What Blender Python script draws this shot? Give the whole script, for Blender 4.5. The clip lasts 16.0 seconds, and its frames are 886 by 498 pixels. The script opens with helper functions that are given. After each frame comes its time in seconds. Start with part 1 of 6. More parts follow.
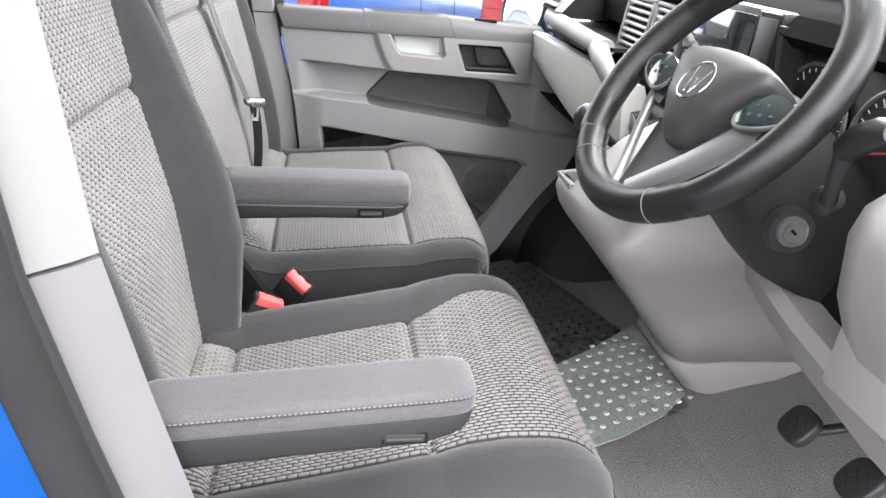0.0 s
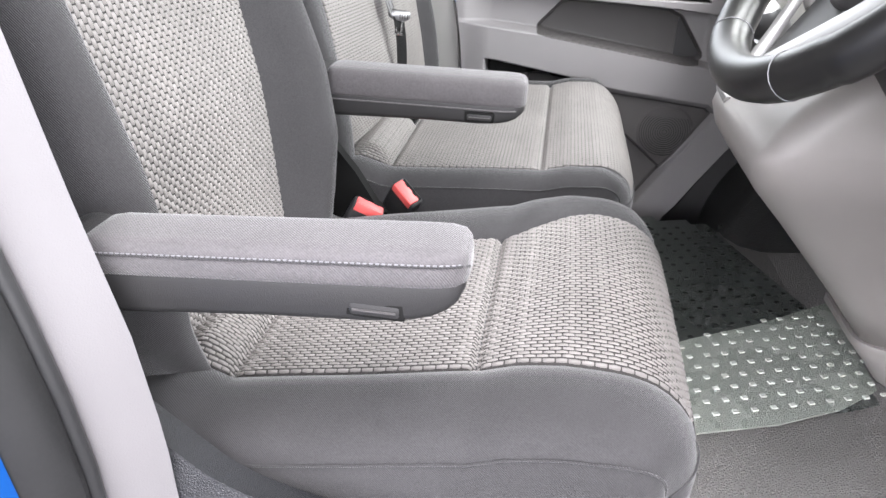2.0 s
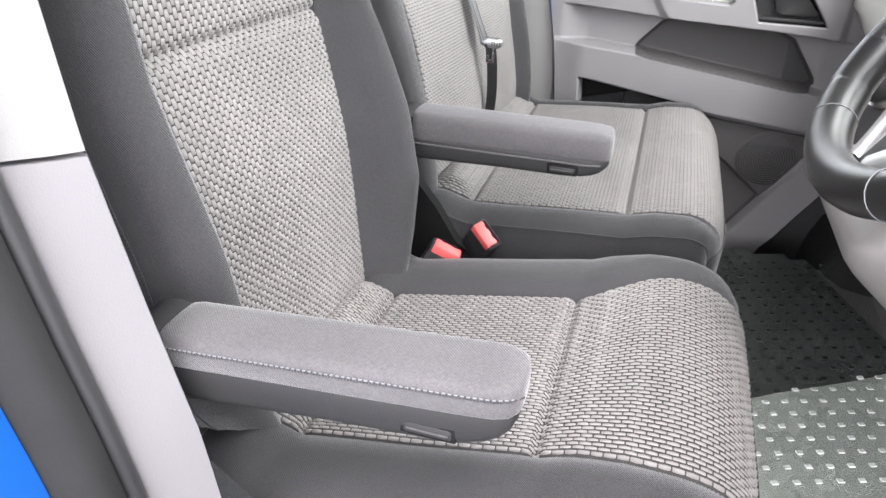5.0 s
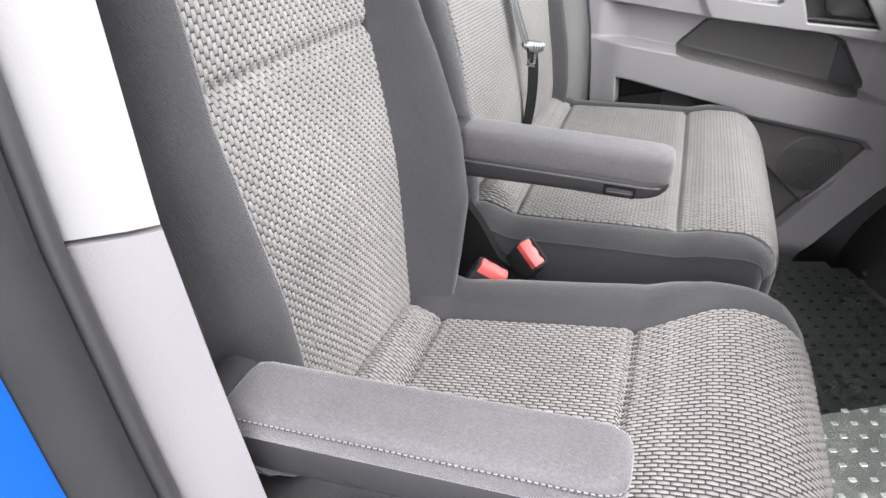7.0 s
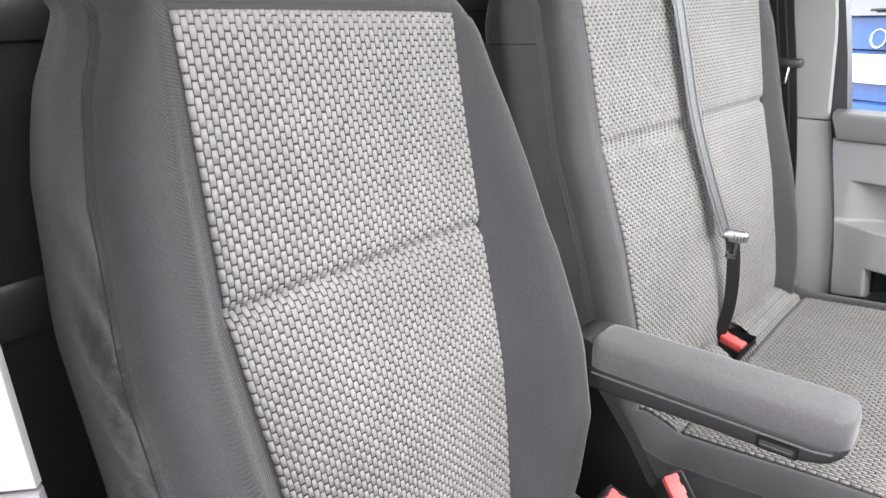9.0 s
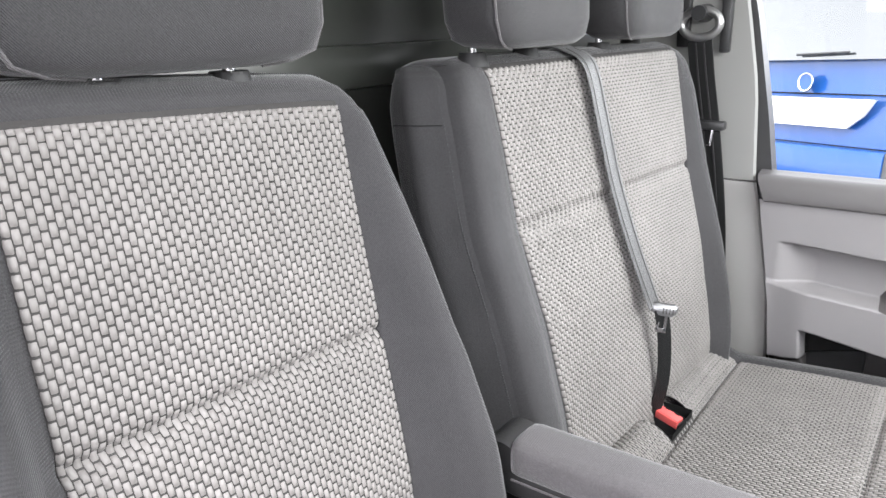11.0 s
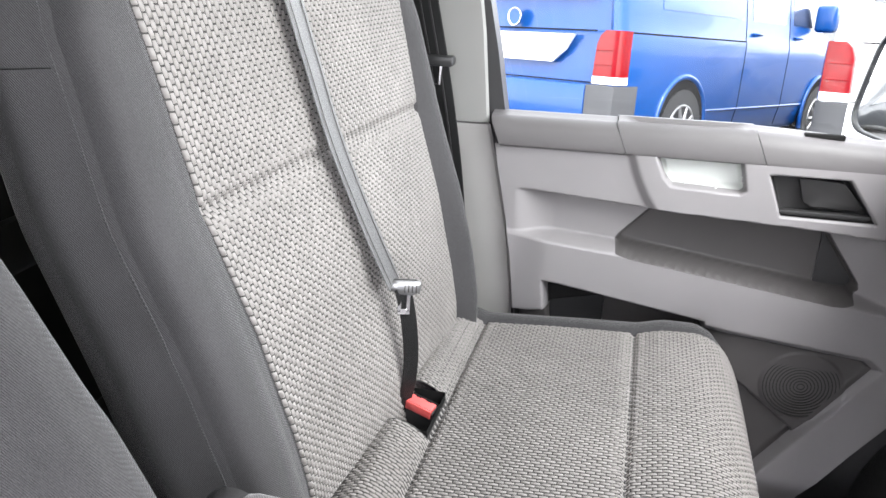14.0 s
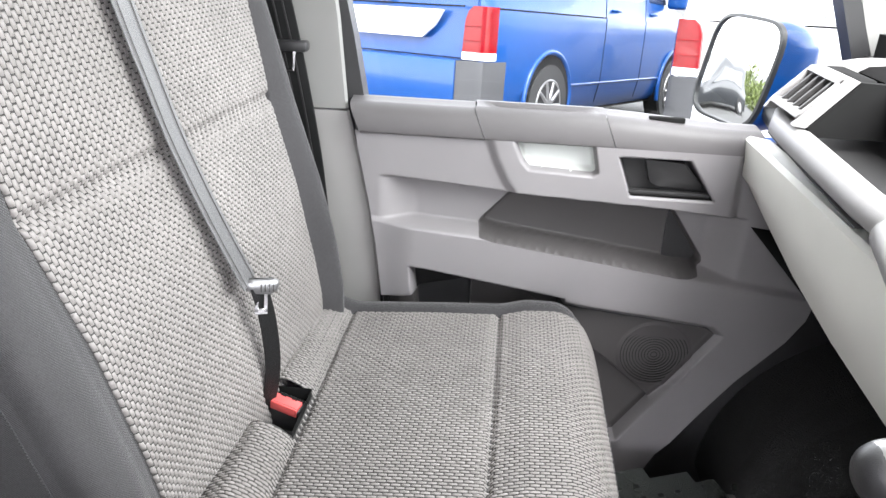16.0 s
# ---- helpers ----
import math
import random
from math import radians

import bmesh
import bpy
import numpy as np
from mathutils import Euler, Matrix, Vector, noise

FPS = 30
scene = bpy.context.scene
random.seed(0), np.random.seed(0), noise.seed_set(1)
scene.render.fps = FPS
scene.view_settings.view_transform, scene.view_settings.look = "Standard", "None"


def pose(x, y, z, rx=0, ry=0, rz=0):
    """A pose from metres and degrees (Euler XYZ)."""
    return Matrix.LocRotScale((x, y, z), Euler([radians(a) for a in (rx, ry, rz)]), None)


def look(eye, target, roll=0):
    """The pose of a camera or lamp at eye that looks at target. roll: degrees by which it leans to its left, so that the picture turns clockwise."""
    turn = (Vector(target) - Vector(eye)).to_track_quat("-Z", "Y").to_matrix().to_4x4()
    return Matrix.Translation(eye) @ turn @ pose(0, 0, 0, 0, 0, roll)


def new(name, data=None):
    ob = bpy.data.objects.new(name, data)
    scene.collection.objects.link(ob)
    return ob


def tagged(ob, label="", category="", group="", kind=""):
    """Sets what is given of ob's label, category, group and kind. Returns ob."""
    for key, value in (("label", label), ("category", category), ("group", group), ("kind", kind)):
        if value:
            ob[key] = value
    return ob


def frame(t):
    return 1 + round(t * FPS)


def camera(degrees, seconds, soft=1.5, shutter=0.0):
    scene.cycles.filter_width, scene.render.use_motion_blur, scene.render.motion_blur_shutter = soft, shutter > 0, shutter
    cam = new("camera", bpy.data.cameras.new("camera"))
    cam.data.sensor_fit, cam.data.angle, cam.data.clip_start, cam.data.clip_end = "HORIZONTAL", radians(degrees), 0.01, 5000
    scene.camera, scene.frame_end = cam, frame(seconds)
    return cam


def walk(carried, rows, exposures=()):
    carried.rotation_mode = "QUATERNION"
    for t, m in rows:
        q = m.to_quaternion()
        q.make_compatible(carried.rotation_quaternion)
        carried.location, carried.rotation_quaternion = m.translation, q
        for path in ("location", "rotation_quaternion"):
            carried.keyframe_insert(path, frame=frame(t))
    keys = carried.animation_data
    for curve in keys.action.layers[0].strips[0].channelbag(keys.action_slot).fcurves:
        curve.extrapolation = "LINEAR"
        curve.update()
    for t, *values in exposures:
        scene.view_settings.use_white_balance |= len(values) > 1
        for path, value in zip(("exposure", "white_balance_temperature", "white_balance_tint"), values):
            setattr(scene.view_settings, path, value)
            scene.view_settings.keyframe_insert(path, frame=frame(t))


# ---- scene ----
cam = camera(63.8, 16.0)
PATH = [
    (0, (-0.131, -0.778, 0.972), (0.209, 1.009, 0.14), 5.4),
    (0.5, (-0.058, -0.745, 0.943), (0.059, 1.051, 0.072), 4.1),
    (1, (0.009, -0.718, 0.902), (-0.079, 1.066, 0.001), 2.7),
    (1.5, (0.042, -0.707, 0.86), (-0.153, 1.059, -0.057), 2.7),
    (2, (0.042, -0.704, 0.835), (-0.207, 1.058, -0.078), 2.7),
    (2.5, (0.04, -0.704, 0.826), (-0.234, 1.06, -0.075), 2.7),
    (3, (0.039, -0.702, 0.824), (-0.265, 1.061, -0.071), 2.7),
    (3.5, (0.036, -0.7, 0.834), (-0.305, 1.053, -0.067), 2.8),
    (4, (0.035, -0.69, 0.856), (-0.359, 1.042, -0.063), 2.6),
    (4.5, (0.047, -0.671, 0.892), (-0.408, 1.029, -0.057), 2.3),
    (4.7, (0.052, -0.663, 0.907), (-0.428, 1.025, -0.051), 2.0),
    (7, (-0.025, -0.611, 0.951), (-0.524, 1.034, -0.07), 2.3),
    (7.5, (0.004, -0.564, 0.959), (-0.628, 1.054, -0.033), 2.0),
    (8, (0.064, -0.504, 0.963), (-0.869, 1.012, 0.05), -0.1),
    (8.5, (0.085, -0.451, 0.979), (-1.073, 0.972, 0.182), -1.3),
    (8.7, (0.09, -0.436, 0.99), (-1.132, 0.959, 0.244), -1.5),
    (10.8, (0.101, -0.34, 1.044), (-1.1, 1.144, 0.449), -1.7),
    (11, (0.089, -0.318, 1.045), (-1.065, 1.2, 0.439), -1.6),
    (11.5, (0.072, -0.256, 1.051), (-0.965, 1.338, 0.431), -1.5),
    (12, (0.054, -0.193, 1.049), (-0.849, 1.473, 0.409), -1.1),
    (12.5, (0.035, -0.145, 1.041), (-0.735, 1.578, 0.377), -0.6),
    (13, (0.017, -0.118, 1.035), (-0.638, 1.638, 0.336), -0.1),
    (14, (0.004, -0.08, 1.012), (-0.482, 1.699, 0.24), 0.7),
    (14.5, (0.003, -0.075, 1.002), (-0.424, 1.705, 0.198), 0.9),
    (15, (0.008, -0.069, 0.993), (-0.354, 1.713, 0.162), 1.3),
    (15.5, (0.012, -0.065, 1.0), (-0.263, 1.728, 0.157), 1.6),
    (16, (0.031, -0.055, 1.031), (-0.126, 1.758, 0.201), 2.4),
]
walk(cam, [(t, look(eye, target, roll)) for t, eye, target, roll in PATH],
     exposures=[(0, 3.48, 6350, 15), (1.5, 3.66, 6350, 15), (4.5, 3.58, 6350, 15), (8.5, 3.55, 6350, 15), (11, 3.62, 6350, 15), (13, 3.70, 6350, 15), (16, 3.73, 6350, 15)])

# ---- world, sun, exposure ----

sky_world = bpy.data.worlds.new("sky_world")
scene.world = sky_world
sky_world.use_nodes = True
wn = sky_world.node_tree.nodes
wl = sky_world.node_tree.links
sky = wn.new("ShaderNodeTexSky")
sky.sky_type = "NISHITA"
sky.sun_disc = False
sky.sun_elevation = radians(60)
sky.sun_rotation = radians(155)
sky.air_density, sky.dust_density, sky.ozone_density = 1.0, 0.8, 1.0
wn["Background"].inputs["Strength"].default_value = 0.12
haze = wn.new("ShaderNodeHueSaturation")
haze.inputs["Saturation"].default_value = 0.06
wl.new(sky.outputs["Color"], haze.inputs["Color"])
wl.new(haze.outputs["Color"], wn["Background"].inputs["Color"])
sun_data = bpy.data.lights.new("sun", "SUN")
sun_data.energy, sun_data.angle, sun_data.color = 0.42, radians(30), (1.0, 0.98, 0.955)
sun = new("sun", sun_data)
sun.matrix_world = look((0.14 * 8, -0.54 * 8, 0.83 * 8), (0, 0, 0))
scene.view_settings.exposure = 2.95
# daylight through the windscreen opening
wind_light = bpy.data.lights.new("windscreen_daylight", "AREA")
wind_light.shape, wind_light.size, wind_light.size_y, wind_light.energy = "RECTANGLE", 0.9, 0.54, 2.6
wind_light.color = (0.96, 1.0, 0.94)
wind_lamp = new("windscreen_daylight", wind_light)
wind_lamp.matrix_world = look((0.63, 0.55, 1.25), (0.63 - 0.67, 0.55, 1.25 - 0.74))


# ---- materials ----
def nodes_of(name):
    m = bpy.data.materials.new(name)
    m.use_nodes = True
    return m, m.node_tree.nodes, m.node_tree.links, m.node_tree.nodes["Principled BSDF"]


def plain(name, colour, rough=0.5, metal=0.0, grain=0.0, grain_scale=400.0, vary=0.12, vary_scale=9.0, coat=0.0, spec=0.5):
    """Solid material with two scales of variation and a fine relief."""
    m, n, l, b = nodes_of(name)
    co = n.new("ShaderNodeTexCoord")
    big = n.new("ShaderNodeTexNoise")
    big.inputs["Scale"].default_value, big.inputs["Detail"].default_value = vary_scale, 5
    l.new(co.outputs["Object"], big.inputs["Vector"])
    ramp = n.new("ShaderNodeMix")
    ramp.data_type = "RGBA"
    lo, hi = [c * (1 - vary) for c in colour], [min(1, c * (1 + vary)) for c in colour]
    ramp.inputs["A"].default_value, ramp.inputs["B"].default_value = (*lo, 1), (*hi, 1)
    l.new(big.outputs["Fac"], ramp.inputs["Factor"])
    l.new(ramp.outputs["Result"], b.inputs["Base Color"])
    b.inputs["Roughness"].default_value, b.inputs["Metallic"].default_value = rough, metal
    b.inputs["Coat Weight"].default_value = coat
    b.inputs["Coat Roughness"].default_value = 0.03
    b.inputs["Specular IOR Level"].default_value = spec
    if grain:
        fine = n.new("ShaderNodeTexNoise")
        fine.inputs["Scale"].default_value, fine.inputs["Detail"].default_value = grain_scale, 3
        l.new(co.outputs["Object"], fine.inputs["Vector"])
        bump = n.new("ShaderNodeBump")
        bump.inputs["Strength"].default_value, bump.inputs["Distance"].default_value = grain, 0.001
        l.new(fine.outputs["Fac"], bump.inputs["Height"])
        l.new(bump.outputs["Normal"], b.inputs["Normal"])
        mul = n.new("ShaderNodeMapRange")
        mul.inputs["To Min"].default_value, mul.inputs["To Max"].default_value = rough * 0.85, min(1, rough * 1.15)
        l.new(fine.outputs["Fac"], mul.inputs["Value"])
        l.new(mul.outputs["Result"], b.inputs["Roughness"])
    return m


def math_node(n, l, op, a, b=None):
    k = n.new("ShaderNodeMath")
    k.operation = op
    for i, v in enumerate((a, b)):
        if v is None:
            continue
        if isinstance(v, (int, float)):
            k.inputs[i].default_value = v
        else:
            l.new(v, k.inputs[i])
    return k.outputs[0]


def woven(name, light, mid):
    """Pale thread of the seat cloth: a tone of its own for each thread, soiling at a larger scale, fine fibres."""
    m, n, l, b = nodes_of(name)
    geo = n.new("ShaderNodeNewGeometry")
    tone = n.new("ShaderNodeMix")
    tone.data_type = "RGBA"
    tone.inputs["A"].default_value, tone.inputs["B"].default_value = (*mid, 1), (*light, 1)
    l.new(geo.outputs["Random Per Island"], tone.inputs["Factor"])
    co = n.new("ShaderNodeTexCoord")
    noise_ = n.new("ShaderNodeTexNoise")
    noise_.inputs["Scale"].default_value, noise_.inputs["Detail"].default_value = 9.0, 6
    l.new(co.outputs["Object"], noise_.inputs["Vector"])
    soil = n.new("ShaderNodeMapRange")
    soil.inputs["From Min"].default_value, soil.inputs["From Max"].default_value = 0.3, 0.7
    soil.inputs["To Min"].default_value, soil.inputs["To Max"].default_value = 0.9, 1.06
    l.new(noise_.outputs["Fac"], soil.inputs["Value"])
    mul = n.new("ShaderNodeMix")
    mul.data_type, mul.blend_type = "RGBA", "MULTIPLY"
    mul.inputs["Factor"].default_value = 1.0
    l.new(tone.outputs["Result"], mul.inputs["A"])
    l.new(soil.outputs["Result"], mul.inputs["B"])
    l.new(mul.outputs["Result"], b.inputs["Base Color"])
    b.inputs["Roughness"].default_value = 0.5
    b.inputs["Sheen Weight"].default_value = 0.05
    b.inputs["Specular IOR Level"].default_value = 0.35
    fibre = n.new("ShaderNodeTexNoise")
    fibre.inputs["Scale"].default_value, fibre.inputs["Detail"].default_value = 1300.0, 2
    l.new(co.outputs["Object"], fibre.inputs["Vector"])
    bump = n.new("ShaderNodeBump")
    bump.inputs["Strength"].default_value, bump.inputs["Distance"].default_value = 0.35, 0.0005
    l.new(fibre.outputs["Fac"], bump.inputs["Height"])
    l.new(bump.outputs["Normal"], b.inputs["Normal"])
    return m


def twill(name, colour, scale=1500.0):
    """Fine dark twill of the bolsters."""
    m, n, l, b = nodes_of(name)
    co = n.new("ShaderNodeTexCoord")
    wave = n.new("ShaderNodeTexWave")
    wave.wave_type, wave.bands_direction = "BANDS", "DIAGONAL"
    wave.inputs["Scale"].default_value, wave.inputs["Distortion"].default_value = scale / 6.0, 1.5
    wave.inputs["Detail"].default_value, wave.inputs["Detail Scale"].default_value = 2, 3
    l.new(co.outputs["Object"], wave.inputs["Vector"])
    big = n.new("ShaderNodeTexNoise")
    big.inputs["Scale"].default_value, big.inputs["Detail"].default_value = 11, 7
    l.new(co.outputs["Object"], big.inputs["Vector"])
    # fine mottling of the yarn
    yarn = n.new("ShaderNodeTexNoise")
    yarn.inputs["Scale"].default_value, yarn.inputs["Detail"].default_value = 520, 4
    l.new(co.outputs["Object"], yarn.inputs["Vector"])
    fleck = math_node(n, l, "MULTIPLY", math_node(n, l, "SUBTRACT", yarn.outputs["Fac"], 0.5), 1.4)
    f = math_node(n, l, "ADD", fleck, math_node(n, l, "ADD", math_node(n, l, "MULTIPLY", wave.outputs["Fac"], 0.35), math_node(n, l, "MULTIPLY", big.outputs["Fac"], 0.65)))
    mix = n.new("ShaderNodeMix")
    mix.data_type = "RGBA"
    mix.inputs["A"].default_value = (*[c * 0.72 for c in colour], 1)
    mix.inputs["B"].default_value = (*[c * 1.28 for c in colour], 1)
    l.new(f, mix.inputs["Factor"])
    l.new(mix.outputs["Result"], b.inputs["Base Color"])
    b.inputs["Roughness"].default_value = 0.78
    b.inputs["Sheen Weight"].default_value, b.inputs["Sheen Roughness"].default_value = 0.30, 0.35
    b.inputs["Specular IOR Level"].default_value = 0.15
    bump = n.new("ShaderNodeBump")
    bump.inputs["Strength"].default_value, bump.inputs["Distance"].default_value = 0.5, 0.0007
    l.new(math_node(n, l, "ADD", wave.outputs["Fac"], yarn.outputs["Fac"]), bump.inputs["Height"])
    l.new(bump.outputs["Normal"], b.inputs["Normal"])
    return m


def leather_grain(name, colour, rough, scale=260.0, depth=0.0012, strength=0.8, spec=0.5):
    """Pebbled rubber or plastic skin."""
    m, n, l, b = nodes_of(name)
    co = n.new("ShaderNodeTexCoord")
    vor = n.new("ShaderNodeTexVoronoi")
    vor.feature = "DISTANCE_TO_EDGE"
    vor.inputs["Scale"].default_value = scale
    l.new(co.outputs["Object"], vor.inputs["Vector"])
    ramp = n.new("ShaderNodeMapRange")
    ramp.inputs["From Max"].default_value = 0.3
    l.new(vor.outputs["Distance"], ramp.inputs["Value"])
    big = n.new("ShaderNodeTexNoise")
    big.inputs["Scale"].default_value, big.inputs["Detail"].default_value = 6, 6
    l.new(co.outputs["Object"], big.inputs["Vector"])
    mix = n.new("ShaderNodeMix")
    mix.data_type = "RGBA"
    mix.inputs["A"].default_value = (*[c * 0.75 for c in colour], 1)
    mix.inputs["B"].default_value = (*[c * 1.3 for c in colour], 1)
    l.new(big.outputs["Fac"], mix.inputs["Factor"])
    l.new(mix.outputs["Result"], b.inputs["Base Color"])
    b.inputs["Specular IOR Level"].default_value = spec
    rr = n.new("ShaderNodeMapRange")
    rr.inputs["To Min"].default_value, rr.inputs["To Max"].default_value = rough * 0.8, min(1.0, rough * 1.25)
    l.new(big.outputs["Fac"], rr.inputs["Value"])
    l.new(rr.outputs["Result"], b.inputs["Roughness"])
    bump = n.new("ShaderNodeBump")
    bump.inputs["Strength"].default_value, bump.inputs["Distance"].default_value = strength, depth
    l.new(ramp.outputs["Result"], bump.inputs["Height"])
    l.new(bump.outputs["Normal"], b.inputs["Normal"])
    return m


def glass(name, tint=(1, 1, 1), rough=0.0):
    m, n, l, b = nodes_of(name)
    out = n["Material Output"]
    tr = n.new("ShaderNodeBsdfTransparent")
    tr.inputs["Color"].default_value = (*tint, 1)
    gl = n.new("ShaderNodeBsdfGlossy")
    gl.inputs["Roughness"].default_value = rough
    fr = n.new("ShaderNodeFresnel")
    fr.inputs["IOR"].default_value = 1.5
    mx = n.new("ShaderNodeMixShader")
    l.new(fr.outputs[0], mx.inputs[0])
    l.new(tr.outputs[0], mx.inputs[1])
    l.new(gl.outputs[0], mx.inputs[2])
    l.new(mx.outputs[0], out.inputs["Surface"])
    n.remove(b)
    return m


THREAD = woven("seat_thread", (0.186, 0.175, 0.167), (0.164, 0.154, 0.147))
CLOTH = plain("seat_cloth_ground", (0.040, 0.038, 0.037), 0.85, grain=0.6, grain_scale=900, vary=0.15, spec=0.2)
TWILL = twill("bolster_twill", (0.0385, 0.0375, 0.039))
TWILL_LIGHT = twill("armrest_cloth", (0.088, 0.083, 0.086))
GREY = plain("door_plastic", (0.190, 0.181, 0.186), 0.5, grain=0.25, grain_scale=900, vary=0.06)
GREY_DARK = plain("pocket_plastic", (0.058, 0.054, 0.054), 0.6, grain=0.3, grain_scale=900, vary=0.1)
GREY_LIGHT = plain("sill_plastic", (0.24, 0.232, 0.228), 0.45, grain=0.25, grain_scale=900, vary=0.06)
SILL = plain("sill_top_plastic", (0.098, 0.093, 0.095), 0.45, grain=0.3, grain_scale=900, vary=0.08, spec=0.25)
CONSOLE = plain("console_plastic", (0.295, 0.276, 0.265), 0.42, grain=0.25, grain_scale=1100, vary=0.07)
CREAM = plain("pillar_cream", (0.185, 0.184, 0.178), 0.55, grain=0.2, grain_scale=800, vary=0.04)
PILLAR_GREY = plain("pillar_grey", (0.135, 0.129, 0.133), 0.5, grain=0.25, grain_scale=900, vary=0.05)
BLACK = plain("black_plastic", (0.022, 0.022, 0.023), 0.4, grain=0.2, grain_scale=1000, vary=0.2)
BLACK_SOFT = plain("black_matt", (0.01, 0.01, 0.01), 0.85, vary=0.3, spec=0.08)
DARK_GREY = plain("dark_grey_plastic", (0.024, 0.0235, 0.024), 0.45, grain=0.3, grain_scale=1000, vary=0.12, spec=0.25)
RUBBER = plain("door_rubber", (0.017, 0.017, 0.0175), 0.65, grain=0.2, grain_scale=300, vary=0.2, vary_scale=30, spec=0.2)
STITCH = plain("stitch_thread", (0.18, 0.18, 0.19), 0.7)
RED = plain("red_plastic", (0.60, 0.09, 0.085), 0.45, vary=0.08)
CHROME = plain("chrome", (0.75, 0.75, 0.76), 0.12, metal=1.0, vary=0.03)
SATIN = plain("satin_silver", (0.33, 0.326, 0.326), 0.36, metal=0.85, grain=0.05, vary=0.04)
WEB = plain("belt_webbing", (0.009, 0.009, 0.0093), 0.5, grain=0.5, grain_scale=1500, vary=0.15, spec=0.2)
# lit copy of the webbing, its sheen put into a paler grey
WEB_SHEEN = plain("belt_webbing_sheen", (0.085, 0.085, 0.086), 0.30, grain=0.5, grain_scale=1500, vary=0.15, spec=0.6)
TONGUE = plain("tongue_metal", (0.20, 0.20, 0.205), 0.34, metal=0.7, grain=0.05, vary=0.08)
LEATHER = leather_grain("wheel_leather", (0.011, 0.0108, 0.0108), 0.31, 1400, 0.0003, 0.15, 0.42)
PERF = leather_grain("wheel_leather_perforated", (0.012, 0.0118, 0.0118), 0.36, 420, 0.0006, 0.5, 0.5)
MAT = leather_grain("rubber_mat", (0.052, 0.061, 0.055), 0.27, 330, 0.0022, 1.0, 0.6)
# paler copies of mat and stud: a patch of light put into colour
MAT_LIT = leather_grain("rubber_mat_lit", (0.46, 0.50, 0.44), 0.27, 330, 0.0026, 1.0, 0.7)
DOT_LIT = plain("mat_stud_lit", (0.75, 0.78, 0.73), 0.4, vary=0.2, vary_scale=20)
# stud beyond that patch, coloured dark as the shaded counterpart
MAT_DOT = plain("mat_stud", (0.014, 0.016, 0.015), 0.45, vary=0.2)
FLOOR_SKIN = leather_grain("floor_covering", (0.222, 0.213, 0.206), 0.34, 230, 0.0018, 1.0)
ARCH = leather_grain("arch_liner", (0.014, 0.014, 0.014), 0.38, 300, 0.0016, 0.9)
BULK = plain("bulkhead_paint", (0.034, 0.036, 0.032), 0.3, vary=0.1, vary_scale=3)
HEADLINER = plain("headliner", (0.55, 0.54, 0.51), 0.9, grain=0.3, grain_scale=600, vary=0.05)
BLUE = plain("blue_paint", (0.003, 0.052, 0.215), 0.3, vary=0.05, coat=0.3, spec=0.35)
WHITE = plain("white_paint", (0.80, 0.80, 0.80), 0.3, vary=0.03, coat=1.0)
LENS_RED = plain("lamp_red", (0.18, 0.001, 0.003), 0.2, vary=0.3, vary_scale=40, coat=0.15, spec=0.25)
LENS_CLEAR = plain("lamp_clear", (0.75, 0.72, 0.72), 0.12, vary=0.1, vary_scale=30, coat=1.0)
BUMPER = plain("bumper_plastic", (0.055, 0.055, 0.058), 0.55, grain=0.3, grain_scale=300, vary=0.08)
TYRE = plain("tyre", (0.025, 0.025, 0.025), 0.75, grain=0.4, grain_scale=120, vary=0.25)
PLATE = plain("plain_plate", (0.85, 0.85, 0.83), 0.4, vary=0.03)
TARMAC = leather_grain("asphalt", (0.075, 0.075, 0.074), 0.85, 90, 0.003, 0.6)
PANE = glass("window_glass", (0.93, 0.97, 0.95))
VAN_GLASS = plain("dark_tinted_glass", (0.03, 0.033, 0.036), 0.05, vary=0.05, spec=1.0, coat=1.0)
MIRROR = plain("mirror_glass", (0.95, 0.95, 0.95), 0.01, metal=1.0, vary=0.0)
SCREEN = plain("screen_glass", (0.02, 0.03, 0.035), 0.08, coat=1.0)
DIAL_WHITE = plain("dial_white", (0.8, 0.8, 0.8), 0.4)
SMOOTH_GREY = plain("hub_plastic", (0.042, 0.040, 0.040), 0.45, grain=0.25, grain_scale=1200, vary=0.06)
DASH_TOP = plain("dash_top_matt", (0.014, 0.0138, 0.014), 0.92, grain=0.4, grain_scale=700, vary=0.15, spec=0.0)
LIGHT_CUP = plain("cup_light_plastic", (0.50, 0.52, 0.50), 0.4, grain=0.15, grain_scale=900, vary=0.05)
DASH_LIGHT = plain("dash_light_plastic", (0.66, 0.65, 0.60), 0.42, grain=0.2, grain_scale=1000, vary=0.06)


# ---- mesh helpers ----
def thing(name, label, category, group="", m=None, kind=""):
    ob = new(name)
    ob.empty_display_size = 0.05
    if m is not None:
        ob.matrix_basis = m
    return tagged(ob, label, category, group, kind)


def finish(bm, smooth=40):
    bmesh.ops.recalc_face_normals(bm, faces=bm.faces)
    for f in bm.faces:
        f.smooth = True
    for e in bm.edges:
        if len(e.link_faces) == 2 and e.calc_face_angle(0) > radians(smooth):
            e.smooth = False


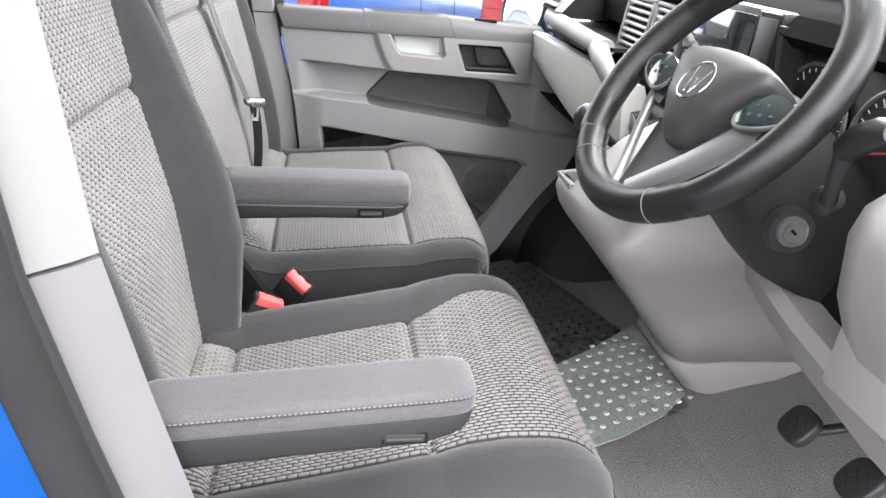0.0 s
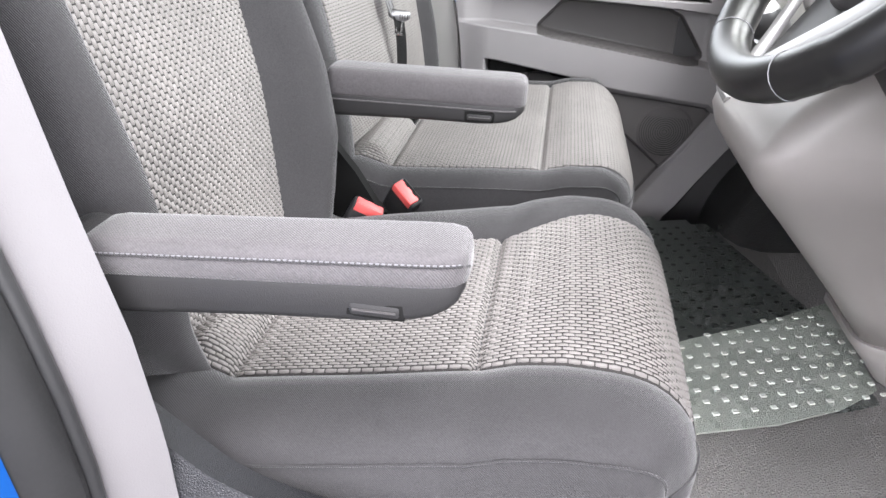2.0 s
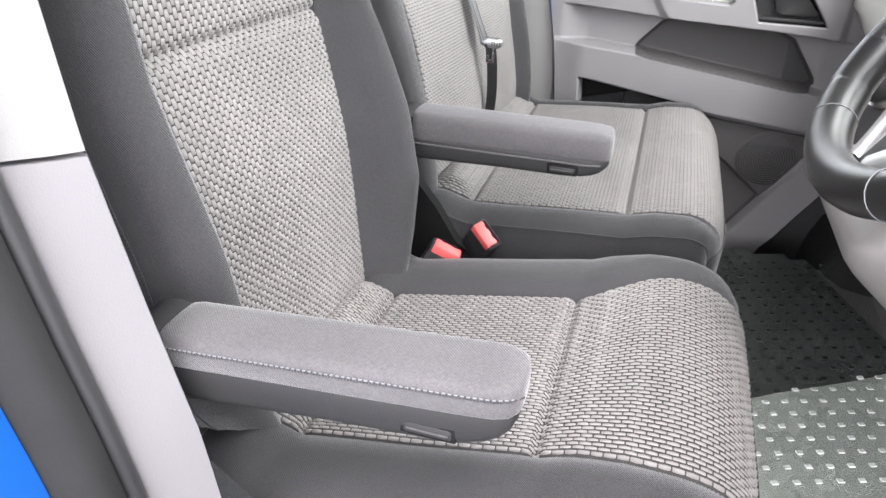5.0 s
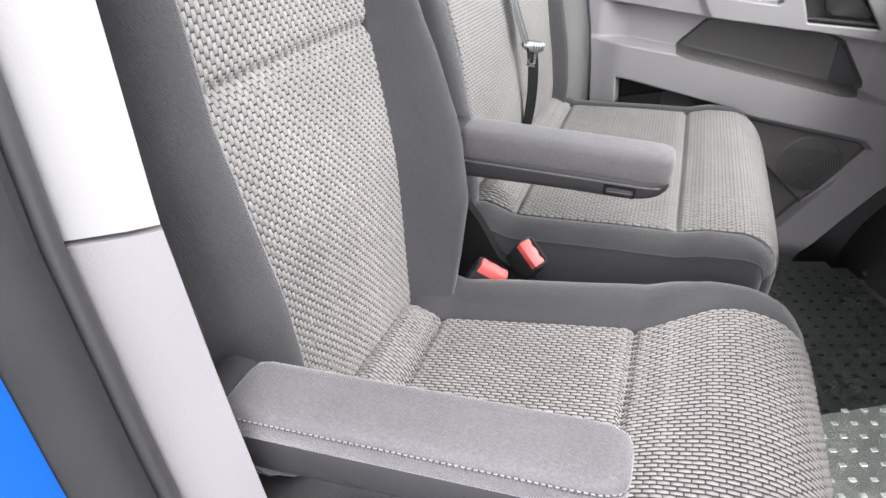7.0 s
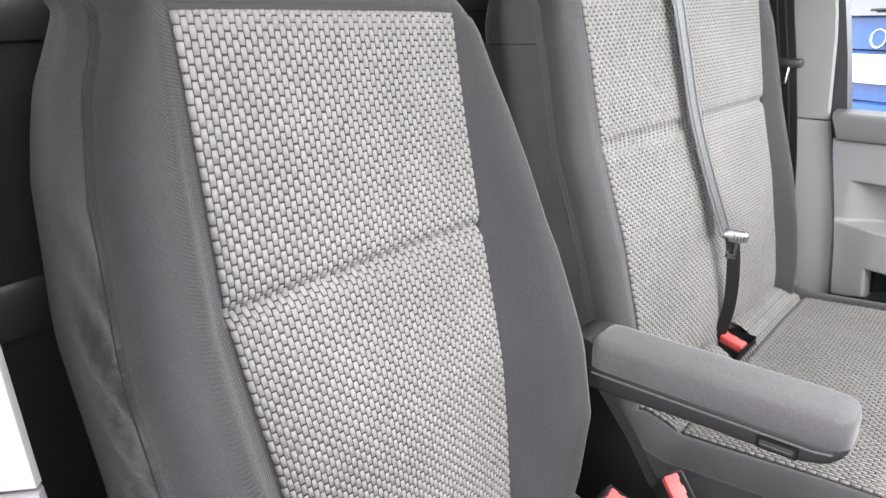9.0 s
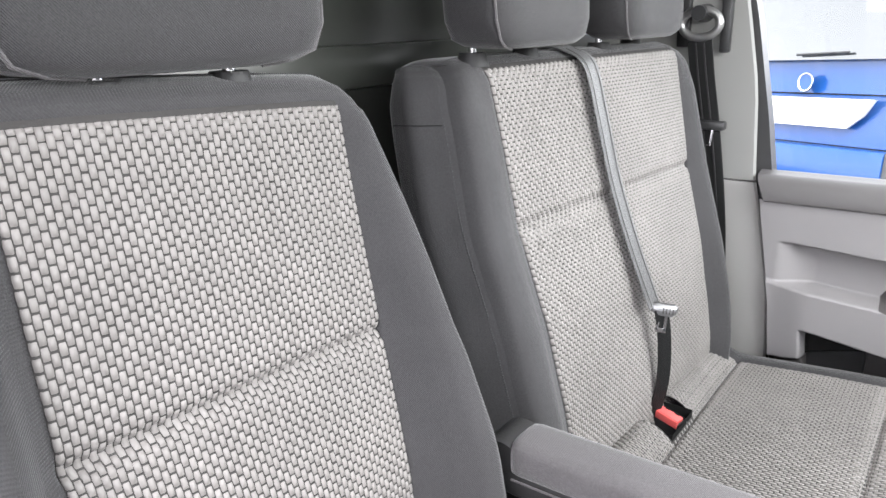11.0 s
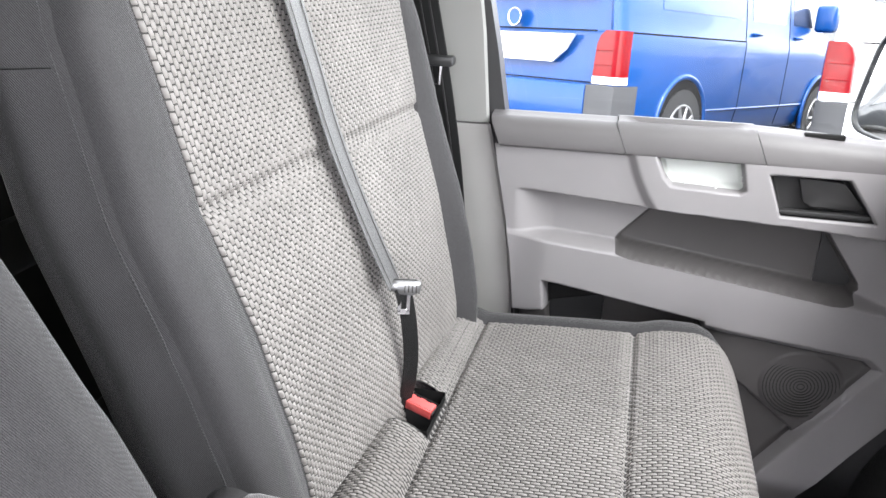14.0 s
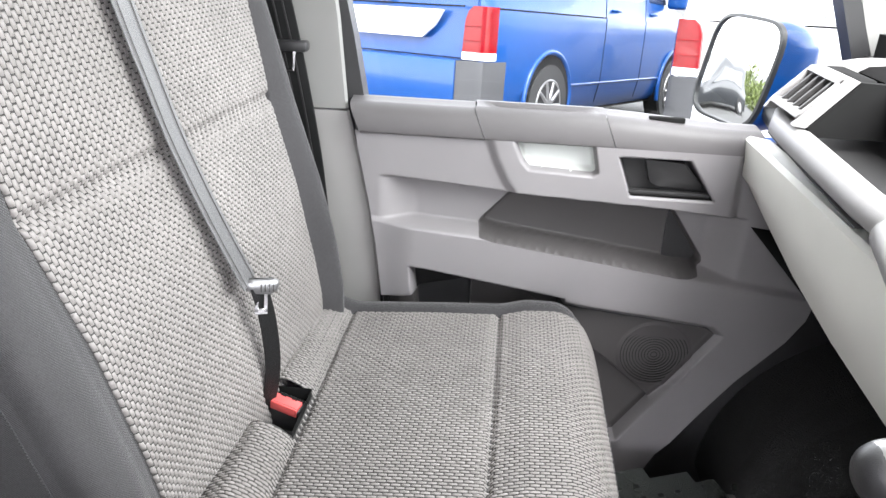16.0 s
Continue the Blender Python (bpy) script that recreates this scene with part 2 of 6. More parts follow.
def part(name, bm, material, parent=None, label="", smooth=40, recalc=True):
    if recalc:
        finish(bm, smooth)
    else:
        for f in bm.faces:
            f.smooth = True
    me = bpy.data.meshes.new(name)
    bm.to_mesh(me)
    bm.free()
    me.materials.append(material)
    ob = new(name, me)
    if parent is not None:
        ob.parent = parent
    if label:
        ob["label"] = label
    return ob


def place(name, bm, material, label, category, kind="", group="", smooth=40):
    return tagged(part(name, bm, material, None, "", smooth), label, category, group, kind)


def lerp(pts, x):
    return float(np.interp(x, [p[0] for p in pts], [p[1] for p in pts]))


def smooth01(a, b, x):
    t = min(1.0, max(0.0, (x - a) / (b - a)))
    return t * t * (3 - 2 * t)


def box(bm, lo, hi, bevel=0.0, seg=2, m=None):
    r = bmesh.ops.create_cube(bm, size=1.0)
    c = [(a + b) / 2 for a, b in zip(lo, hi)]
    s = [abs(b - a) for a, b in zip(lo, hi)]
    bmesh.ops.transform(bm, matrix=(m or Matrix()) @ Matrix.LocRotScale(c, None, s), verts=r["verts"])
    if bevel:
        edges = list({e for v in r["verts"] for e in v.link_edges})
        bmesh.ops.bevel(bm, geom=edges, offset=bevel, segments=seg, profile=0.5, affect="EDGES")
    return bm


def cyl(bm, p0, p1, r0, r1=None, seg=24, caps=True):
    p0, p1 = Vector(p0), Vector(p1)
    d = p1 - p0
    q = d.to_track_quat("Z", "Y").to_matrix().to_4x4()
    q.translation = (p0 + p1) / 2
    bmesh.ops.create_cone(bm, cap_ends=caps, segments=seg, radius1=r0, radius2=r0 if r1 is None else r1, depth=d.length, matrix=q)
    return bm


def rings(bm, loops, closed=True, caps=True):
    """Skin a list of point loops."""
    vs = [[bm.verts.new(p) for p in lp] for lp in loops]
    k = len(vs[0])
    for a, b in zip(vs, vs[1:]):
        for i in range(k if closed else k - 1):
            j = (i + 1) % k
            bm.faces.new((a[i], a[j], b[j], b[i]))
    if caps and closed:
        bm.faces.new(vs[0][::-1])
        bm.faces.new(vs[-1])
    return bm


def tube(bm, pts, r, seg=8, closed=False):
    """A round tube along points; r may be a list."""
    pts = [Vector(p) for p in pts]
    n = len(pts)
    rs = r if isinstance(r, (list, tuple)) else [r] * n
    loops, up = [], None
    for i, p in enumerate(pts):
        a = pts[(i - 1) % n] if closed or i else p
        b = pts[(i + 1) % n] if closed or i < n - 1 else p
        d = (b - a).normalized()
        if up is None:
            up = d.orthogonal().normalized()
        up = (up - d * up.dot(d)).normalized()
        side = d.cross(up)
        loops.append([p + rs[i] * (math.cos(k * 2 * math.pi / seg) * up + math.sin(k * 2 * math.pi / seg) * side) for k in range(seg)])
    if closed:
        vs = [[bm.verts.new(p) for p in lp] for lp in loops]
        for a, b in zip(vs, vs[1:] + vs[:1]):
            for i in range(seg):
                bm.faces.new((a[i], a[(i + 1) % seg], b[(i + 1) % seg], b[i]))
    else:
        rings(bm, loops)
    return bm


def ribbon(bm, pts, width, thick, across=(0, 1, 0), widths=None):
    """A flat band along points, with thickness."""
    pts = [Vector(p) for p in pts]
    across = Vector(across).normalized()
    loops = []
    for i, p in enumerate(pts):
        d = (pts[min(i + 1, len(pts) - 1)] - pts[max(i - 1, 0)]).normalized()
        a = (across - d * across.dot(d)).normalized()
        nrm = d.cross(a)
        w = (widths[i] if widths else width) / 2
        h = thick / 2
        loops.append([p + a * w + nrm * h * 0.3, p + a * w * 0.96 + nrm * h, p - a * w * 0.96 + nrm * h, p - a * w + nrm * h * 0.3,
                      p - a * w - nrm * h * 0.3, p - a * w * 0.96 - nrm * h, p + a * w * 0.96 - nrm * h, p + a * w - nrm * h * 0.3])
    return rings(bm, loops)


def spline(pts, n=6):
    """Catmull-Rom through points."""
    pts = [Vector(p) for p in pts]
    out = []
    for i in range(len(pts) - 1):
        p0, p1, p2, p3 = pts[max(i - 1, 0)], pts[i], pts[i + 1], pts[min(i + 2, len(pts) - 1)]
        for k in range(n):
            t = k / n
            out.append(0.5 * ((2 * p1) + (p2 - p0) * t + (2 * p0 - 5 * p1 + 4 * p2 - p3) * t * t + (3 * p1 - p0 - 3 * p2 + p3) * t ** 3))
    return out + [pts[-1]]


def dense(marks, step):
    """Sorted values with every mark in, no gap wider than step."""
    marks = sorted(set(marks))
    out = []
    for a, b in zip(marks, marks[1:]):
        k = max(1, int(math.ceil((b - a) / step - 1e-6)))
        out += [a + (b - a) * i / k for i in range(k)]
    return out + [marks[-1]]


def sheet(ss, ts, pos, region):
    """A grid of points split into one mesh for each region; pos gives the place and its uv. Returns meshes and the border loop."""
    pts = [[pos(s, t) for t in ts] for s in ss]
    made, maps = {}, {}
    for i in range(len(ss) - 1):
        for j in range(len(ts) - 1):
            key = region((ss[i] + ss[i + 1]) / 2, (ts[j] + ts[j + 1]) / 2)
            if key is None:
                continue
            if key not in made:
                made[key] = bmesh.new()
                made[key].loops.layers.uv.new("UVMap")
                maps[key] = {}
            bm, mp = made[key], maps[key]
            vs = []
            for a, b in ((i, j), (i + 1, j), (i + 1, j + 1), (i, j + 1)):
                if (a, b) not in mp:
                    mp[a, b] = bm.verts.new(pts[a][b][0])
                vs.append((mp[a, b], pts[a][b][1]))
            f = bm.faces.new([v for v, _ in vs])
            layer = bm.loops.layers.uv["UVMap"]
            for loop, (_, w) in zip(f.loops, vs):
                loop[layer].uv = w
    n, k = len(ss), len(ts)
    border = [pts[0][j][0] for j in range(k)] + [pts[i][k - 1][0] for i in range(1, n)]
    border += [pts[n - 1][j][0] for j in range(k - 2, -1, -1)] + [pts[i][0][0] for i in range(n - 2, 0, -1)]
    return made, border


def round_drop(d, r):
    if d >= r:
        return 0.0
    d = max(d, 0.0)
    return r - math.sqrt(max(0.0, r * r - (r - d) ** 2))


def groove(x, at, width, depth):
    return -depth * math.exp(-((x - at) / width) ** 2)


# ---- seats ----
def threads(owner, pos, ss, ts, pitch, length, wide, tall, skip=None, seed=1, reach=0.48, fan=False):
    """The pale threads of the seat cloth, laid as staggered rounded bars on a surface pos(s, t); with fan the rows follow the sewn edges."""
    rnd = np.random.default_rng(seed)
    grid = [[pos(a, b) for b in ts] for a in ss]
    P = np.array([[q[0] for q in row] for row in grid])
    V = np.array([[q[1][1] for q in row] for row in grid])
    N = np.cross(np.gradient(P, axis=0), np.gradient(P, axis=1))
    N /= np.linalg.norm(N, axis=2, keepdims=True)
    if N[len(ss) // 2, len(ts) // 2] @ np.array((1.0, 0.0, 1.0)) < 0:
        N = -N
    mid = len(ts) // 2
    A = np.concatenate(([0.0], np.cumsum(np.linalg.norm(np.diff(P[:, mid], axis=0), axis=1))))

    def spot(a, v, h):
        f = np.clip(np.interp(a, A, np.arange(len(A))), 0, len(A) - 1.001)
        i = f.astype(int)
        f = (f - i)[:, None]
        row = V[i] * (1 - f) + V[i + 1] * f
        if fan:
            v = row[:, 0] + v * (row[:, -1] - row[:, 0])
        j = np.clip((row <= v[:, None]).sum(1) - 1, 0, len(ts) - 2)
        k = np.arange(len(v))
        g = np.clip((v - row[k, j]) / (row[k, j + 1] - row[k, j]), 0, 1)[:, None]
        mix4 = lambda M: (M[i, j] * (1 - f) + M[i + 1, j] * f) * (1 - g) + (M[i, j + 1] * (1 - f) + M[i + 1, j + 1] * f) * g
        return mix4(P) + mix4(N) * h[:, None], row[:, 0], row[:, -1]

    ca, cv = [], []
    count = int((V.max() - V.min()) / pitch) + 2
    if fan:
        count = round(float((V[:, -1] - V[:, 0]).mean()) / pitch)
    for r in range(count):
        along = np.arange(0.5 * length * (r % 2) - 0.25 * length, A[-1] + 0.3 * length, length)
        ca.append(along)
        cv.append(np.full(len(along), (r + 0.5) / count if fan else V.min() + (r + 0.5) * pitch))
    ca, cv = np.concatenate(ca), np.concatenate(cv)
    at, lo, hi = spot(ca, cv, np.zeros(len(ca)))
    keep = np.ones(len(cv), bool) if fan else (cv > lo + 0.05 * pitch) & (cv < hi - 0.05 * pitch)
    if skip:
        keep &= ~((at[:, 0] > skip[0] - 0.004) & (at[:, 0] < skip[1] + 0.003) & (at[:, 1] > skip[2] - 0.002) & (at[:, 1] < skip[3] + 0.002))
    ca, cv = ca[keep], cv[keep]
    unit = 1.0 / count if fan else pitch
    cv = cv + rnd.normal(0, 0.015 * unit, len(cv))
    size = 1 + rnd.normal(0, 0.03, len(cv))
    pts = []
    for e, wk, hk in ((-1.0, 0.68, -0.2), (-0.85, 0.92, 0.6), (0.0, 1.0, 1.0), (0.85, 0.92, 0.6), (1.0, 0.68, -0.2)):
        for k in range(5):
            an = math.pi * k / 4
            h = tall * hk * math.sin(an) - 0.0002 if 0 < k < 4 else -0.0004
            pts.append(spot(ca + e * reach * length * size, cv + wide * unit * wk * math.cos(an), np.full(len(ca), h))[0])
    pts = np.stack(pts, 1).reshape(-1, 3)
    quads = np.array([(5 * a + k, 5 * a + k + 1, 5 * a + k + 6, 5 * a + k + 5) for a in range(4) for k in range(4)])
    faces = (quads[None] + 25 * np.arange(len(ca))[:, None, None]).reshape(-1, 4)
    me = bpy.data.meshes.new("weave_threads")
    me.from_pydata(pts.tolist(), [], faces.tolist())
    me.polygons.foreach_set("use_smooth", np.ones(len(faces), bool))
    me.materials.append(THREAD)
    ob = new("weave_threads", me)
    ob.parent = owner
    tagged(ob, "pale staggered threads of the cloth", kind="stuff")


def seat_cushion(owner, yc, hw, ins, x0, x1, prof, seams, low, ins_y=None, bolster=0.012, hole=None, flare=(0.0, 0.0), bow=0.0):
    """Seat cushion: woven centre, twill sides, seams, piping and a skirt down to low."""
    xm, hx = (x0 + x1) / 2, (x1 - x0) / 2
    ins_lo, ins_hi = ins_y or (-ins, ins)
    sm = [(x - xm) / hx for x in seams]
    ss = dense([-1, 1, *([(q - xm) / hx for q in hole[:2]] if hole else []), 0.97, 0.93, 0.88, 0.8, 0.7, *[q + k for q in sm for k in (-0.022, -0.01, -0.004, 0, 0.004, 0.01, 0.022)]], 0.06)
    tm = [ins_lo / hw, ins_hi / hw]
    ts = dense([-1, 1, *([(q - yc) / hw for q in hole[2:]] if hole else []), *[v * w for w in (-1, 1) for v in (0.98, 0.95, 0.9)], *[q + k for q in tm for k in (-0.02, -0.008, 0, 0.008, 0.02)]], 0.07)

    def pos(s, t):
        k = 1 - 0.11 * (abs(s) * abs(t)) ** 7 if s > 0 else 1.0
        x = xm + hx * s * k + smooth01(0.3, 1.0, s) * (bow * (1 - t * t) + bow * 0.7 * max(0.0, t))
        grow = smooth01(0.0, 0.13, x)
        lo, hi = ins_lo - flare[0] * grow, ins_hi + flare[1] * grow
        y = float(np.interp(hw * t, (-hw, ins_lo, ins_hi, hw), (-hw, lo, hi, hw))) * k
        z = lerp(prof, x)
        for q in seams:
            if lo <= y <= hi:
                z += groove(x, q, 0.0042, 0.009)
        out = max(lo - y, y - hi)
        back = min(seams)
        if out <= 0 and back - 0.075 < x < back:
            z += 0.012 * math.sin(math.pi * (back - x) / 0.075) * smooth01(0.0, 0.03, -out)
        if out > 0:
            z += bolster * smooth01(0, 0.04, out)
        z += groove(out, 0, 0.005 if out > 0 else 0.0015, 0.005)
        # soft crown in the middle and light unevenness of the foam
        z += 0.004 * math.cos(min(1, abs(t)) * 1.5) + 0.0015 * noise.noise(Vector((x * 9, (y + yc) * 9, 1.3)))
        d1, d2 = (1 - s) * hx, (1 - abs(t)) * hw
        z -= round_drop(d1, 0.075) * 0.75 + round_drop(d2, 0.05) * 0.55
        return Vector((x, y + yc, z)), (x, y + 0.0021)

    made, border = sheet(ss, ts, pos, lambda s, t: None if hole and hole[0] < xm + hx * s < hole[1] and hole[2] < hw * t + yc < hole[3] else "insert" if ins_lo < t * hw < ins_hi and s < 0.985 else "bolster")
    cloth = part("cushion_insert", made["insert"], CLOTH, owner, "grey woven cloth centre", recalc=False)
    threads(cloth, pos, dense([q for q in ss if q < 0.985] + [0.985], 0.02), dense([q for q in ts if tm[0] < q < tm[1]] + tm, 0.04), 0.0055, 0.0128, 0.325, 0.0018, hole, fan=True)
    part("cushion_bolster", made["bolster"], TWILL, owner, "dark grey twill edging", recalc=False)
    for q in sm:
        line = [pos(q, (ins_lo + (ins_hi - ins_lo) * (0.01 + 0.98 * i / 20)) / hw)[0] + Vector((0, 0, 0.0004)) for i in range(21)]
        part("cushion_seam", tube(bmesh.new(), line, 0.0011, 6), TWILL, owner, "dark sewn seam")
    c = Vector((xm, yc, 0))
    bm = bmesh.new()
    loops = []
    for k, (z, inset) in enumerate(((None, 0), (-0.012, -0.004), (-0.05, -0.002), (low + 0.04, 0.03), (low, 0.055))):
        lp = []
        for p in border:
            q = p.copy()
            if z is not None:
                q.z = p.z + z if z < 0 else min(z, p.z - 0.07)
                q.xy = (p - (p - c).normalized() * inset).xy
            lp.append(q)
        loops.append(lp)
    rings(bm, loops, caps=False)
    part("cushion_side", bm, TWILL, owner, "dark grey twill side")
    bm = bmesh.new()
    path = [p + Vector((0, 0, 0.001)) + (p - c).normalized() * 0.002 for p in border]
    tube(bm, path, 0.0011, 6, closed=True)
    part("cushion_piping", bm, TWILL, owner, "sewn seam")


def seat_back(owner, yc, z0, z1, ins_x, half, proud, ins_half, crease, thick=0.12, shift=0.0, edge_r=0.04, seam_top=0.022, bump=0.0, twist=0.0, tilt=0.0, ins_right=None, folds=False, corner=0.0, side_seam=None, trim=0.0, trim_far=0.0, half_far=None):
    """Backrest: woven centre, dark bolsters, seams and a shell behind."""
    zm, hz = (z0 + z1) / 2, (z1 - z0) / 2
    cs = (crease - zm) / hz
    top_s = (z1 - seam_top - zm) / hz
    ss = dense([-1, 1, 0.985, 0.96, *([-0.5 + 0.025 * i for i in range(48)] if folds else []), *[cs + k for k in (-0.03, -0.015, 0, 0.015, 0.03)], *[top_s + k for k in (-0.012, 0, 0.008)]], 0.05)
    ts = dense([-1, 1, *[v * w for w in (-1, 1) for v in (0.985, 0.96, 0.92, 0.86)], *[w * (0.64 + k) for w in (-1, 1) for k in (-0.02, -0.008, 0, 0.008, 0.02, 0.1)]], 0.06)

    def pos(s, t):
        z = zm + hz * s
        w, wi = lerp(half_far if half_far and t > 0 else half, z), lerp(ins_right if ins_right and t > 0 else ins_half, z)
        a = abs(t)
        w -= trim if t < 0 else trim_far
        b = a / 0.64 * wi if a < 0.64 else wi + (a - 0.64) / 0.36 * (w - wi)
        b = math.copysign(b, t)
        x = lerp(ins_x, z)
        out = abs(b) - wi
        if out > 0:
            x += lerp(proud, z) * smooth01(0, (w - wi) * 0.62, out)
        x += groove(out, 0, 0.004 if out > 0 else 0.0012, 0.003) if s < top_s else 0
        if out <= 0:
            x += groove(z, crease, 0.007, 0.008)
            x += 0.006 * smooth01(crease, crease - 0.12, z) * math.cos(b / wi * 1.4) + bump * math.exp(-((z - 0.52) / 0.1) ** 2)
        x += groove(z, z1 - seam_top, 0.004, 0.004)
        x += 0.0018 * noise.noise(Vector((z * 8, (b + yc) * 8, 4.1)))
        x += twist * b * smooth01(1.05, 0.6, z) if twist < 0.08 else twist * b
        x -= round_drop((1 - a) * w, edge_r) + round_drop((1 - s) * hz, 0.03)
        zz = z - ((0.004 if corner else 0.02) * a ** 6 + corner * a ** 14) * smooth01(0.6, 1.0, s) - tilt * b * smooth01(-0.2, 1.0, s)
        return Vector((x, yc + b + shift * (z - z0), zz)), (z, b + 0.0021)

    made, border = sheet(ss, ts, pos, lambda s, t: "insert" if abs(t) < 0.64 and s < top_s else "bolster")
    cloth = part("backrest_insert", made["insert"], CLOTH, owner, "grey woven cloth centre", recalc=False)
    threads(cloth, pos, dense([q for q in ss if q < top_s - 0.014] + [top_s - 0.014], 0.02), dense([q for q in ts if abs(q) < 0.64] + [-0.64, 0.64], 0.04), 0.0056, 0.0115, 0.50, 0.0018, seed=2, reach=0.455, fan=True)
    part("backrest_bolster", made["bolster"], TWILL, owner, "dark grey twill edging", recalc=False)
    bm = bmesh.new()
    c = Vector((0, yc, zm))
    loops = [border]
    depth = [(0.0, 1.0), (0.01, 1.012), (0.06, 1.012), (0.102, 0.985), (0.12, 0.9)]
    for i in range(1, 15):
        dx = (0.01, 0.016, 0.024, 0.032, 0.04, 0.048, 0.056, 0.064, 0.072, 0.08, 0.088, 0.096, 0.104, 0.12)[i - 1] * (thick / 0.12 if i > 1 else 1)
        k = lerp(depth, dx * 0.12 / thick if i > 1 else dx)
        lp = []
        for p in border:
            q = Vector((lerp(ins_x, p.z) - dx + (0.035 * max(0, 1 - dx / 0.05) if p.z > z0 + 0.05 and abs(p.y - yc) > 0.1 else 0) if dx > 0.02 else p.x - dx, c.y + (p.y - c.y) * k, c.z + (p.z - c.z) * (1 + (k - 1) * 0.5)))
            q.x = min(q.x, p.x - dx * 0.6)
            if corner:
                f = dx / thick
                back = lerp(ins_x, p.z) + twist * (p.y - yc) - thick - 0.012
                q.x = p.x * (1 - f) + min(back, p.x - 0.01) * f
                if p.y < yc:
                    q.y -= trim * smooth01(0.0, 0.055, dx) * smooth01(0.0, 0.3, yc - p.y)
                q.z -= 0.012 * smooth01(0.06, 0.14, dx) * smooth01(z1 - 0.08, z1 - 0.01, p.z)
            side = 1 if p.y > yc else -1
            if folds and abs(p.y - yc) > 0.14 and z0 + 0.04 < p.z < z1 - 0.05:
                for zf, sl, amp in ((0.80, 0.5, 0.003), (0.735, 0.75, 0.006), (0.672, 0.9, 0.0055), (0.615, 0.7, 0.005), (0.55, 0.6, 0.004), (0.49, 0.3, 0.003)):
                    u = (p.z - zf - sl * (dx - 0.04)) / 0.017
                    q.y += side * 1.2 * amp * (math.exp(-u * u) - 0.8 * math.exp(-(u - 1.6) ** 2)) * smooth01(0.012, 0.035, dx) * smooth01(0.085, 0.04, dx)
            lp.append(q)
        loops.append(lp)
    rings(bm, loops, caps=False)
    bm.faces.new([bm.verts.new(p) for p in loops[-1]])
    side_ob = part("backrest_side", bm, TWILL, owner, "dark grey twill side with creases")
    if side_seam:
        j = min((i for i, p in enumerate(border) if p.y < yc - 0.1), key=lambda i: abs(border[i].z - side_seam))
        part("side_seam", tube(bmesh.new(), [lp[j] for lp in loops[1:13]], 0.0007, 6), BLACK_SOFT, side_ob, "dark sewn seam across the side")
    bm = bmesh.new()
    path = [Vector((p.x - 0.008, c.y + (p.y - c.y) * 1.012, p.z + (0.002 if p.z > zm else -0.002))) for p in border if p.z > z0 + 0.01]
    i = max(range(len(path)), key=lambda j: (path[j] - path[j - 1]).length)
    tube(bm, path[i:] + path[:i], 0.0008, 6)
    part("backrest_piping", bm, TWILL, owner, "sewn seam")


def headrest(owner, yc, x, z0, hw, hz=0.085, hx=0.055, lean=-0.06, posts=0.06, fwd=0.0):
    bm = bmesh.new()
    loops = []
    n = 40
    prof = [(-1.0, 0.55, 0.62), (-0.96, 0.76, 0.8), (-0.86, 0.92, 0.95), (-0.6, 1.0, 1.0), (0, 1.02, 1.0), (0.5, 0.99, 0.95), (0.85, 0.9, 0.82), (0.97, 0.75, 0.6), (1.0, 0.5, 0.35)]
    for k, wy, wx in prof:
        lp = []
        for i in range(n):
            a = 2 * math.pi * i / n
            ca, sa = math.cos(a), math.sin(a)
            e = 0.42
            lp.append(Vector((x + fwd + lean * (k + 1) * hz + hx * wx * math.copysign(abs(ca) ** e, ca) * 0.93, yc + hw * wy * math.copysign(abs(sa) ** e, sa), z0 + hz * (k + 1))))
        loops.append(lp)
    rings(bm, loops)
    head = part("headrest", bm, TWILL, owner, "dark grey padded headrest", smooth=60)
    for sgn in (-1, 1):
        path = [lp[7 if sgn > 0 else 33] for lp in loops]
        part("headrest_seam", tube(bmesh.new(), path, 0.002, 6), TWILL_LIGHT, head, "sewn seam")
    for sgn in (-1, 1):
        bm = bmesh.new()
        cyl(bm, (x, yc + sgn * posts, z0 - 0.03), (x, yc + sgn * posts, z0 + 0.03), 0.0055, seg=16)
        part("headrest_post", bm, CHROME, owner, "chrome post")
        bm = bmesh.new()
        cyl(bm, (x, yc + sgn * posts, z0 - 0.022), (x, yc + sgn * posts, z0 - 0.004), 0.022, 0.017, seg=20)
        part("post_collar", bm, DARK_GREY, owner, "grey plastic collar")


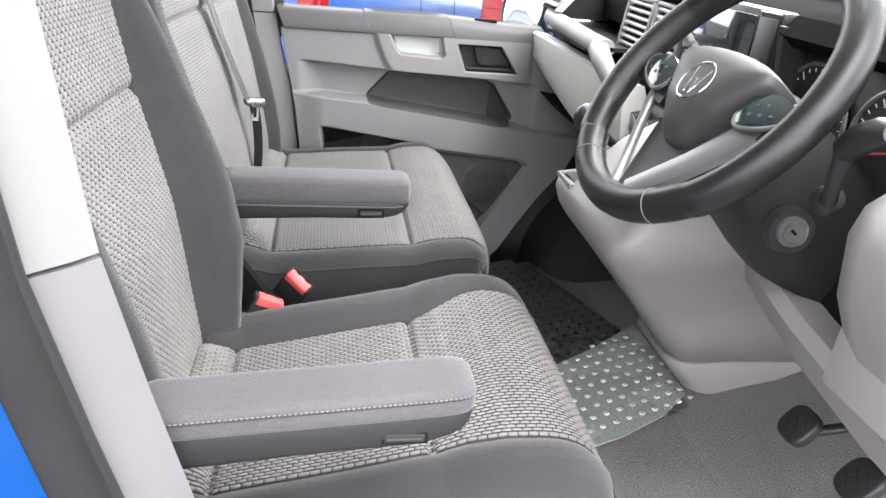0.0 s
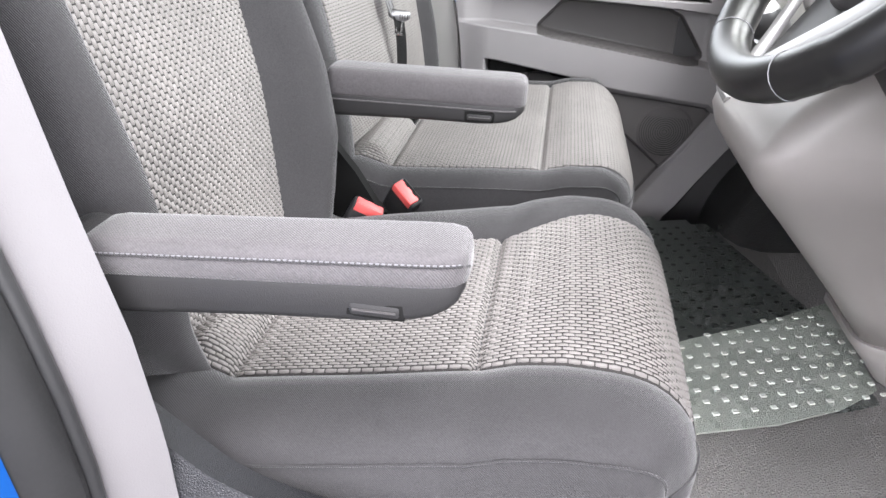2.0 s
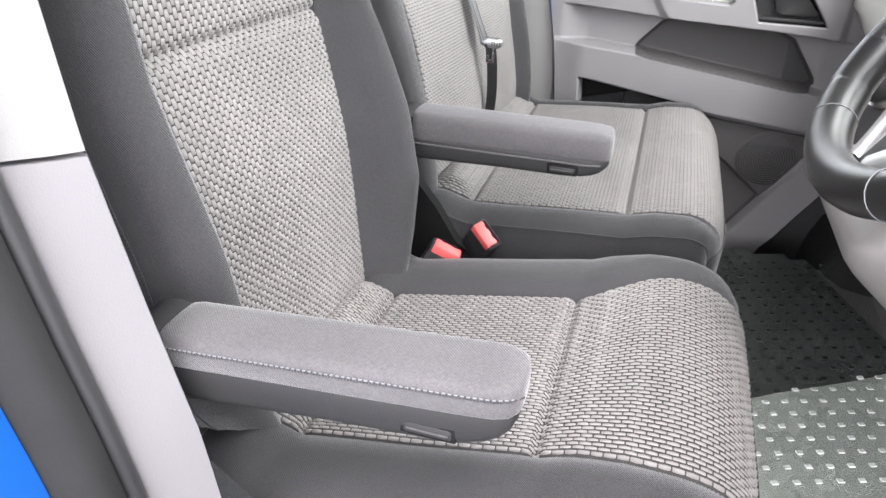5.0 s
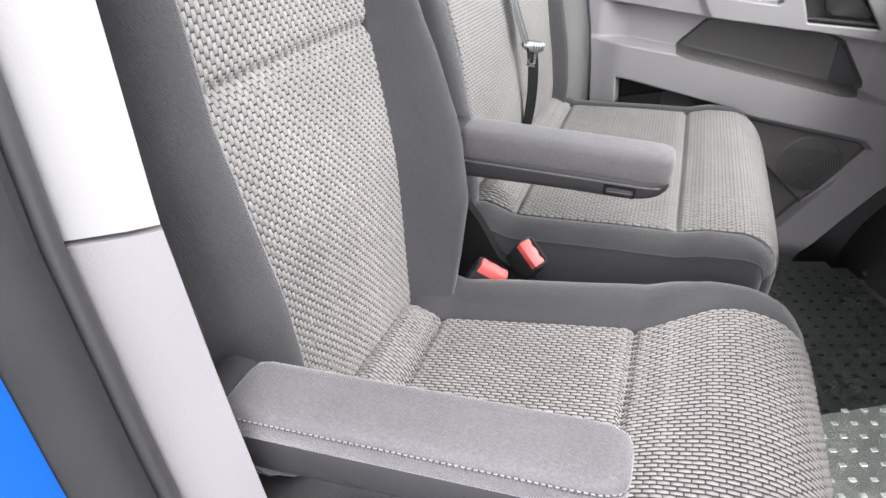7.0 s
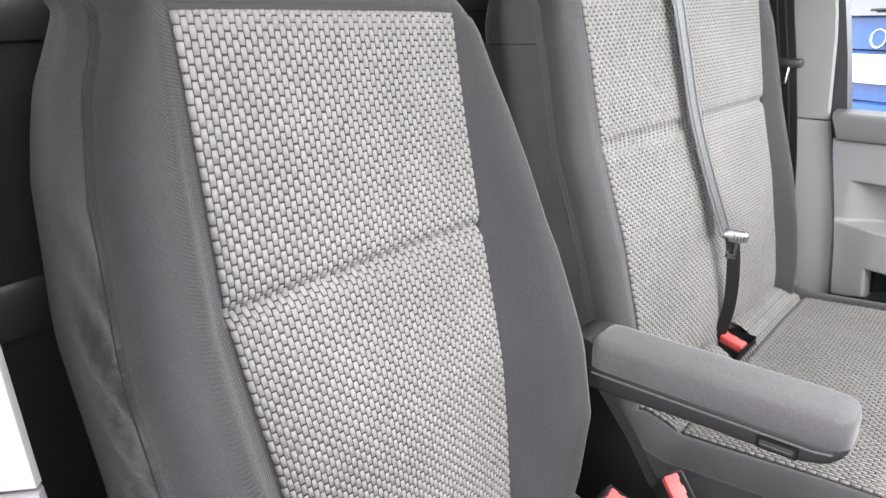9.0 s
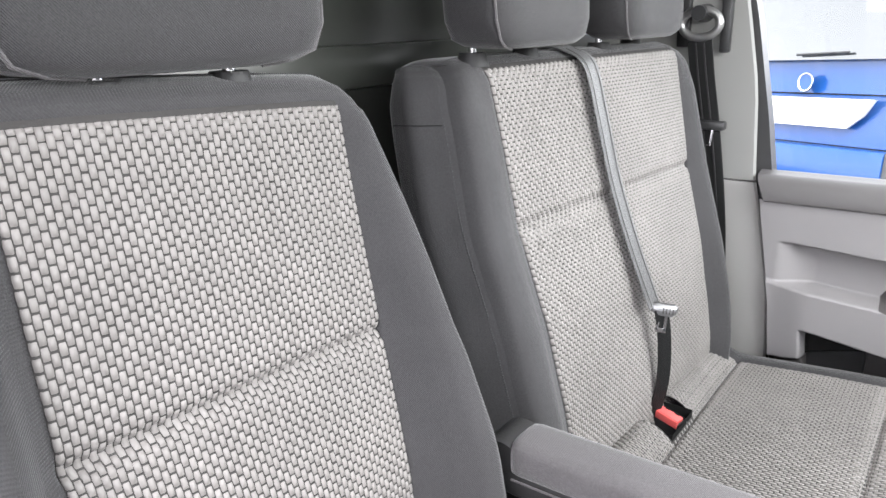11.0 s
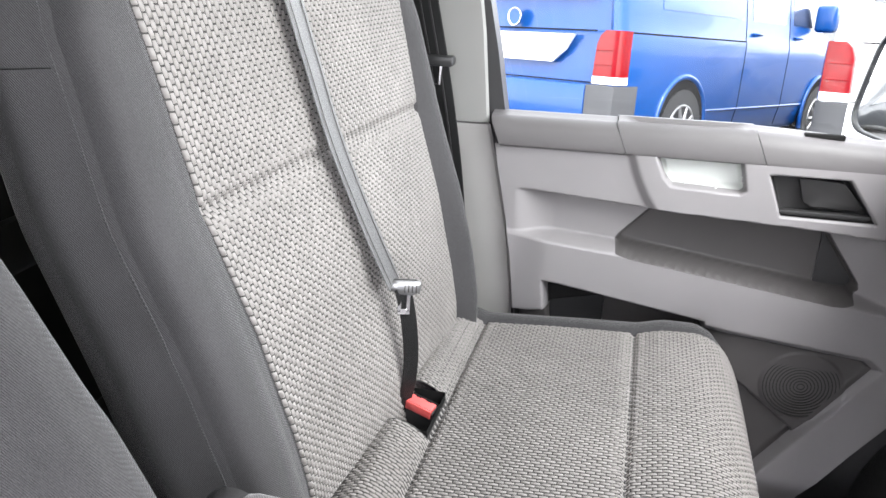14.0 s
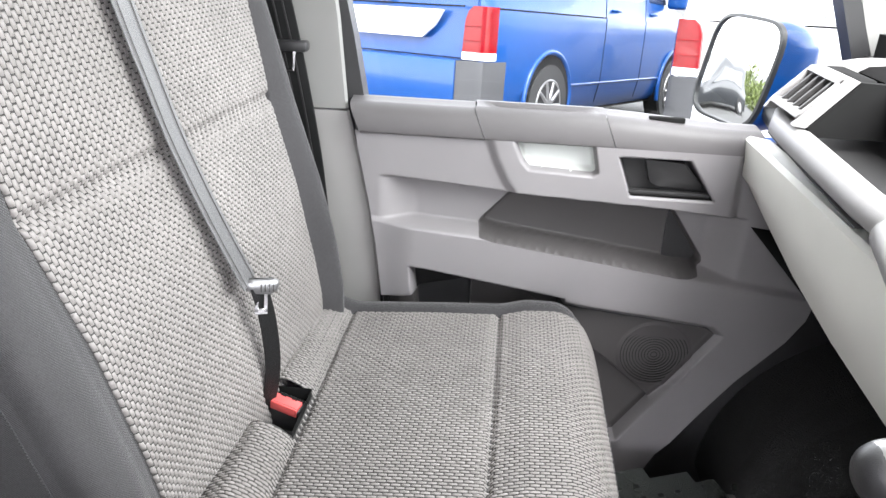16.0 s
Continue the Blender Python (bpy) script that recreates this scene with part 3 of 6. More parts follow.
def armrest(owner, y0, y1, x0, x1, z_back, z_front, latch_y, stitch_y, pad=0.044, tray=0.068, stitch_dz=0.0225):
    """Folding armrest: padded cloth top, hard plastic tray under it, latch and a stitched seam."""
    def section(x, f, top, low, k):
        z = z_back + (z_front - z_back) * f
        ym, hw = (y0 + y1) / 2, (y1 - y0) / 2 * k
        pts = []
        for i in range(24):
            a = 2 * math.pi * i / 24
            e = 0.45
            pts.append(Vector((x, ym + hw * math.copysign(abs(math.cos(a)) ** e, math.cos(a)), z + (top + low) / 2 + (top - low) / 2 * math.copysign(abs(math.sin(a)) ** e, math.sin(a)))))
        return pts
    L = x1 - x0
    bm = bmesh.new()
    PAD = st = [(0, 0.72, 0.9), (0.012, 0.92, 0.98), (0.04, 1, 1), (0.5, 1, 1), (0.88, 1, 1), (0.94, 0.97, 0.99), (0.975, 0.86, 0.94), (0.992, 0.66, 0.84), (1.0, 0.4, 0.6)]
    rings(bm, [section(x0 + L * f, f, 0.0 - 0.03 * (1 - kz), -pad + 0.3 * pad * (1 - kz), ky) for f, ky, kz in st])
    part("armrest_pad", bm, TWILL_LIGHT, owner, "grey cloth pad", smooth=60)
    bm = bmesh.new()
    st = [(-0.03, 0.9, -tray - 0.004), (0.02, 0.95, -tray - 0.004), (0.5, 0.95, -tray), (0.78, 0.95, -tray), (0.87, 0.94, -tray + 0.0025), (0.92, 0.92, -tray + 0.006), (0.955, 0.87, -tray + 0.011), (0.98, 0.76, -tray + 0.0175), (0.994, 0.55, -pad - 0.002)]
    rings(bm, [section(x0 + L * f, f, 0.010 - pad, low, k) for f, k, low in st])
    part("armrest_tray", bm, DARK_GREY, owner, "black plastic underside", smooth=60)
    bm = bmesh.new()
    zl = z_back + (z_front - z_back) * 0.78
    lx = x0 + L * 0.78
    box(bm, (lx - 0.018, latch_y - 0.004, zl - tray + 0.008), (lx + 0.018, latch_y + 0.004, zl - tray + 0.018), 0.003)
    latch = part("latch", bm, DARK_GREY, owner, "small grey release latch")
    part("latch_pocket", box(bmesh.new(), (lx - 0.021, latch_y - 0.0028, zl - tray + 0.006), (lx + 0.021, latch_y + 0.004, zl - tray + 0.0205), 0.002), BLACK_SOFT, latch, "dark latch pocket")
    part("latch_rib", box(bmesh.new(), (lx - 0.015, latch_y - 0.0048, zl - tray + 0.0125), (lx + 0.015, latch_y - 0.003, zl - tray + 0.0138)), GREY_DARK, latch, "raised rib")
    if stitch_y is not None:
        sgn = 1 if stitch_y > (y0 + y1) / 2 else -1
        bm = bmesh.new()
        path = []
        for i in range(40):
            f = 0.03 + 0.97 * (i / 39) ** 0.8
            ky, kz = lerp([(q[0], q[1]) for q in PAD], f), lerp([(q[0], q[2]) for q in PAD], f)
            top, low = -0.03 * (1 - kz), -pad + 0.3 * pad * (1 - kz)
            high = (pad / 2 - stitch_dz) / (pad / 2)
            path.append(Vector((x0 + L * f, (y0 + y1) / 2 + (stitch_y - (y0 + y1) / 2) * ky, z_back + (z_front - z_back) * f + (top + low) / 2 + high * (top - low) / 2)))
        tube(bm, path, 0.0011, 6)
        part("pad_seam", bm, TWILL, owner, "sewn seam")
        bm = bmesh.new()
        run = np.concatenate(([0], np.cumsum([(path[k + 1] - path[k]).length for k in range(len(path) - 1)])))
        at = lambda s: Vector([float(np.interp(s, run, [p[a] for p in path])) for a in range(3)])
        for k in range(int(run[-1] / 0.0042)):
            c, d = at(0.0042 * k + 0.0012), (at(0.0042 * k + 0.0024) - at(0.0042 * k)).normalized()
            m = d.to_track_quat("X", "Z").to_matrix().to_4x4()
            m.translation = c + Vector((0, sgn * 0.0004, 0.0012))
            box(bm, (-0.0012, -0.0004, -0.0004), (0.0012, 0.0004, 0.0004), 0, 1, m)
        tagged(part("stitching", bm, STITCH, owner, "pale stitches"), kind="stuff")
    else:
        bm = tube(bmesh.new(), [(x0 + L * f, y0 - 0.0005 + 0.02 * smooth01(0.93, 1.0, f), z_back + (z_front - z_back) * f - pad) for f in (0.02, 0.2, 0.4, 0.6, 0.8, 0.9, 0.95, 0.98)], 0.0014, 6)
        part("pad_seam", bm, TWILL_LIGHT, owner, "sewn seam")
    bm = bmesh.new()
    cyl(bm, (x0 - 0.012, y0 + 0.004, z_back - 0.036), (x0 - 0.012, y1 - 0.004, z_back - 0.036), 0.032, seg=28)
    part("armrest_pivot", bm, DARK_GREY, owner, "black pivot housing")


driver_seat = thing("driver_seat", "grey woven cloth driver seat with dark bolsters and two armrests", "seat")
seat_cushion(driver_seat, 0.0, 0.262, 0.145, -0.335, 0.205,
             [(-0.34, 0.372), (-0.29, 0.383), (-0.255, 0.372), (-0.245, 0.371), (-0.12, 0.396), (-0.01, 0.418), (0.005, 0.420), (0.04, 0.433), (0.085, 0.441), (0.125, 0.441), (0.17, 0.437), (0.21, 0.43)], (0.0, -0.251), 0.20, flare=(0.004, 0.058), bow=0.011)
seat_back(driver_seat, 0.016, 0.34, 1.008,
          [(0.34, -0.305), (0.40, -0.310), (0.50, -0.325), (0.60, -0.340), (0.75, -0.375), (0.984, -0.404), (1.02, -0.41)],
          [(0.34, 0.150), (0.37, 0.186), (0.40, 0.210), (0.44, 0.232), (0.52, 0.248), (0.72, 0.250), (0.85, 0.235), (0.93, 0.214), (1.01, 0.180)],
          [(0.34, 0.048), (0.42, 0.056), (0.52, 0.074), (0.62, 0.072), (0.72, 0.062), (0.82, 0.044), (0.9, 0.026), (0.98, 0.010), (1.0, 0.0)],
          [(0.34, 0.128), (0.5, 0.144), (0.75, 0.159), (1.0, 0.156)], 0.75, tilt=0.05, twist=0.06, edge_r=0.045, thick=0.17, folds=True,
          half_far=[(0.34, 0.150), (0.37, 0.186), (0.40, 0.210), (0.44, 0.228), (0.52, 0.240), (0.62, 0.240), (0.72, 0.234), (0.80, 0.226), (0.88, 0.219), (0.93, 0.213), (0.97, 0.206), (1.01, 0.190)])
headrest(driver_seat, 0.022, -0.445, 1.014, 0.15)
armrest(driver_seat, -0.309, -0.249, -0.275, 0.002, 0.604, 0.627, -0.3045, -0.3092, 0.030, 0.058, 0.009)
armrest(driver_seat, 0.268, 0.335, -0.275, 0.010, 0.598, 0.600, 0.2695, None)
bm = bmesh.new()
box(bm, (-0.32, -0.2, 0.08), (0.16, 0.2, 0.22), 0.02)
part("seat_box", bm, BLACK, driver_seat, "black seat pedestal")
bm = bmesh.new()
ribbon(bm, spline([(-0.27, -0.30, 0.445), (-0.225, -0.302, 0.41), (-0.19, -0.303, 0.385), (-0.14, -0.303, 0.366), (-0.06, -0.302, 0.352), (0.05, -0.30, 0.345)]), 0.045, 0.028, (0, 1, -0.5))
part("side_trim", bm, leather_grain("trim_grain", (0.017, 0.0175, 0.02), 0.4, 500, 0.0008, 0.6, 0.35), driver_seat, "black grained valance")
bm = bmesh.new()
box(bm, (-0.30, -0.292, 0.14), (0.14, -0.262, 0.345), 0.012)
part("side_cover", bm, BLACK, driver_seat, "black seat side cover")

bench_seat = thing("passenger_bench_seat", "grey woven cloth double passenger bench with dark bolsters", "seat")
seat_cushion(bench_seat, 0.75, 0.352, 0.29, -0.33, 0.208,
             [(-0.34, 0.395), (-0.27, 0.404), (-0.228, 0.391), (-0.216, 0.389), (-0.1, 0.398), (0.035, 0.408), (0.045, 0.409), (0.085, 0.420), (0.14, 0.423), (0.21, 0.417)], (0.04, -0.222), 0.22, ins_y=(-0.295, 0.297), bolster=0.008, hole=(-0.32, -0.226, 0.690, 0.786))
part("buckle_well", rings(bmesh.new(), [[Vector((x, y, z)) for x, y in ((-0.32, 0.69), (-0.226, 0.69), (-0.226, 0.786), (-0.32, 0.786))] for z in (0.30, 0.405)][::-1], caps=False), BLACK_SOFT, bench_seat, "dark opening for the belt buckle")
seat_back(bench_seat, 0.732, 0.36, 1.0,
          [(0.36, -0.285), (0.45, -0.288), (0.52, -0.298), (0.64, -0.322), (0.78, -0.358), (0.9, -0.380), (0.994, -0.398), (1.01, -0.402)],
          [(0.36, 0.345), (0.5, 0.362), (0.8, 0.374), (0.92, 0.368), (0.96, 0.362), (0.985, 0.350), (1.0, 0.336)],
          [(0.36, 0.028), (0.55, 0.028), (0.75, 0.018), (0.92, 0.010), (0.99, 0.0)],
          [(0.36, 0.225), (0.5, 0.236), (0.64, 0.247), (0.78, 0.262), (1.0, 0.274)], 0.782, ins_right=[(0.36, 0.262), (1.0, 0.272)], thick=0.101, edge_r=0.024, seam_top=0.008, twist=0.085, corner=0.005, side_seam=0.925, trim=0.022, trim_far=0.046)
headrest(bench_seat, 0.528, -0.448, 1.012, 0.125, posts=0.066, fwd=0.036)
headrest(bench_seat, 0.868, -0.432, 1.012, 0.125, posts=0.066, fwd=0.034)
bm = bmesh.new()
box(bm, (-0.32, 0.45, 0.08), (0.12, 1.05, 0.24), 0.02)
part("bench_box", bm, BLACK, bench_seat, "black bench pedestal")
bm = rings(bmesh.new(), [[Vector((x, y, z)) for x, z in ((-0.42, 0.50), (-0.325, 0.478), (-0.308, 0.457), (-0.263, 0.402), (-0.227, 0.345), (-0.165, 0.306), (-0.09, 0.29), (-0.05, 0.24), (-0.05, 0.10), (-0.42, 0.10))] for y in (0.372, 0.394)])
part("side_cover", bm, BLACK_SOFT, bench_seat, "black side cover of the bench frame")
part("belt_bracket", box(bmesh.new(), (-0.302, 0.243, 0.340), (-0.270, 0.262, 0.370), 0.004), DIAL_WHITE, driver_seat, "small white bracket")


# ---- seat belts and buckles ----
def buckle(loc, up, across, label):
    """Belt buckle: black body with a red press button, on a stalk."""
    up, across = Vector(up).normalized(), Vector(across).normalized()
    across = (across - up * across.dot(up)).normalized()
    m = Matrix((( *across, 0), (*up.cross(across), 0), (*up, 0), (0, 0, 0, 1))).transposed()
    m.translation = loc
    b = thing("belt_buckle", label, "seat belt buckle", "seat belt buckles", m)
    bm = box(bmesh.new(), (-0.026, -0.014, -0.065), (0.026, 0.014, 0.0), 0.006, 3)
    part("buckle_body", bm, BLACK, b)
    bm = box(bmesh.new(), (-0.0215, -0.0135, -0.004), (0.0215, 0.003, 0.005), 0.002)
    box(bm, (-0.0215, -0.0155, -0.011), (0.0215, -0.0125, 0.004), 0.0015)
    part("press_button", bm, RED, b, "red press button")
    bm = box(bmesh.new(), (-0.0215, 0.0045, -0.002), (0.0215, 0.0095, 0.001))
    part("slot", bm, BLACK_SOFT, b, "dark tongue slot")
    for dx in (-0.009, 0.009):
        part("notch", box(bmesh.new(), (dx - 0.004, 0.0005, -0.002), (dx + 0.004, 0.0046, 0.0056)), BLACK_SOFT, b, "dark notch")
    bm = box(bmesh.new(), (-0.012, -0.004, -0.22), (0.012, 0.004, -0.06), 0.002)
    part("stalk", bm, BLACK, b, "black stalk")
    return b


buckle((-0.210, 0.262, 0.395), (0.45, 0.0, 0.87), (0.87, 0.18, -0.45), "black belt buckle with red button beside the driver seat")
buckle((-0.163, 0.325, 0.397), (0.40, -0.45, 0.80), (0.75, -0.45, -0.35), "black belt buckle with red button between the seats")
buckle((-0.252, 0.757, 0.402), (0.12, -0.12, 1), (0.95, -0.25, 0.0), "black belt buckle with red button on the bench")

belt = thing("bench_seat_belt", "dark grey diagonal seat belt hanging over the bench backrest", "seat belt")
bx = lambda z: lerp([(0.36, -0.285), (0.45, -0.288), (0.52, -0.298), (0.64, -0.322), (0.78, -0.358), (0.9, -0.380), (0.994, -0.398)], z) + 0.008
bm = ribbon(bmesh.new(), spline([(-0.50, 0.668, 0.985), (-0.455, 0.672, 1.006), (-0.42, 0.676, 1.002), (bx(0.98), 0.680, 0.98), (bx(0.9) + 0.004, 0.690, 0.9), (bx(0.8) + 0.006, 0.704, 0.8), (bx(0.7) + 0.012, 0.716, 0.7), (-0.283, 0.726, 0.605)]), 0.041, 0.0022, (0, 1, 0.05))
wb = part("webbing", bm, WEB_SHEEN, belt, "webbing with its sheen painted in grey")
for dy in (-0.014, 0.012):
    bm = ribbon(bmesh.new(), spline([(-0.418, 0.676 + dy, 1.0045), (bx(0.98) + 0.0022, 0.680 + dy, 0.98), (bx(0.9) + 0.0062, 0.690 + dy, 0.9), (bx(0.8) + 0.0082, 0.704 + dy, 0.8), (bx(0.7) + 0.0142, 0.716 + dy, 0.7), (-0.281, 0.726 + dy, 0.607)]), 0.0012, 0.0008, (0, 1, 0.05))
    part("webbing_rib", bm, GREY_DARK, wb, "dark woven line")
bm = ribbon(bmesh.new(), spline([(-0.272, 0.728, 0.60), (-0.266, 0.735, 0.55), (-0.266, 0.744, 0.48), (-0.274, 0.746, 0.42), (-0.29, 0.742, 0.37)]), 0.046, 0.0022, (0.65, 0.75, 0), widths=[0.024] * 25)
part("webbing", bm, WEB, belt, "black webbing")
tm = pose(-0.270, 0.732, 0.597, -6, -12, -62) @ Matrix.Scale(0.85, 4)
bm = rings(bmesh.new(), [[tm @ Vector((x * w, y, z0_ + (z1_ - z0_) * k)) for x, k in ((-0.005, 0.0), (-0.008, 0.3), (-0.008, 0.75), (-0.004, 1.0), (0.004, 1.0), (0.008, 0.75), (0.008, 0.3), (0.005, 0.0))] for y, z0_, z1_, w in ((-0.027, 0.002, 0.010, 0.5), (-0.024, -0.003, 0.013, 0.9), (-0.012, -0.009, 0.013, 1.0), (0.012, -0.011, 0.012, 1.0), (0.023, -0.006, 0.012, 0.9), (0.026, 0.000, 0.009, 0.5))])
tongue_ = part("tongue_head", bm, TONGUE, belt, "silver belt tongue", smooth=50)
for k in range(4):
    part("grip_rib", box(bmesh.new(), (0.0070, -0.002 + 0.006 * k, -0.006), (0.0092, 0.0004 + 0.006 * k, 0.006), 0.0008, 1, tm), GREY_DARK, tongue_)
part("webbing_slot", box(bmesh.new(), (-0.003, -0.019, 0.0115), (0.003, 0.019, 0.0142), 0.001, 1, tm), BLACK, tongue_, "dark slot for the webbing")
bm = box(bmesh.new(), (-0.0015, -0.010, -0.040), (0.0015, -0.004, 0.0), 0.0006, 1, tm)
box(bm, (-0.0015, 0.004, -0.040), (0.0015, 0.010, 0.0), 0.0006, 1, tm)
box(bm, (-0.0015, -0.010, -0.043), (0.0015, 0.010, -0.034), 0.0006, 1, tm)
part("tongue_blade", bm, CHROME, belt, "steel tongue blade")


# ---- cab shell ----
FLOOR = 0.08
bm = box(bmesh.new(), (-0.62, -0.42, 0.03), (0.62, 1.03, FLOOR - 0.006), 0.004)
box(bm, (-0.62, 1.03, -0.16), (0.62, 1.24, -0.11))
box(bm, (-0.62, 1.01, -0.16), (0.62, 1.0295, 0.06))
floor_ob = place("floor", bm, FLOOR_SKIN, "dark grained cab floor covering", "floor", "structure")
bm = bmesh.new()
rings(bm, [[Vector((x, -0.45, z)), Vector((x, 1.26, z)), Vector((x + 0.02, 1.26, z - 0.03)), Vector((x + 0.02, -0.45, z - 0.03))] for x, z in ((0.60, 0.074), (0.72, 0.088), (0.84, 0.14), (0.95, 0.24), (1.0, 0.5), (1.02, 0.9))])
place("wall_front", bm, FLOOR_SKIN, "dark toe board under the dashboard", "wall", "structure")
bm = box(bmesh.new(), (-0.66, -0.45, 0.03), (-0.62, 1.26, 1.5))
for z in (0.45, 0.72, 0.99, 1.26):
    box(bm, (-0.625, -0.4, z - 0.03), (-0.607, 1.2, z + 0.03), 0.008)
place("wall_rear", bm, BULK, "grey painted metal bulkhead behind the seats", "wall", "structure")
bm = rings(bmesh.new(), [[Vector((x, y, z)) for x, y in ((-0.66, -0.48), (-0.10, -0.48), (0.28, -0.29), (0.43, -0.27), (0.43, 1.08), (0.28, 1.10), (-0.10, 1.28), (-0.66, 1.28))] for z in (1.46, 1.5)])
place("ceiling", bm, HEADLINER, "pale headliner of the cab", "ceiling", "structure")


def pillar(name, xf, zs, ysgn, y_in, y_out, x_back, material, label):
    bm = bmesh.new()
    loops = []
    for z in zs:
        f = xf(z)
        loops.append([Vector((f - 0.038, y_out, z)), Vector((f - 0.012, y_in + (y_out - y_in) * 0.45, z)), Vector((f, y_in + (y_out - y_in) * 0.12, z)),
                      Vector((f - 0.004, y_in + (y_out - y_in) * 0.02, z)), Vector((f - 0.016, y_in, z)), Vector((x_back, y_in, z)), Vector((x_back, y_out, z))])
    rings(bm, loops)
    return place(name, bm, material, label, "pillar trim", "structure", smooth=50)


near_xf = lambda z: lerp([(0.06, -0.19), (0.30, -0.205), (0.396, -0.212), (0.455, -0.214), (0.544, -0.226), (0.64, -0.249), (0.76, -0.274), (0.92, -0.291), (1.2, -0.33), (1.46, -0.38)], z)
far_xf = lambda z: lerp([(0.06, -0.19), (0.37, -0.198), (0.507, -0.21), (0.62, -0.232), (0.73, -0.255), (0.91, -0.268), (1.037, -0.292), (1.2, -0.325), (1.46, -0.38)], z)
zs_low = [0.06 + 0.0347 * i for i in range(20)]
pillar("pillar_trim_lower_driver", near_xf, [z for z in zs_low if z < 0.74] + [0.7535], 1, -0.325, -0.367, -0.60, PILLAR_GREY, "pale grey lower pillar trim beside the driver seat")
pillar("pillar_trim_upper_driver", near_xf, [0.757] + [0.77 + 0.046 * i for i in range(16)], 1, -0.325, -0.367, -0.60, CREAM, "cream upper pillar trim beside the driver seat")
pillar("pillar_trim_lower_passenger", far_xf, [z for z in zs_low if z < 0.715] + [0.723], 1, 1.172, 1.235, -0.60, GREY_LIGHT, "grey lower pillar trim beside the passenger door")
pillar("pillar_trim_upper_passenger", far_xf, [0.7265] + [0.74 + 0.048 * i for i in range(16)], 1, 1.172, 1.235, -0.60, CREAM, "cream upper pillar trim beside the passenger door")

# rubber seal and painted body of the own van round the driver's door opening
zz = [0.10 + 0.06 * i for i in range(23)]
bm = tube(bmesh.new(), [(near_xf(z) - 0.036, -0.372, z) for z in zz], 0.0075, 10)
place("door_seal_lip", bm, BLACK, "black rubber lip along the driver pillar", "door seal", "structure")
bm = rings(bmesh.new(), [[Vector((near_xf(z) + a, y, z)) for a, y in ((-0.045, -0.378), (-0.030, -0.382), (-0.024, -0.392), (-0.026, -0.404), (-0.036, -0.415), (-0.046, -0.420), (-0.08, -0.420), (-0.08, -0.378))] for z in zz])
place("door_seal_driver", bm, RUBBER, "grey black rubber door seal on the driver side", "door seal", "structure")
bm = rings(bmesh.new(), [[Vector((near_xf(z) - 0.044, -0.4205, z)), Vector((near_xf(z) - 0.050, -0.47, z)), Vector((near_xf(z) - 0.065, -0.52, z)), Vector((near_xf(z) - 0.10, -0.545, z)), Vector((-0.55, -0.555, z)), Vector((-0.668, -0.558, z)), Vector((-0.668, -0.45, z)), Vector((-0.64, -0.44, z)), Vector((near_xf(z) - 0.08, -0.4205, z))] for z in [-0.2, 0.0] + zz])
place("van_body_side", bm, BLUE, "glossy blue painted body side behind the driver door", "van body", "structure")

# the rest of the own van: load space behind the cab, nose in front of it
SECT = ((-0.56, -0.2), (-0.56, 0.5), (-0.545, 1.0), (-0.50, 1.35), (-0.40, 1.49), (-0.2, 1.53), (0.41, 1.545), (1.02, 1.53), (1.22, 1.49), (1.32, 1.35), (1.365, 1.0), (1.38, 0.5), (1.38, -0.2))
bm = rings(bmesh.new(), [[Vector((x, 0.41 + (y - 0.41) * k, z if z < 0.9 else 0.9 + (z - 0.9) * k)) for y, z in SECT] for x, k in ((-0.67, 1.0), (-2.0, 1.0), (-3.0, 1.0), (-3.12, 0.985), (-3.18, 0.94), (-3.19, 0.5), (-3.19, 0.1))])
place("van_load_space", bm, BLUE, "glossy blue painted load space of the own van", "van body", "structure", smooth=50)
bm = rings(bmesh.new(), [[Vector((x, 0.41 + s * w, z)) for s, z in ((-1, -0.2), (-1, 0.35), (-0.97, h - 0.06), (-0.85, h), (0.85, h), (0.97, h - 0.06), (1, 0.35), (1, -0.2))] for x, w, h in ((1.025, 0.94, 0.84), (1.25, 0.93, 0.74), (1.42, 0.88, 0.60), (1.50, 0.80, 0.45))])
place("van_nose", bm, BLUE, "glossy blue painted nose of the own van", "van body", "structure", smooth=50)

# windscreen pillars, header and glass
for y, nm in ((-0.44, "windscreen_pillar_driver"), (1.235, "windscreen_pillar_passenger")):
    bm = bmesh.new()
    rings(bm, [[Vector((x + a, y + b, z)) for a, b in ((-0.03, -0.03), (0.04, -0.03), (0.04, 0.03), (-0.03, 0.03))] for x, z in ((0.67, 0.80), (0.625, 0.90), (0.58, 1.0), (0.42, 1.25), (0.30, 1.46))])
    place(nm, bm, CREAM, "cream windscreen pillar trim", "pillar trim", "structure")
bm = bmesh.new()
bm.faces.new([bm.verts.new(p) for p in ((1.0, -0.42, 0.92), (1.0, 1.22, 0.92), (0.43, 1.22, 1.46), (0.43, -0.42, 1.46))])
wind = place("windscreen", bm, PANE, "clear windscreen glass", "window", "structure")
wind.visible_shadow = False


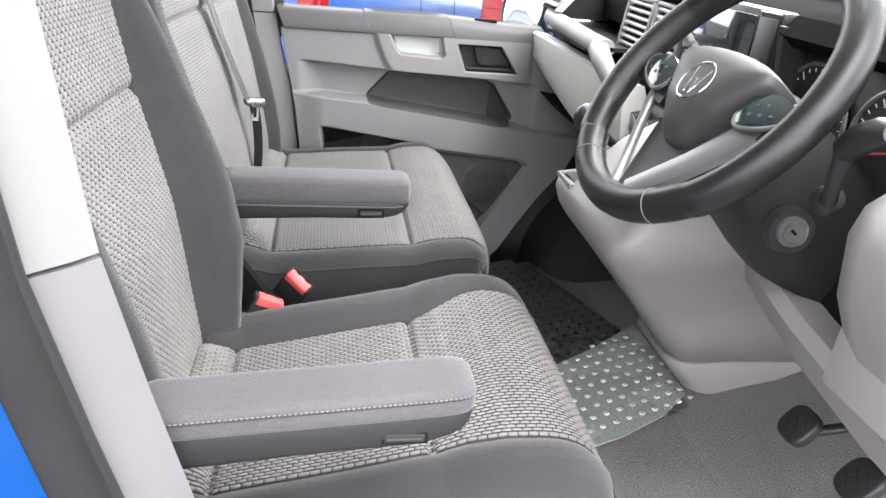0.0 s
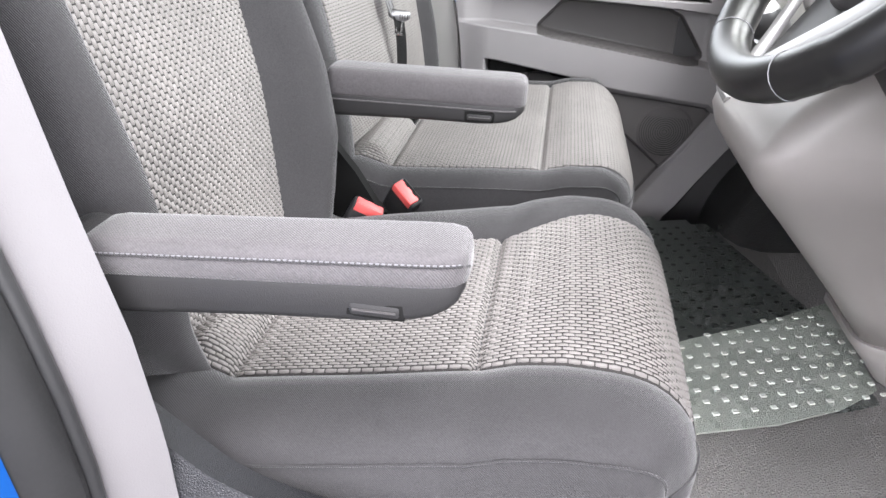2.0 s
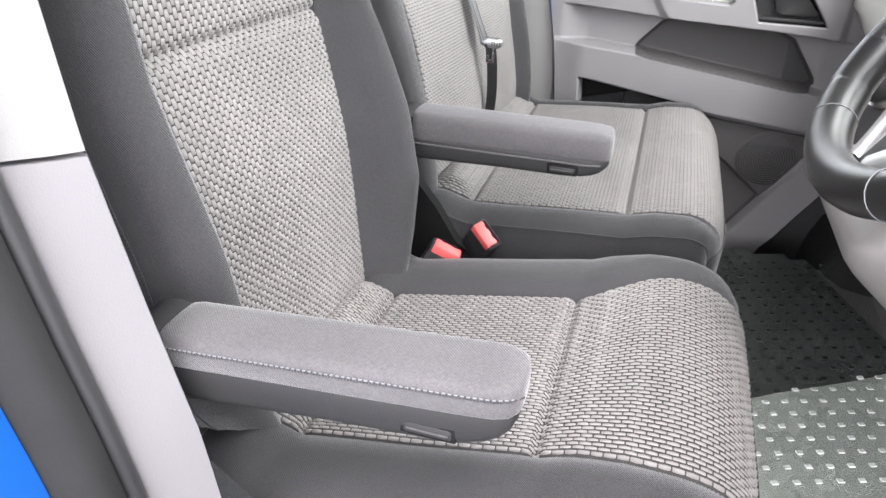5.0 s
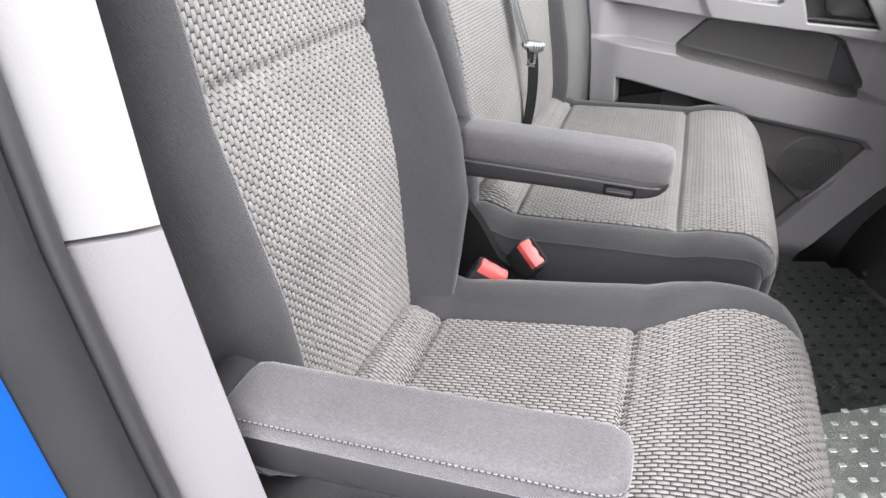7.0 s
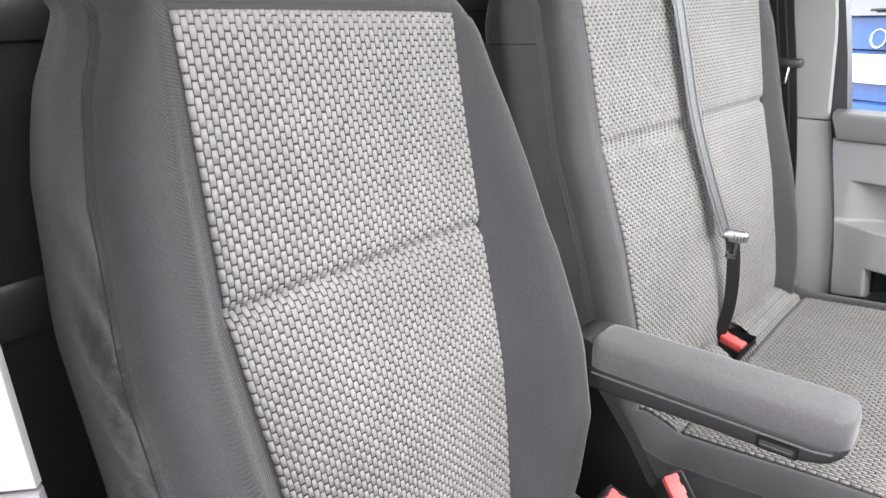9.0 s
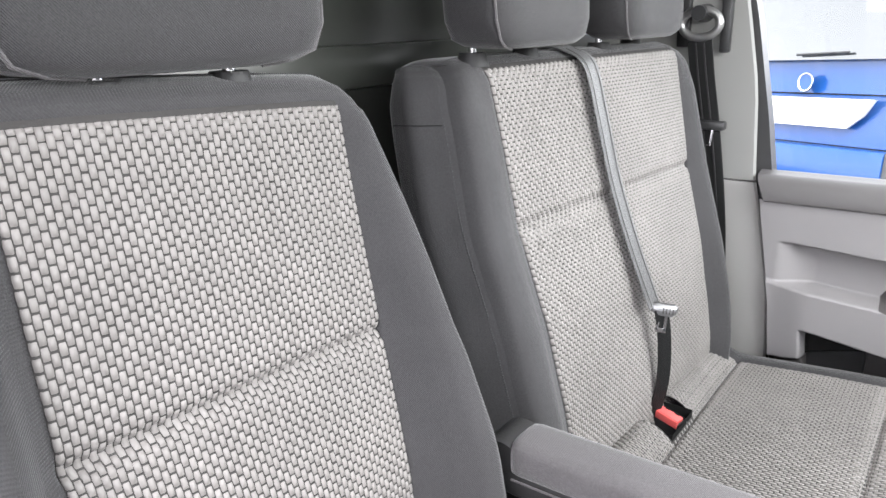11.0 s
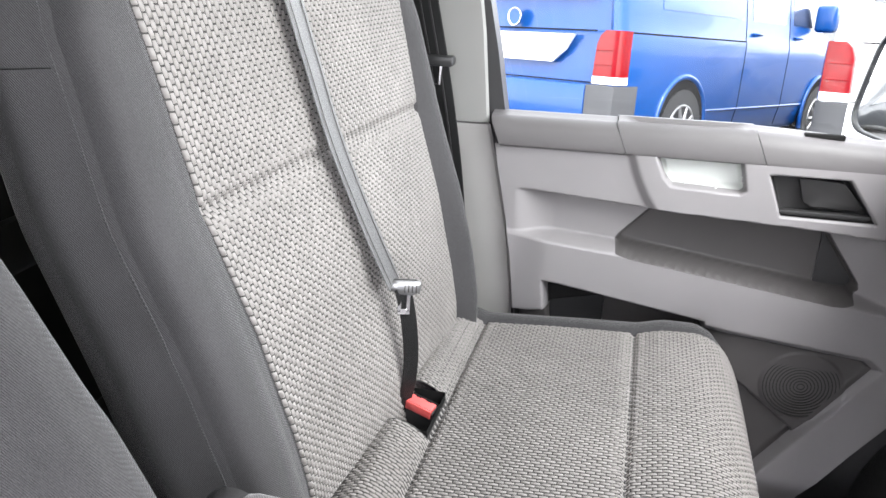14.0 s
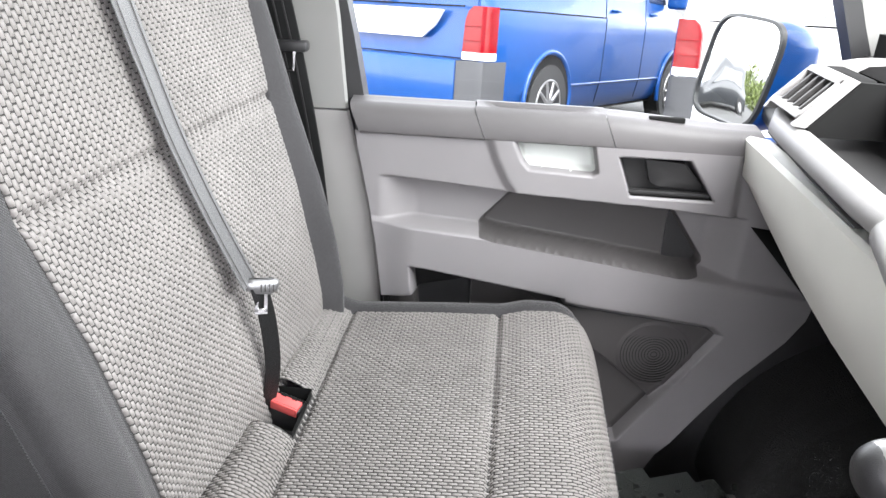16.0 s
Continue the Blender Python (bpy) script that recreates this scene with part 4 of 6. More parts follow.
# ---- passenger door ----
def sdf(poly, x, z):
    """Signed distance to a polygon, negative inside (arrays)."""
    p = np.array(poly)
    best = np.full(x.shape, 1e9)
    inside = np.zeros(x.shape, bool)
    for (ax, az), (bx_, bz) in zip(p, np.roll(p, -1, 0)):
        ex, ez = bx_ - ax, bz - az
        h = np.clip(((x - ax) * ex + (z - az) * ez) / (ex * ex + ez * ez), 0, 1)
        best = np.minimum(best, np.hypot(x - ax - ex * h, z - az - ez * h))
        cross = ((az > z) != (bz > z)) & (x < ex * (z - az) / (bz - az + 1e-12) + ax)
        inside ^= cross
    return np.where(inside, -best, best)


def step_np(a, b, v):
    t = np.clip((v - a) / (b - a), 0, 1)
    return t * t * (3 - 2 * t)


POCKET = [(-0.010, 0.521), (-0.005, 0.530), (0.044, 0.585), (0.066, 0.591), (0.308, 0.584), (0.344, 0.568), (0.404, 0.484), (0.406, 0.474), (0.396, 0.463), (0.36, 0.462), (0.02, 0.506), (-0.006, 0.513)]
CUP = [(0.038, 0.705), (0.058, 0.660), (0.072, 0.645), (0.184, 0.640), (0.192, 0.647), (0.178, 0.705)]
BEZEL = [(-0.012, 0.71), (0.008, 0.655), (0.026, 0.618), (0.06, 0.570), (0.44, 0.55), (0.44, 0.71)]
GRIP = [(0.224, 0.678), (0.345, 0.679), (0.397, 0.608), (0.252, 0.608)]
SLOT = [(-0.136, 0.440), (-0.105, 0.437), (0.16, 0.398), (0.16, 0.32), (-0.125, 0.32)]
SPEAK = [(0.0, 0.41), (0.205, 0.384), (0.437, 0.364), (0.46, 0.345), (0.298, 0.08), (0.0, 0.04), (-0.25, 0.05), (-0.25, 0.36), (-0.16, 0.37)]
SPEAK_FLAT = [(0.0, 0.42), (0.205, 0.39), (0.437, 0.37), (0.463, 0.342), (0.351, 0.181), (0.255, 0.258), (0.15, 0.33)]


def door_depth(x, z):
    """Relief of the door card, towards the cab: a proud upper panel, a hollow under it and a ledge that leads out to the lower panel."""
    top = np.interp(x, (-0.24, -0.186, 0.03, 0.31, 0.45), (0.616, 0.612, 0.5975, 0.588, 0.578))
    ledge = np.interp(x, (-0.24, -0.155, 0.0, 0.39, 0.62), (0.534, 0.528, 0.516, 0.465, 0.438))
    along = step_np(-0.20, -0.125, x)
    low = step_np(ledge + 0.003, ledge - 0.008, z) * step_np(-0.006, 0.002, sdf(POCKET, x, z))
    d = 0.016 * low * (0.35 + 0.65 * along)
    hollow = step_np(top + 0.0025, top - 0.0025, z) * (1 - low) * along * step_np(0.47, 0.40, x)
    d -= 0.040 * hollow
    d += 0.010 * step_np(0.004, -0.016, sdf(BEZEL, x, z)) * step_np(top - 0.0025, top + 0.0025, z)
    d -= 0.030 * step_np(0.0015, -0.007, sdf(POCKET, x, z))
    d -= 0.040 * step_np(0.002, -0.008, sdf(CUP, x, z))
    d -= 0.026 * step_np(0.001, -0.005, sdf(GRIP, x, z))
    d -= 0.045 * step_np(0.002, -0.010, sdf(SLOT, x, z))
    d -= 0.040 * step_np(0.004, -0.014, sdf(SPEAK, x, z))
    d += 0.018 * step_np(0.003, -0.004, sdf(SPEAK_FLAT, x, z)) * step_np(0.002, -0.010, sdf(SPEAK, x, z))
    d += 0.003 * step_np(0.072, 0.068, np.hypot(x - 0.347, z - 0.282))
    return d


passenger_door = thing("passenger_door", "grey plastic passenger door card with storage pocket and blue outer skin", "van door", kind="structure")
STEP = 0.0023
xs = np.arange(-0.254, 0.6201, STEP)
zs = np.arange(-0.12, 0.6961, STEP)
X, Z = np.meshgrid(xs, zs, indexing="ij")
REGIONS = ((1, POCKET, 0.003), (2, CUP, -0.003), (3, GRIP, -0.001), (4, SLOT, -0.006), (5, SPEAK, -0.008))
for _, poly, thr in REGIONS:      # draw the grid onto the outlines, so that they come out clean
    d0 = sdf(poly, X, Z) - thr
    gx_ = (sdf(poly, X + 1e-4, Z) - thr - d0) / 1e-4
    gz_ = (sdf(poly, X, Z + 1e-4) - thr - d0) / 1e-4
    near_ = np.abs(d0) < 0.46 * STEP
    X, Z = np.where(near_, X - d0 * gx_, X), np.where(near_, Z - d0 * gz_, Z)
front = np.interp(Z, [-0.12, 0.0, 0.05, 0.085, 0.16, 0.246, 0.344, 0.393, 0.5, 0.7], [0.335, 0.362, 0.382, 0.408, 0.45, 0.502, 0.575, 0.6, 0.62, 0.62])
cut = X > front
X = np.minimum(X, front)
rear = np.interp(Z, [-0.12, 0.374, 0.483, 0.552, 0.639, 0.748], [-0.186, -0.191, -0.202, -0.214, -0.230, -0.249])
behind = X < rear
X = np.maximum(X, rear)
DEP = door_depth(X, Z)
XC, ZC = (X[:-1, :-1] + X[1:, 1:]) / 2, (Z[:-1, :-1] + Z[1:, 1:]) / 2
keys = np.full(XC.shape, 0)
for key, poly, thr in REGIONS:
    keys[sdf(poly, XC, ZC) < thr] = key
ON = [np.abs(sdf(poly, X, Z) - thr) < 3e-4 for _, poly, thr in REGIONS]
meshes = {}
for i in range(len(xs) - 1):
    for j in range(len(zs) - 1):
        if cut[i, j] and cut[i, j + 1] or behind[i + 1, j] and behind[i + 1, j + 1]:
            continue
        quad = ((i, j), (i + 1, j), (i + 1, j + 1), (i, j + 1))
        pieces = [(quad, int(keys[i, j]))]
        for o in (0, 1):      # split a cell that an outline crosses from corner to corner
            p, q = quad[o], quad[o + 2]
            if any(on[p] and on[q] and not (on[quad[1 - o]] and on[quad[3 - o]]) for on in ON):
                pieces = []
                for tri in ((quad[o], quad[o + 1], quad[o + 2]), (quad[o + 2], quad[(o + 3) % 4], quad[o])):
                    cx, cz = np.array([sum(X[v] for v in tri) / 3]), np.array([sum(Z[v] for v in tri) / 3])
                    k = 0
                    for key, poly, thr in REGIONS:
                        if sdf(poly, cx, cz)[0] < thr:
                            k = key
                    pieces.append((tri, k))
                break
        for corners, key in pieces:
            bm, mp = meshes.setdefault(key, (bmesh.new(), {}))
            vs = []
            for a, b in corners:
                if (a, b) not in mp:
                    z = float(Z[a, b])
                    lean = 0.02 * (0.45 - z) if z < 0.45 else 0
                    mp[a, b] = bm.verts.new((float(X[a, b]), 1.158 - float(DEP[a, b]) + lean, z))
                vs.append(mp[a, b])
            bm.faces.new(vs)
# recessed regions take darker materials than the card, the pull cup a paler one
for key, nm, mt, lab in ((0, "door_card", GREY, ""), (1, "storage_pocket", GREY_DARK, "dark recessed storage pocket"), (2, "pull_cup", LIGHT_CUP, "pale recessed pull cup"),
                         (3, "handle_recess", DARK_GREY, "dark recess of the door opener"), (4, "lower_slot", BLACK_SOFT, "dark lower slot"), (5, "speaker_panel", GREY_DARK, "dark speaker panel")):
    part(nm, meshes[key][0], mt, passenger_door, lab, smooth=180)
LEVER = [(0.270, 0.676), (0.338, 0.672), (0.374, 0.634), (0.366, 0.628), (0.296, 0.628), (0.282, 0.636)]
lc = (sum(p[0] for p in LEVER) / 6, sum(p[1] for p in LEVER) / 6)
bm = rings(bmesh.new(), [[Vector((lc[0] + (x - lc[0]) * k, y, lc[1] + (z - lc[1]) * k)) for x, z in LEVER] for y, k in ((1.178, 1.0), (1.160, 1.0), (1.157, 0.985), (1.156, 0.93), (1.158, 0.3))])
part("door_opener", bm, DARK_GREY, passenger_door, "dark grey opener lever", smooth=30)
bm = box(bmesh.new(), (0.245, 1.152, 0.612), (0.388, 1.166, 0.621), 0.003)
part("opener_lip", bm, DARK_GREY, passenger_door, "dark lower lip of the opener")
bm = bmesh.new()
for i in range(11):
    rr_ = 0.006 + 0.0058 * i
    tube(bm, [(0.347 + rr_ * math.cos(a * math.pi / 16), 1.1645, 0.282 + rr_ * math.sin(a * math.pi / 16)) for a in range(32)], 0.0013, 4, closed=True)
part("speaker_grille", bm, DARK_GREY, passenger_door, "round ribbed speaker grille")


def sill_piece(xa, xb, lift, name, dip=0.0):
    """Window sill moulding with slanted joints; dip: depth of a shallow tray in its top."""
    bm = bmesh.new()
    prof = [(1.222, 0.735), (1.219, 0.744 + lift), (1.205, 0.7455 + lift), (1.202, 0.745 + lift - dip), (1.178, 0.7425 + lift - dip), (1.175, 0.7425 + lift), (1.163, 0.7385 + lift), (1.156, 0.732 + lift * 0.6), (1.1525, 0.722), (1.149, 0.701), (1.150, 0.6945), (1.154, 0.6915), (1.166, 0.69), (1.222, 0.69)]
    loops = []
    for f in (0, 0.04, 0.08, 0.16, 0.3, 0.5, 0.7, 0.84, 0.92, 0.96, 1):
        x, fill = xa + (xb - xa) * f, dip * (1 - smooth01(0.06, 0.16, f) * smooth01(0.94, 0.75, f))
        loops.append([Vector((x - 0.42 * (z - 0.69), y, z + (fill if k in (3, 4) else 0.0) - 0.012 * smooth01(0.2, 0.45, x))) for k, (y, z) in enumerate(prof)])
    rings(bm, loops)
    part(name, bm, SILL, passenger_door, "grey window sill trim")


sill_piece(-0.228, -0.0075, 0.0, "sill_trim")
sill_piece(-0.0065, 0.2175, 0.003, "sill_trim", 0.007)
sill_piece(0.2185, 0.48, 0.001, "sill_trim")
bm = box(bmesh.new(), (0.27, 1.178, 0.736), (0.33, 1.19, 0.7445), 0.001)
part("sill_slot", bm, BLACK_SOFT, passenger_door, "dark sill slot")
bm = bmesh.new()
rings(bm, [[Vector((-0.205, 1.275, -0.15)), Vector((0.62, 1.275, -0.15)), Vector((0.62, 1.235, -0.15)), Vector((-0.205, 1.235, -0.15))],
           [Vector((-0.205, 1.285, 0.3)), Vector((0.62, 1.285, 0.3)), Vector((0.62, 1.235, 0.3)), Vector((-0.205, 1.235, 0.3))],
           [Vector((-0.205, 1.266, 0.70)), Vector((0.62, 1.266, 0.70)), Vector((0.62, 1.235, 0.70)), Vector((-0.205, 1.235, 0.70))]])
part("outer_skin", bm, BLUE, passenger_door, "blue painted outer skin")
part("door_edge", box(bmesh.new(), (-0.226, 1.206, -0.14), (-0.02, 1.232, 0.70), 0.004), BLACK, passenger_door, "black closing edge of the door")
# window frame: rear post, front post, top
bm = bmesh.new()
rings(bm, [[Vector((x - 0.03, 1.205, z)), Vector((x + 0.019, 1.205, z)), Vector((x + 0.019, 1.245, z)), Vector((x - 0.03, 1.262, z))] for x, z in ((-0.243, 0.66), (-0.250, 0.735), (-0.268, 0.85), (-0.305, 1.037), (-0.345, 1.2), (-0.40, 1.42))])
part("window_frame", bm, BLACK, passenger_door, "black rear window channel")
bm = bmesh.new()
rings(bm, [[Vector((x, 1.205, z)), Vector((x + 0.03, 1.205, z)), Vector((x + 0.03, 1.25, z)), Vector((x, 1.25, z))] for x, z in ((0.635, 0.735), (0.582, 0.859), (0.546, 0.945), (0.41, 1.2), (0.28, 1.42))])
part("window_frame", bm, BLACK, passenger_door, "black front window channel")
bm = box(bmesh.new(), (-0.41, 1.205, 1.40), (0.30, 1.25, 1.45), 0.006)
part("window_frame", bm, BLACK, passenger_door, "black upper window channel")
bm = bmesh.new()
bm.faces.new([bm.verts.new(p) for p in ((-0.245, 1.226, 0.73), (0.62, 1.226, 0.73), (0.28, 1.226, 1.42), (-0.40, 1.226, 1.42))])
pane = part("window_pane", bm, PANE, passenger_door, "clear window pane")
pane.visible_shadow = False
bm = bmesh.new()
tube(bm, spline([(far_xf(z) + 0.010, 1.19, z) for z in (0.08, 0.25, 0.37, 0.507, 0.62, 0.73)]), 0.007, 8)
part("door_gap_seal", bm, BLACK, passenger_door, "black door edge seal")

# pillar belt on the passenger side
pb = thing("passenger_seat_belt", "black seat belt hanging from its pillar guide", "seat belt")
bm = ribbon(bmesh.new(), spline([(-0.378, 1.146, 1.0), (-0.366, 1.142, 0.93), (-0.347, 1.138, 0.835), (-0.325, 1.135, 0.70), (-0.312, 1.133, 0.59), (-0.30, 1.13, 0.42)]), 0.048, 0.003, (1, 0, 0.15))
part("webbing", bm, WEB, pb, "black webbing")
for dx in (-0.008, 0.008):
    bm = ribbon(bmesh.new(), spline([(-0.378 + dx, 1.1435, 1.0), (-0.366 + dx, 1.1395, 0.93), (-0.347 + dx, 1.1355, 0.835), (-0.325 + dx, 1.1325, 0.70), (-0.312 + dx, 1.1305, 0.59)]), 0.003, 0.002, (1, 0, 0.15))
    part("webbing_rib", bm, DARK_GREY, pb, "woven rib")
bm = box(bmesh.new(), (-0.376, 1.125, 0.828), (-0.312, 1.150, 0.846), 0.005)
part("tongue_grip", bm, BLACK, pb, "black tongue grip")
bm = bmesh.new()
tube(bm, [(-0.358, 1.122, 0.83), (-0.356, 1.12, 0.80), (-0.335, 1.12, 0.80), (-0.332, 1.122, 0.83)], 0.003, 8)
part("tongue_blade", bm, CHROME, pb, "steel tongue loop")
bm = bmesh.new()
tube(bm, [(-0.377 + 0.037 * math.cos(a * math.pi / 12), 1.140, 1.03 + 0.026 * math.sin(a * math.pi / 12)) for a in range(24)], 0.008, 10, closed=True)
part("guide_ring", bm, SATIN, pb, "silver belt guide ring")
bm = cyl(bmesh.new(), (-0.377, 1.172, 1.05), (-0.377, 1.122, 1.05), 0.017, 0.014)
part("guide_bolt", bm, BLACK, pb, "black cover of the guide bolt")
bm = box(bmesh.new(), (-0.345, 1.158, 0.975), (-0.325, 1.176, 1.10), 0.004)
box(bm, (-0.43, 1.160, 0.985), (-0.405, 1.176, 1.10), 0.004)
part("height_slider", bm, BLACK, pb, "black height adjuster rail")


# ---- dashboard, steering wheel, console ----
dashboard = thing("dashboard", "grey plastic dashboard with open trays, vents and a pale lower panel", "dashboard")


def band(name, sections, material, label, ys, parent=dashboard, smooth=40):
    """A moulding along y: sections give (x, z) loops, one for each y."""
    bm = rings(bmesh.new(), [[Vector((x, y, z)) for x, z in sec] for sec, y in zip(sections, ys)])
    return part(name, bm, material, parent, label, smooth)


ys = [1.185, 1.16, 1.05, 0.9, 0.75, 0.60, 0.50]
band("lower_panel", [[(0.428 + e, 0.722 - e), (0.436 + e, 0.727 - e), (0.47, 0.722 - e), (0.52, 0.60), (0.50, zb - 0.02), (0.462 + e, zb - 0.006 + e), (0.450 + e, zb + 0.008 + e), (0.434 + e, 0.66)]
                     for zb, e in ((0.645, 0.012), (0.634, 0.0), (0.612, 0.0), (0.585, 0.0), (0.568, 0.0), (0.56, 0.0), (0.56, 0.0))], DASH_LIGHT, "pale grey lower dash panel", ys)
band("tray_floor", [[(0.47, 0.735), (0.66, 0.735), (0.66, 0.728), (0.47, 0.728)]] * 2, BLACK_SOFT, "black tray floor", (1.17, 0.5))
band("tray_back", [[(0.60, 0.735), (0.60, 0.90), (0.64, 0.90), (0.64, 0.735)]] * 2, BLACK_SOFT, "black tray back", (1.17, 0.5))
ys = [1.095, 1.075, 1.0, 0.85, 0.70, 0.62]
band("grab_rail", [[(0.405 + e, 0.785 + d), (0.409 + e, 0.797 + d), (0.418 + e, 0.802 + d), (0.432 + e, 0.800 + d), (0.440 + e, 0.790 + d), (0.440 + e, 0.776 + d), (0.428 + e, 0.766 + d), (0.412 + e, 0.767 + d), (0.405 + e, 0.774 + d)]
                   for e, d in ((0.07, 0.016), (0.03, 0.006), (0.0, 0.0), (-0.003, -0.004), (-0.003, -0.010), (0.006, -0.014))], GREY_LIGHT, "grey rounded grab rail", ys, smooth=60)
band("rail_web", [[(0.425, 0.772), (0.60, 0.772), (0.60, 0.764), (0.425, 0.764)]] * 2, DARK_GREY, "dark ribbed web behind the rail", (1.05, 0.62))
band("rail_groove", [[(0.4045, 0.776), (0.4045, 0.7745), (0.42, 0.7745), (0.42, 0.776)], [(0.401, 0.757), (0.401, 0.7555), (0.42, 0.7555), (0.42, 0.757)]], DARK_GREY, "dark groove", (1.0, 0.68))
# rail turning down towards the centre
bm = bmesh.new()
pts = spline([(0.42, 0.64, 0.766), (0.412, 0.59, 0.752), (0.42, 0.555, 0.725), (0.435, 0.535, 0.69)])
tube(bm, pts, [0.021, 0.021, 0.021, 0.021, 0.02, 0.02, 0.02, 0.02, 0.02, 0.019, 0.019, 0.019, 0.018, 0.018, 0.017, 0.017, 0.016, 0.016, 0.016][:len(pts)], 14)
part("rail_end", bm, GREY_LIGHT, dashboard, "grey rail end")
band("dash_top", [[(0.462 + e, 0.862 - q), (0.475 + e, 0.870 - q), (0.66, 0.880 - q), (1.0, 0.895), (1.0, 0.86), (0.66, 0.852 - q), (0.47 + e, 0.854 - q)] for e, q in ((0.14, 0.012), (0.07, 0.004), (0.06, 0.0), (0.06, 0.0), (0.04, -0.012), (0.03, -0.022), (0.03, -0.022))], DASH_TOP, "dark grey dash top", (1.2, 1.08, 0.93, 0.70, 0.62, 0.5, -0.42))
band("dash_core", [[(0.60, 0.45), (0.60, 0.862), (1.0, 0.862), (1.0, 0.45)]] * 2, DARK_GREY, "dark dash core", (1.2, -0.42))
band("underside", [[(0.47, 0.565), (0.60, 0.55), (0.60, 0.47), (0.52, 0.52)]] * 2, BLACK_SOFT, "black dash underside", (1.18, 0.5))


def vent(y0, y1, x, z0, z1, lean, n, upright=False):
    """Air vent: frame and louvres in a dark throat; lean: metres back for each metre up."""
    sh = Matrix(((1, 0, lean, -lean * z0), (0, 1, 0, 0), (0, 0, 1, 0), (0, 0, 0, 1)))
    first = set(bpy.data.objects)
    v = part("air_vent", box(bmesh.new(), (x + 0.012, y0, z0), (x + 0.05, y1, z1), 0.006), BLACK_SOFT, dashboard, "dark air vent")
    bm = bmesh.new()
    t = 0.007
    for lo, hi in (((x, y0, z0), (x + 0.02, y1, z0 + t)), ((x, y0, z1 - t), (x + 0.02, y1, z1)), ((x, y0, z0), (x + 0.02, y0 + t, z1)), ((x, y1 - t, z0), (x + 0.02, y1, z1))):
        box(bm, lo, hi, 0.002)
    part("vent_frame", bm, GREY_LIGHT, v, "grey vent frame")
    for i in range(n):
        f = (i + 1) / (n + 1)
        bm = bmesh.new()
        if upright:
            yy = y0 + (y1 - y0) * f
            box(bm, (x + 0.004, yy - 0.003, z0 + t), (x + 0.03, yy + 0.003, z1 - t), 0.001, 1, pose(0, 0, 0))
        else:
            zz_ = z0 + (z1 - z0) * f
            box(bm, (x + 0.002, y0 + t, zz_ - 0.0035), (x + 0.03, y1 - t, zz_ + 0.0035), 0.0015)
        part("louvre", bm, SATIN if not upright else SMOOTH_GREY, v, "louvre blade")
    for ob in set(bpy.data.objects) - first:
        ob.data.transform(sh)
    return v


vent(0.935, 1.05, 0.412, 0.812, 0.866, 0.9, 4, upright=True)
bm = rings(bmesh.new(), [[Vector((x, y, z)) for x, z in ((0.408, 0.804), (0.466, 0.868), (0.478, 0.866), (0.424, 0.802))] for y in (0.934, 0.920)])
part("vent_divider", bm, GREY_LIGHT, dashboard, "grey divider")
bm = rings(bmesh.new(), [[Vector((x, y, z)) for x, z in ((0.427, 0.803), (0.480, 0.865), (0.60, 0.860), (0.60, 0.79), (0.43, 0.79))] for y in (0.934, 0.921)])
part("tray_side", bm, BLACK_SOFT, dashboard, "black side of the upper tray")
bm = rings(bmesh.new(), [[Vector((x + e, y, z)) for x, z in ((0.410, 0.800), (0.420, 0.816), (0.446, 0.843), (0.476, 0.864), (0.52, 0.874), (0.58, 0.872), (0.60, 0.79))] for y, e in ((1.05, 0.0), (1.062, 0.002), (1.078, 0.016), (1.09, 0.04), (1.096, 0.08))])
part("vent_cheek", bm, GREY_LIGHT, dashboard, "grey vent cheek")
bm = box(bmesh.new(), (0.52, 0.62, 0.80), (0.60, 0.91, 0.862), 0.006)
part("upper_tray", bm, BLACK_SOFT, dashboard, "black open upper tray")
# centre stack: angled towards the driver
part("centre_panel", box(bmesh.new(), (0.505, 0.13, 0.50), (0.64, 0.72, 0.862), 0.012), SMOOTH_GREY, dashboard, "dark grey centre panel")
vent(0.435, 0.562, 0.478, 0.765, 0.872, 0.12, 7)
vent(0.574, 0.700, 0.478, 0.765, 0.872, 0.12, 7)
bm = box(bmesh.new(), (0.488, 0.155, 0.785), (0.515, 0.428, 0.900), 0.006)
scr = part("infotainment_screen", bm, BLACK, dashboard, "black glossy screen surround")
part("screen_glass", box(bmesh.new(), (0.484, 0.212, 0.797), (0.4875, 0.418, 0.889), 0.001), SCREEN, scr, "dark reflective screen")
part("screen_keys", box(bmesh.new(), (0.483, 0.162, 0.80), (0.4875, 0.204, 0.889), 0.002), SMOOTH_GREY, scr, "dark grey key strip")
part("screen_edge", tube(bmesh.new(), [(0.4865, 0.208, 0.792), (0.4865, 0.208, 0.896), (0.4865, 0.157, 0.896)], 0.0016, 6), SATIN, scr, "silver edge line")
part("volume_knob", cyl(bmesh.new(), (0.485, 0.183, 0.822), (0.468, 0.183, 0.822), 0.012, 0.011, 24), BLACK, scr, "black round knob")
bm = box(bmesh.new(), (0.485, 0.33, 0.625), (0.505, 0.60, 0.695), 0.005)
clim = part("climate_panel", bm, SATIN, dashboard, "silver climate control panel")
for i, y in enumerate((0.37, 0.43, 0.492)):
    kn = part("climate_knob", cyl(bmesh.new(), (0.49, y, 0.662), (0.455, y, 0.657), 0.020, 0.018, 28), DARK_GREY, clim, "round dark climate knob")
    part("knob_ring", cyl(bmesh.new(), (0.457, y, 0.6572), (0.4535, y, 0.6567), 0.0165, 0.0155, 28), SATIN, kn)
bm = bmesh.new()
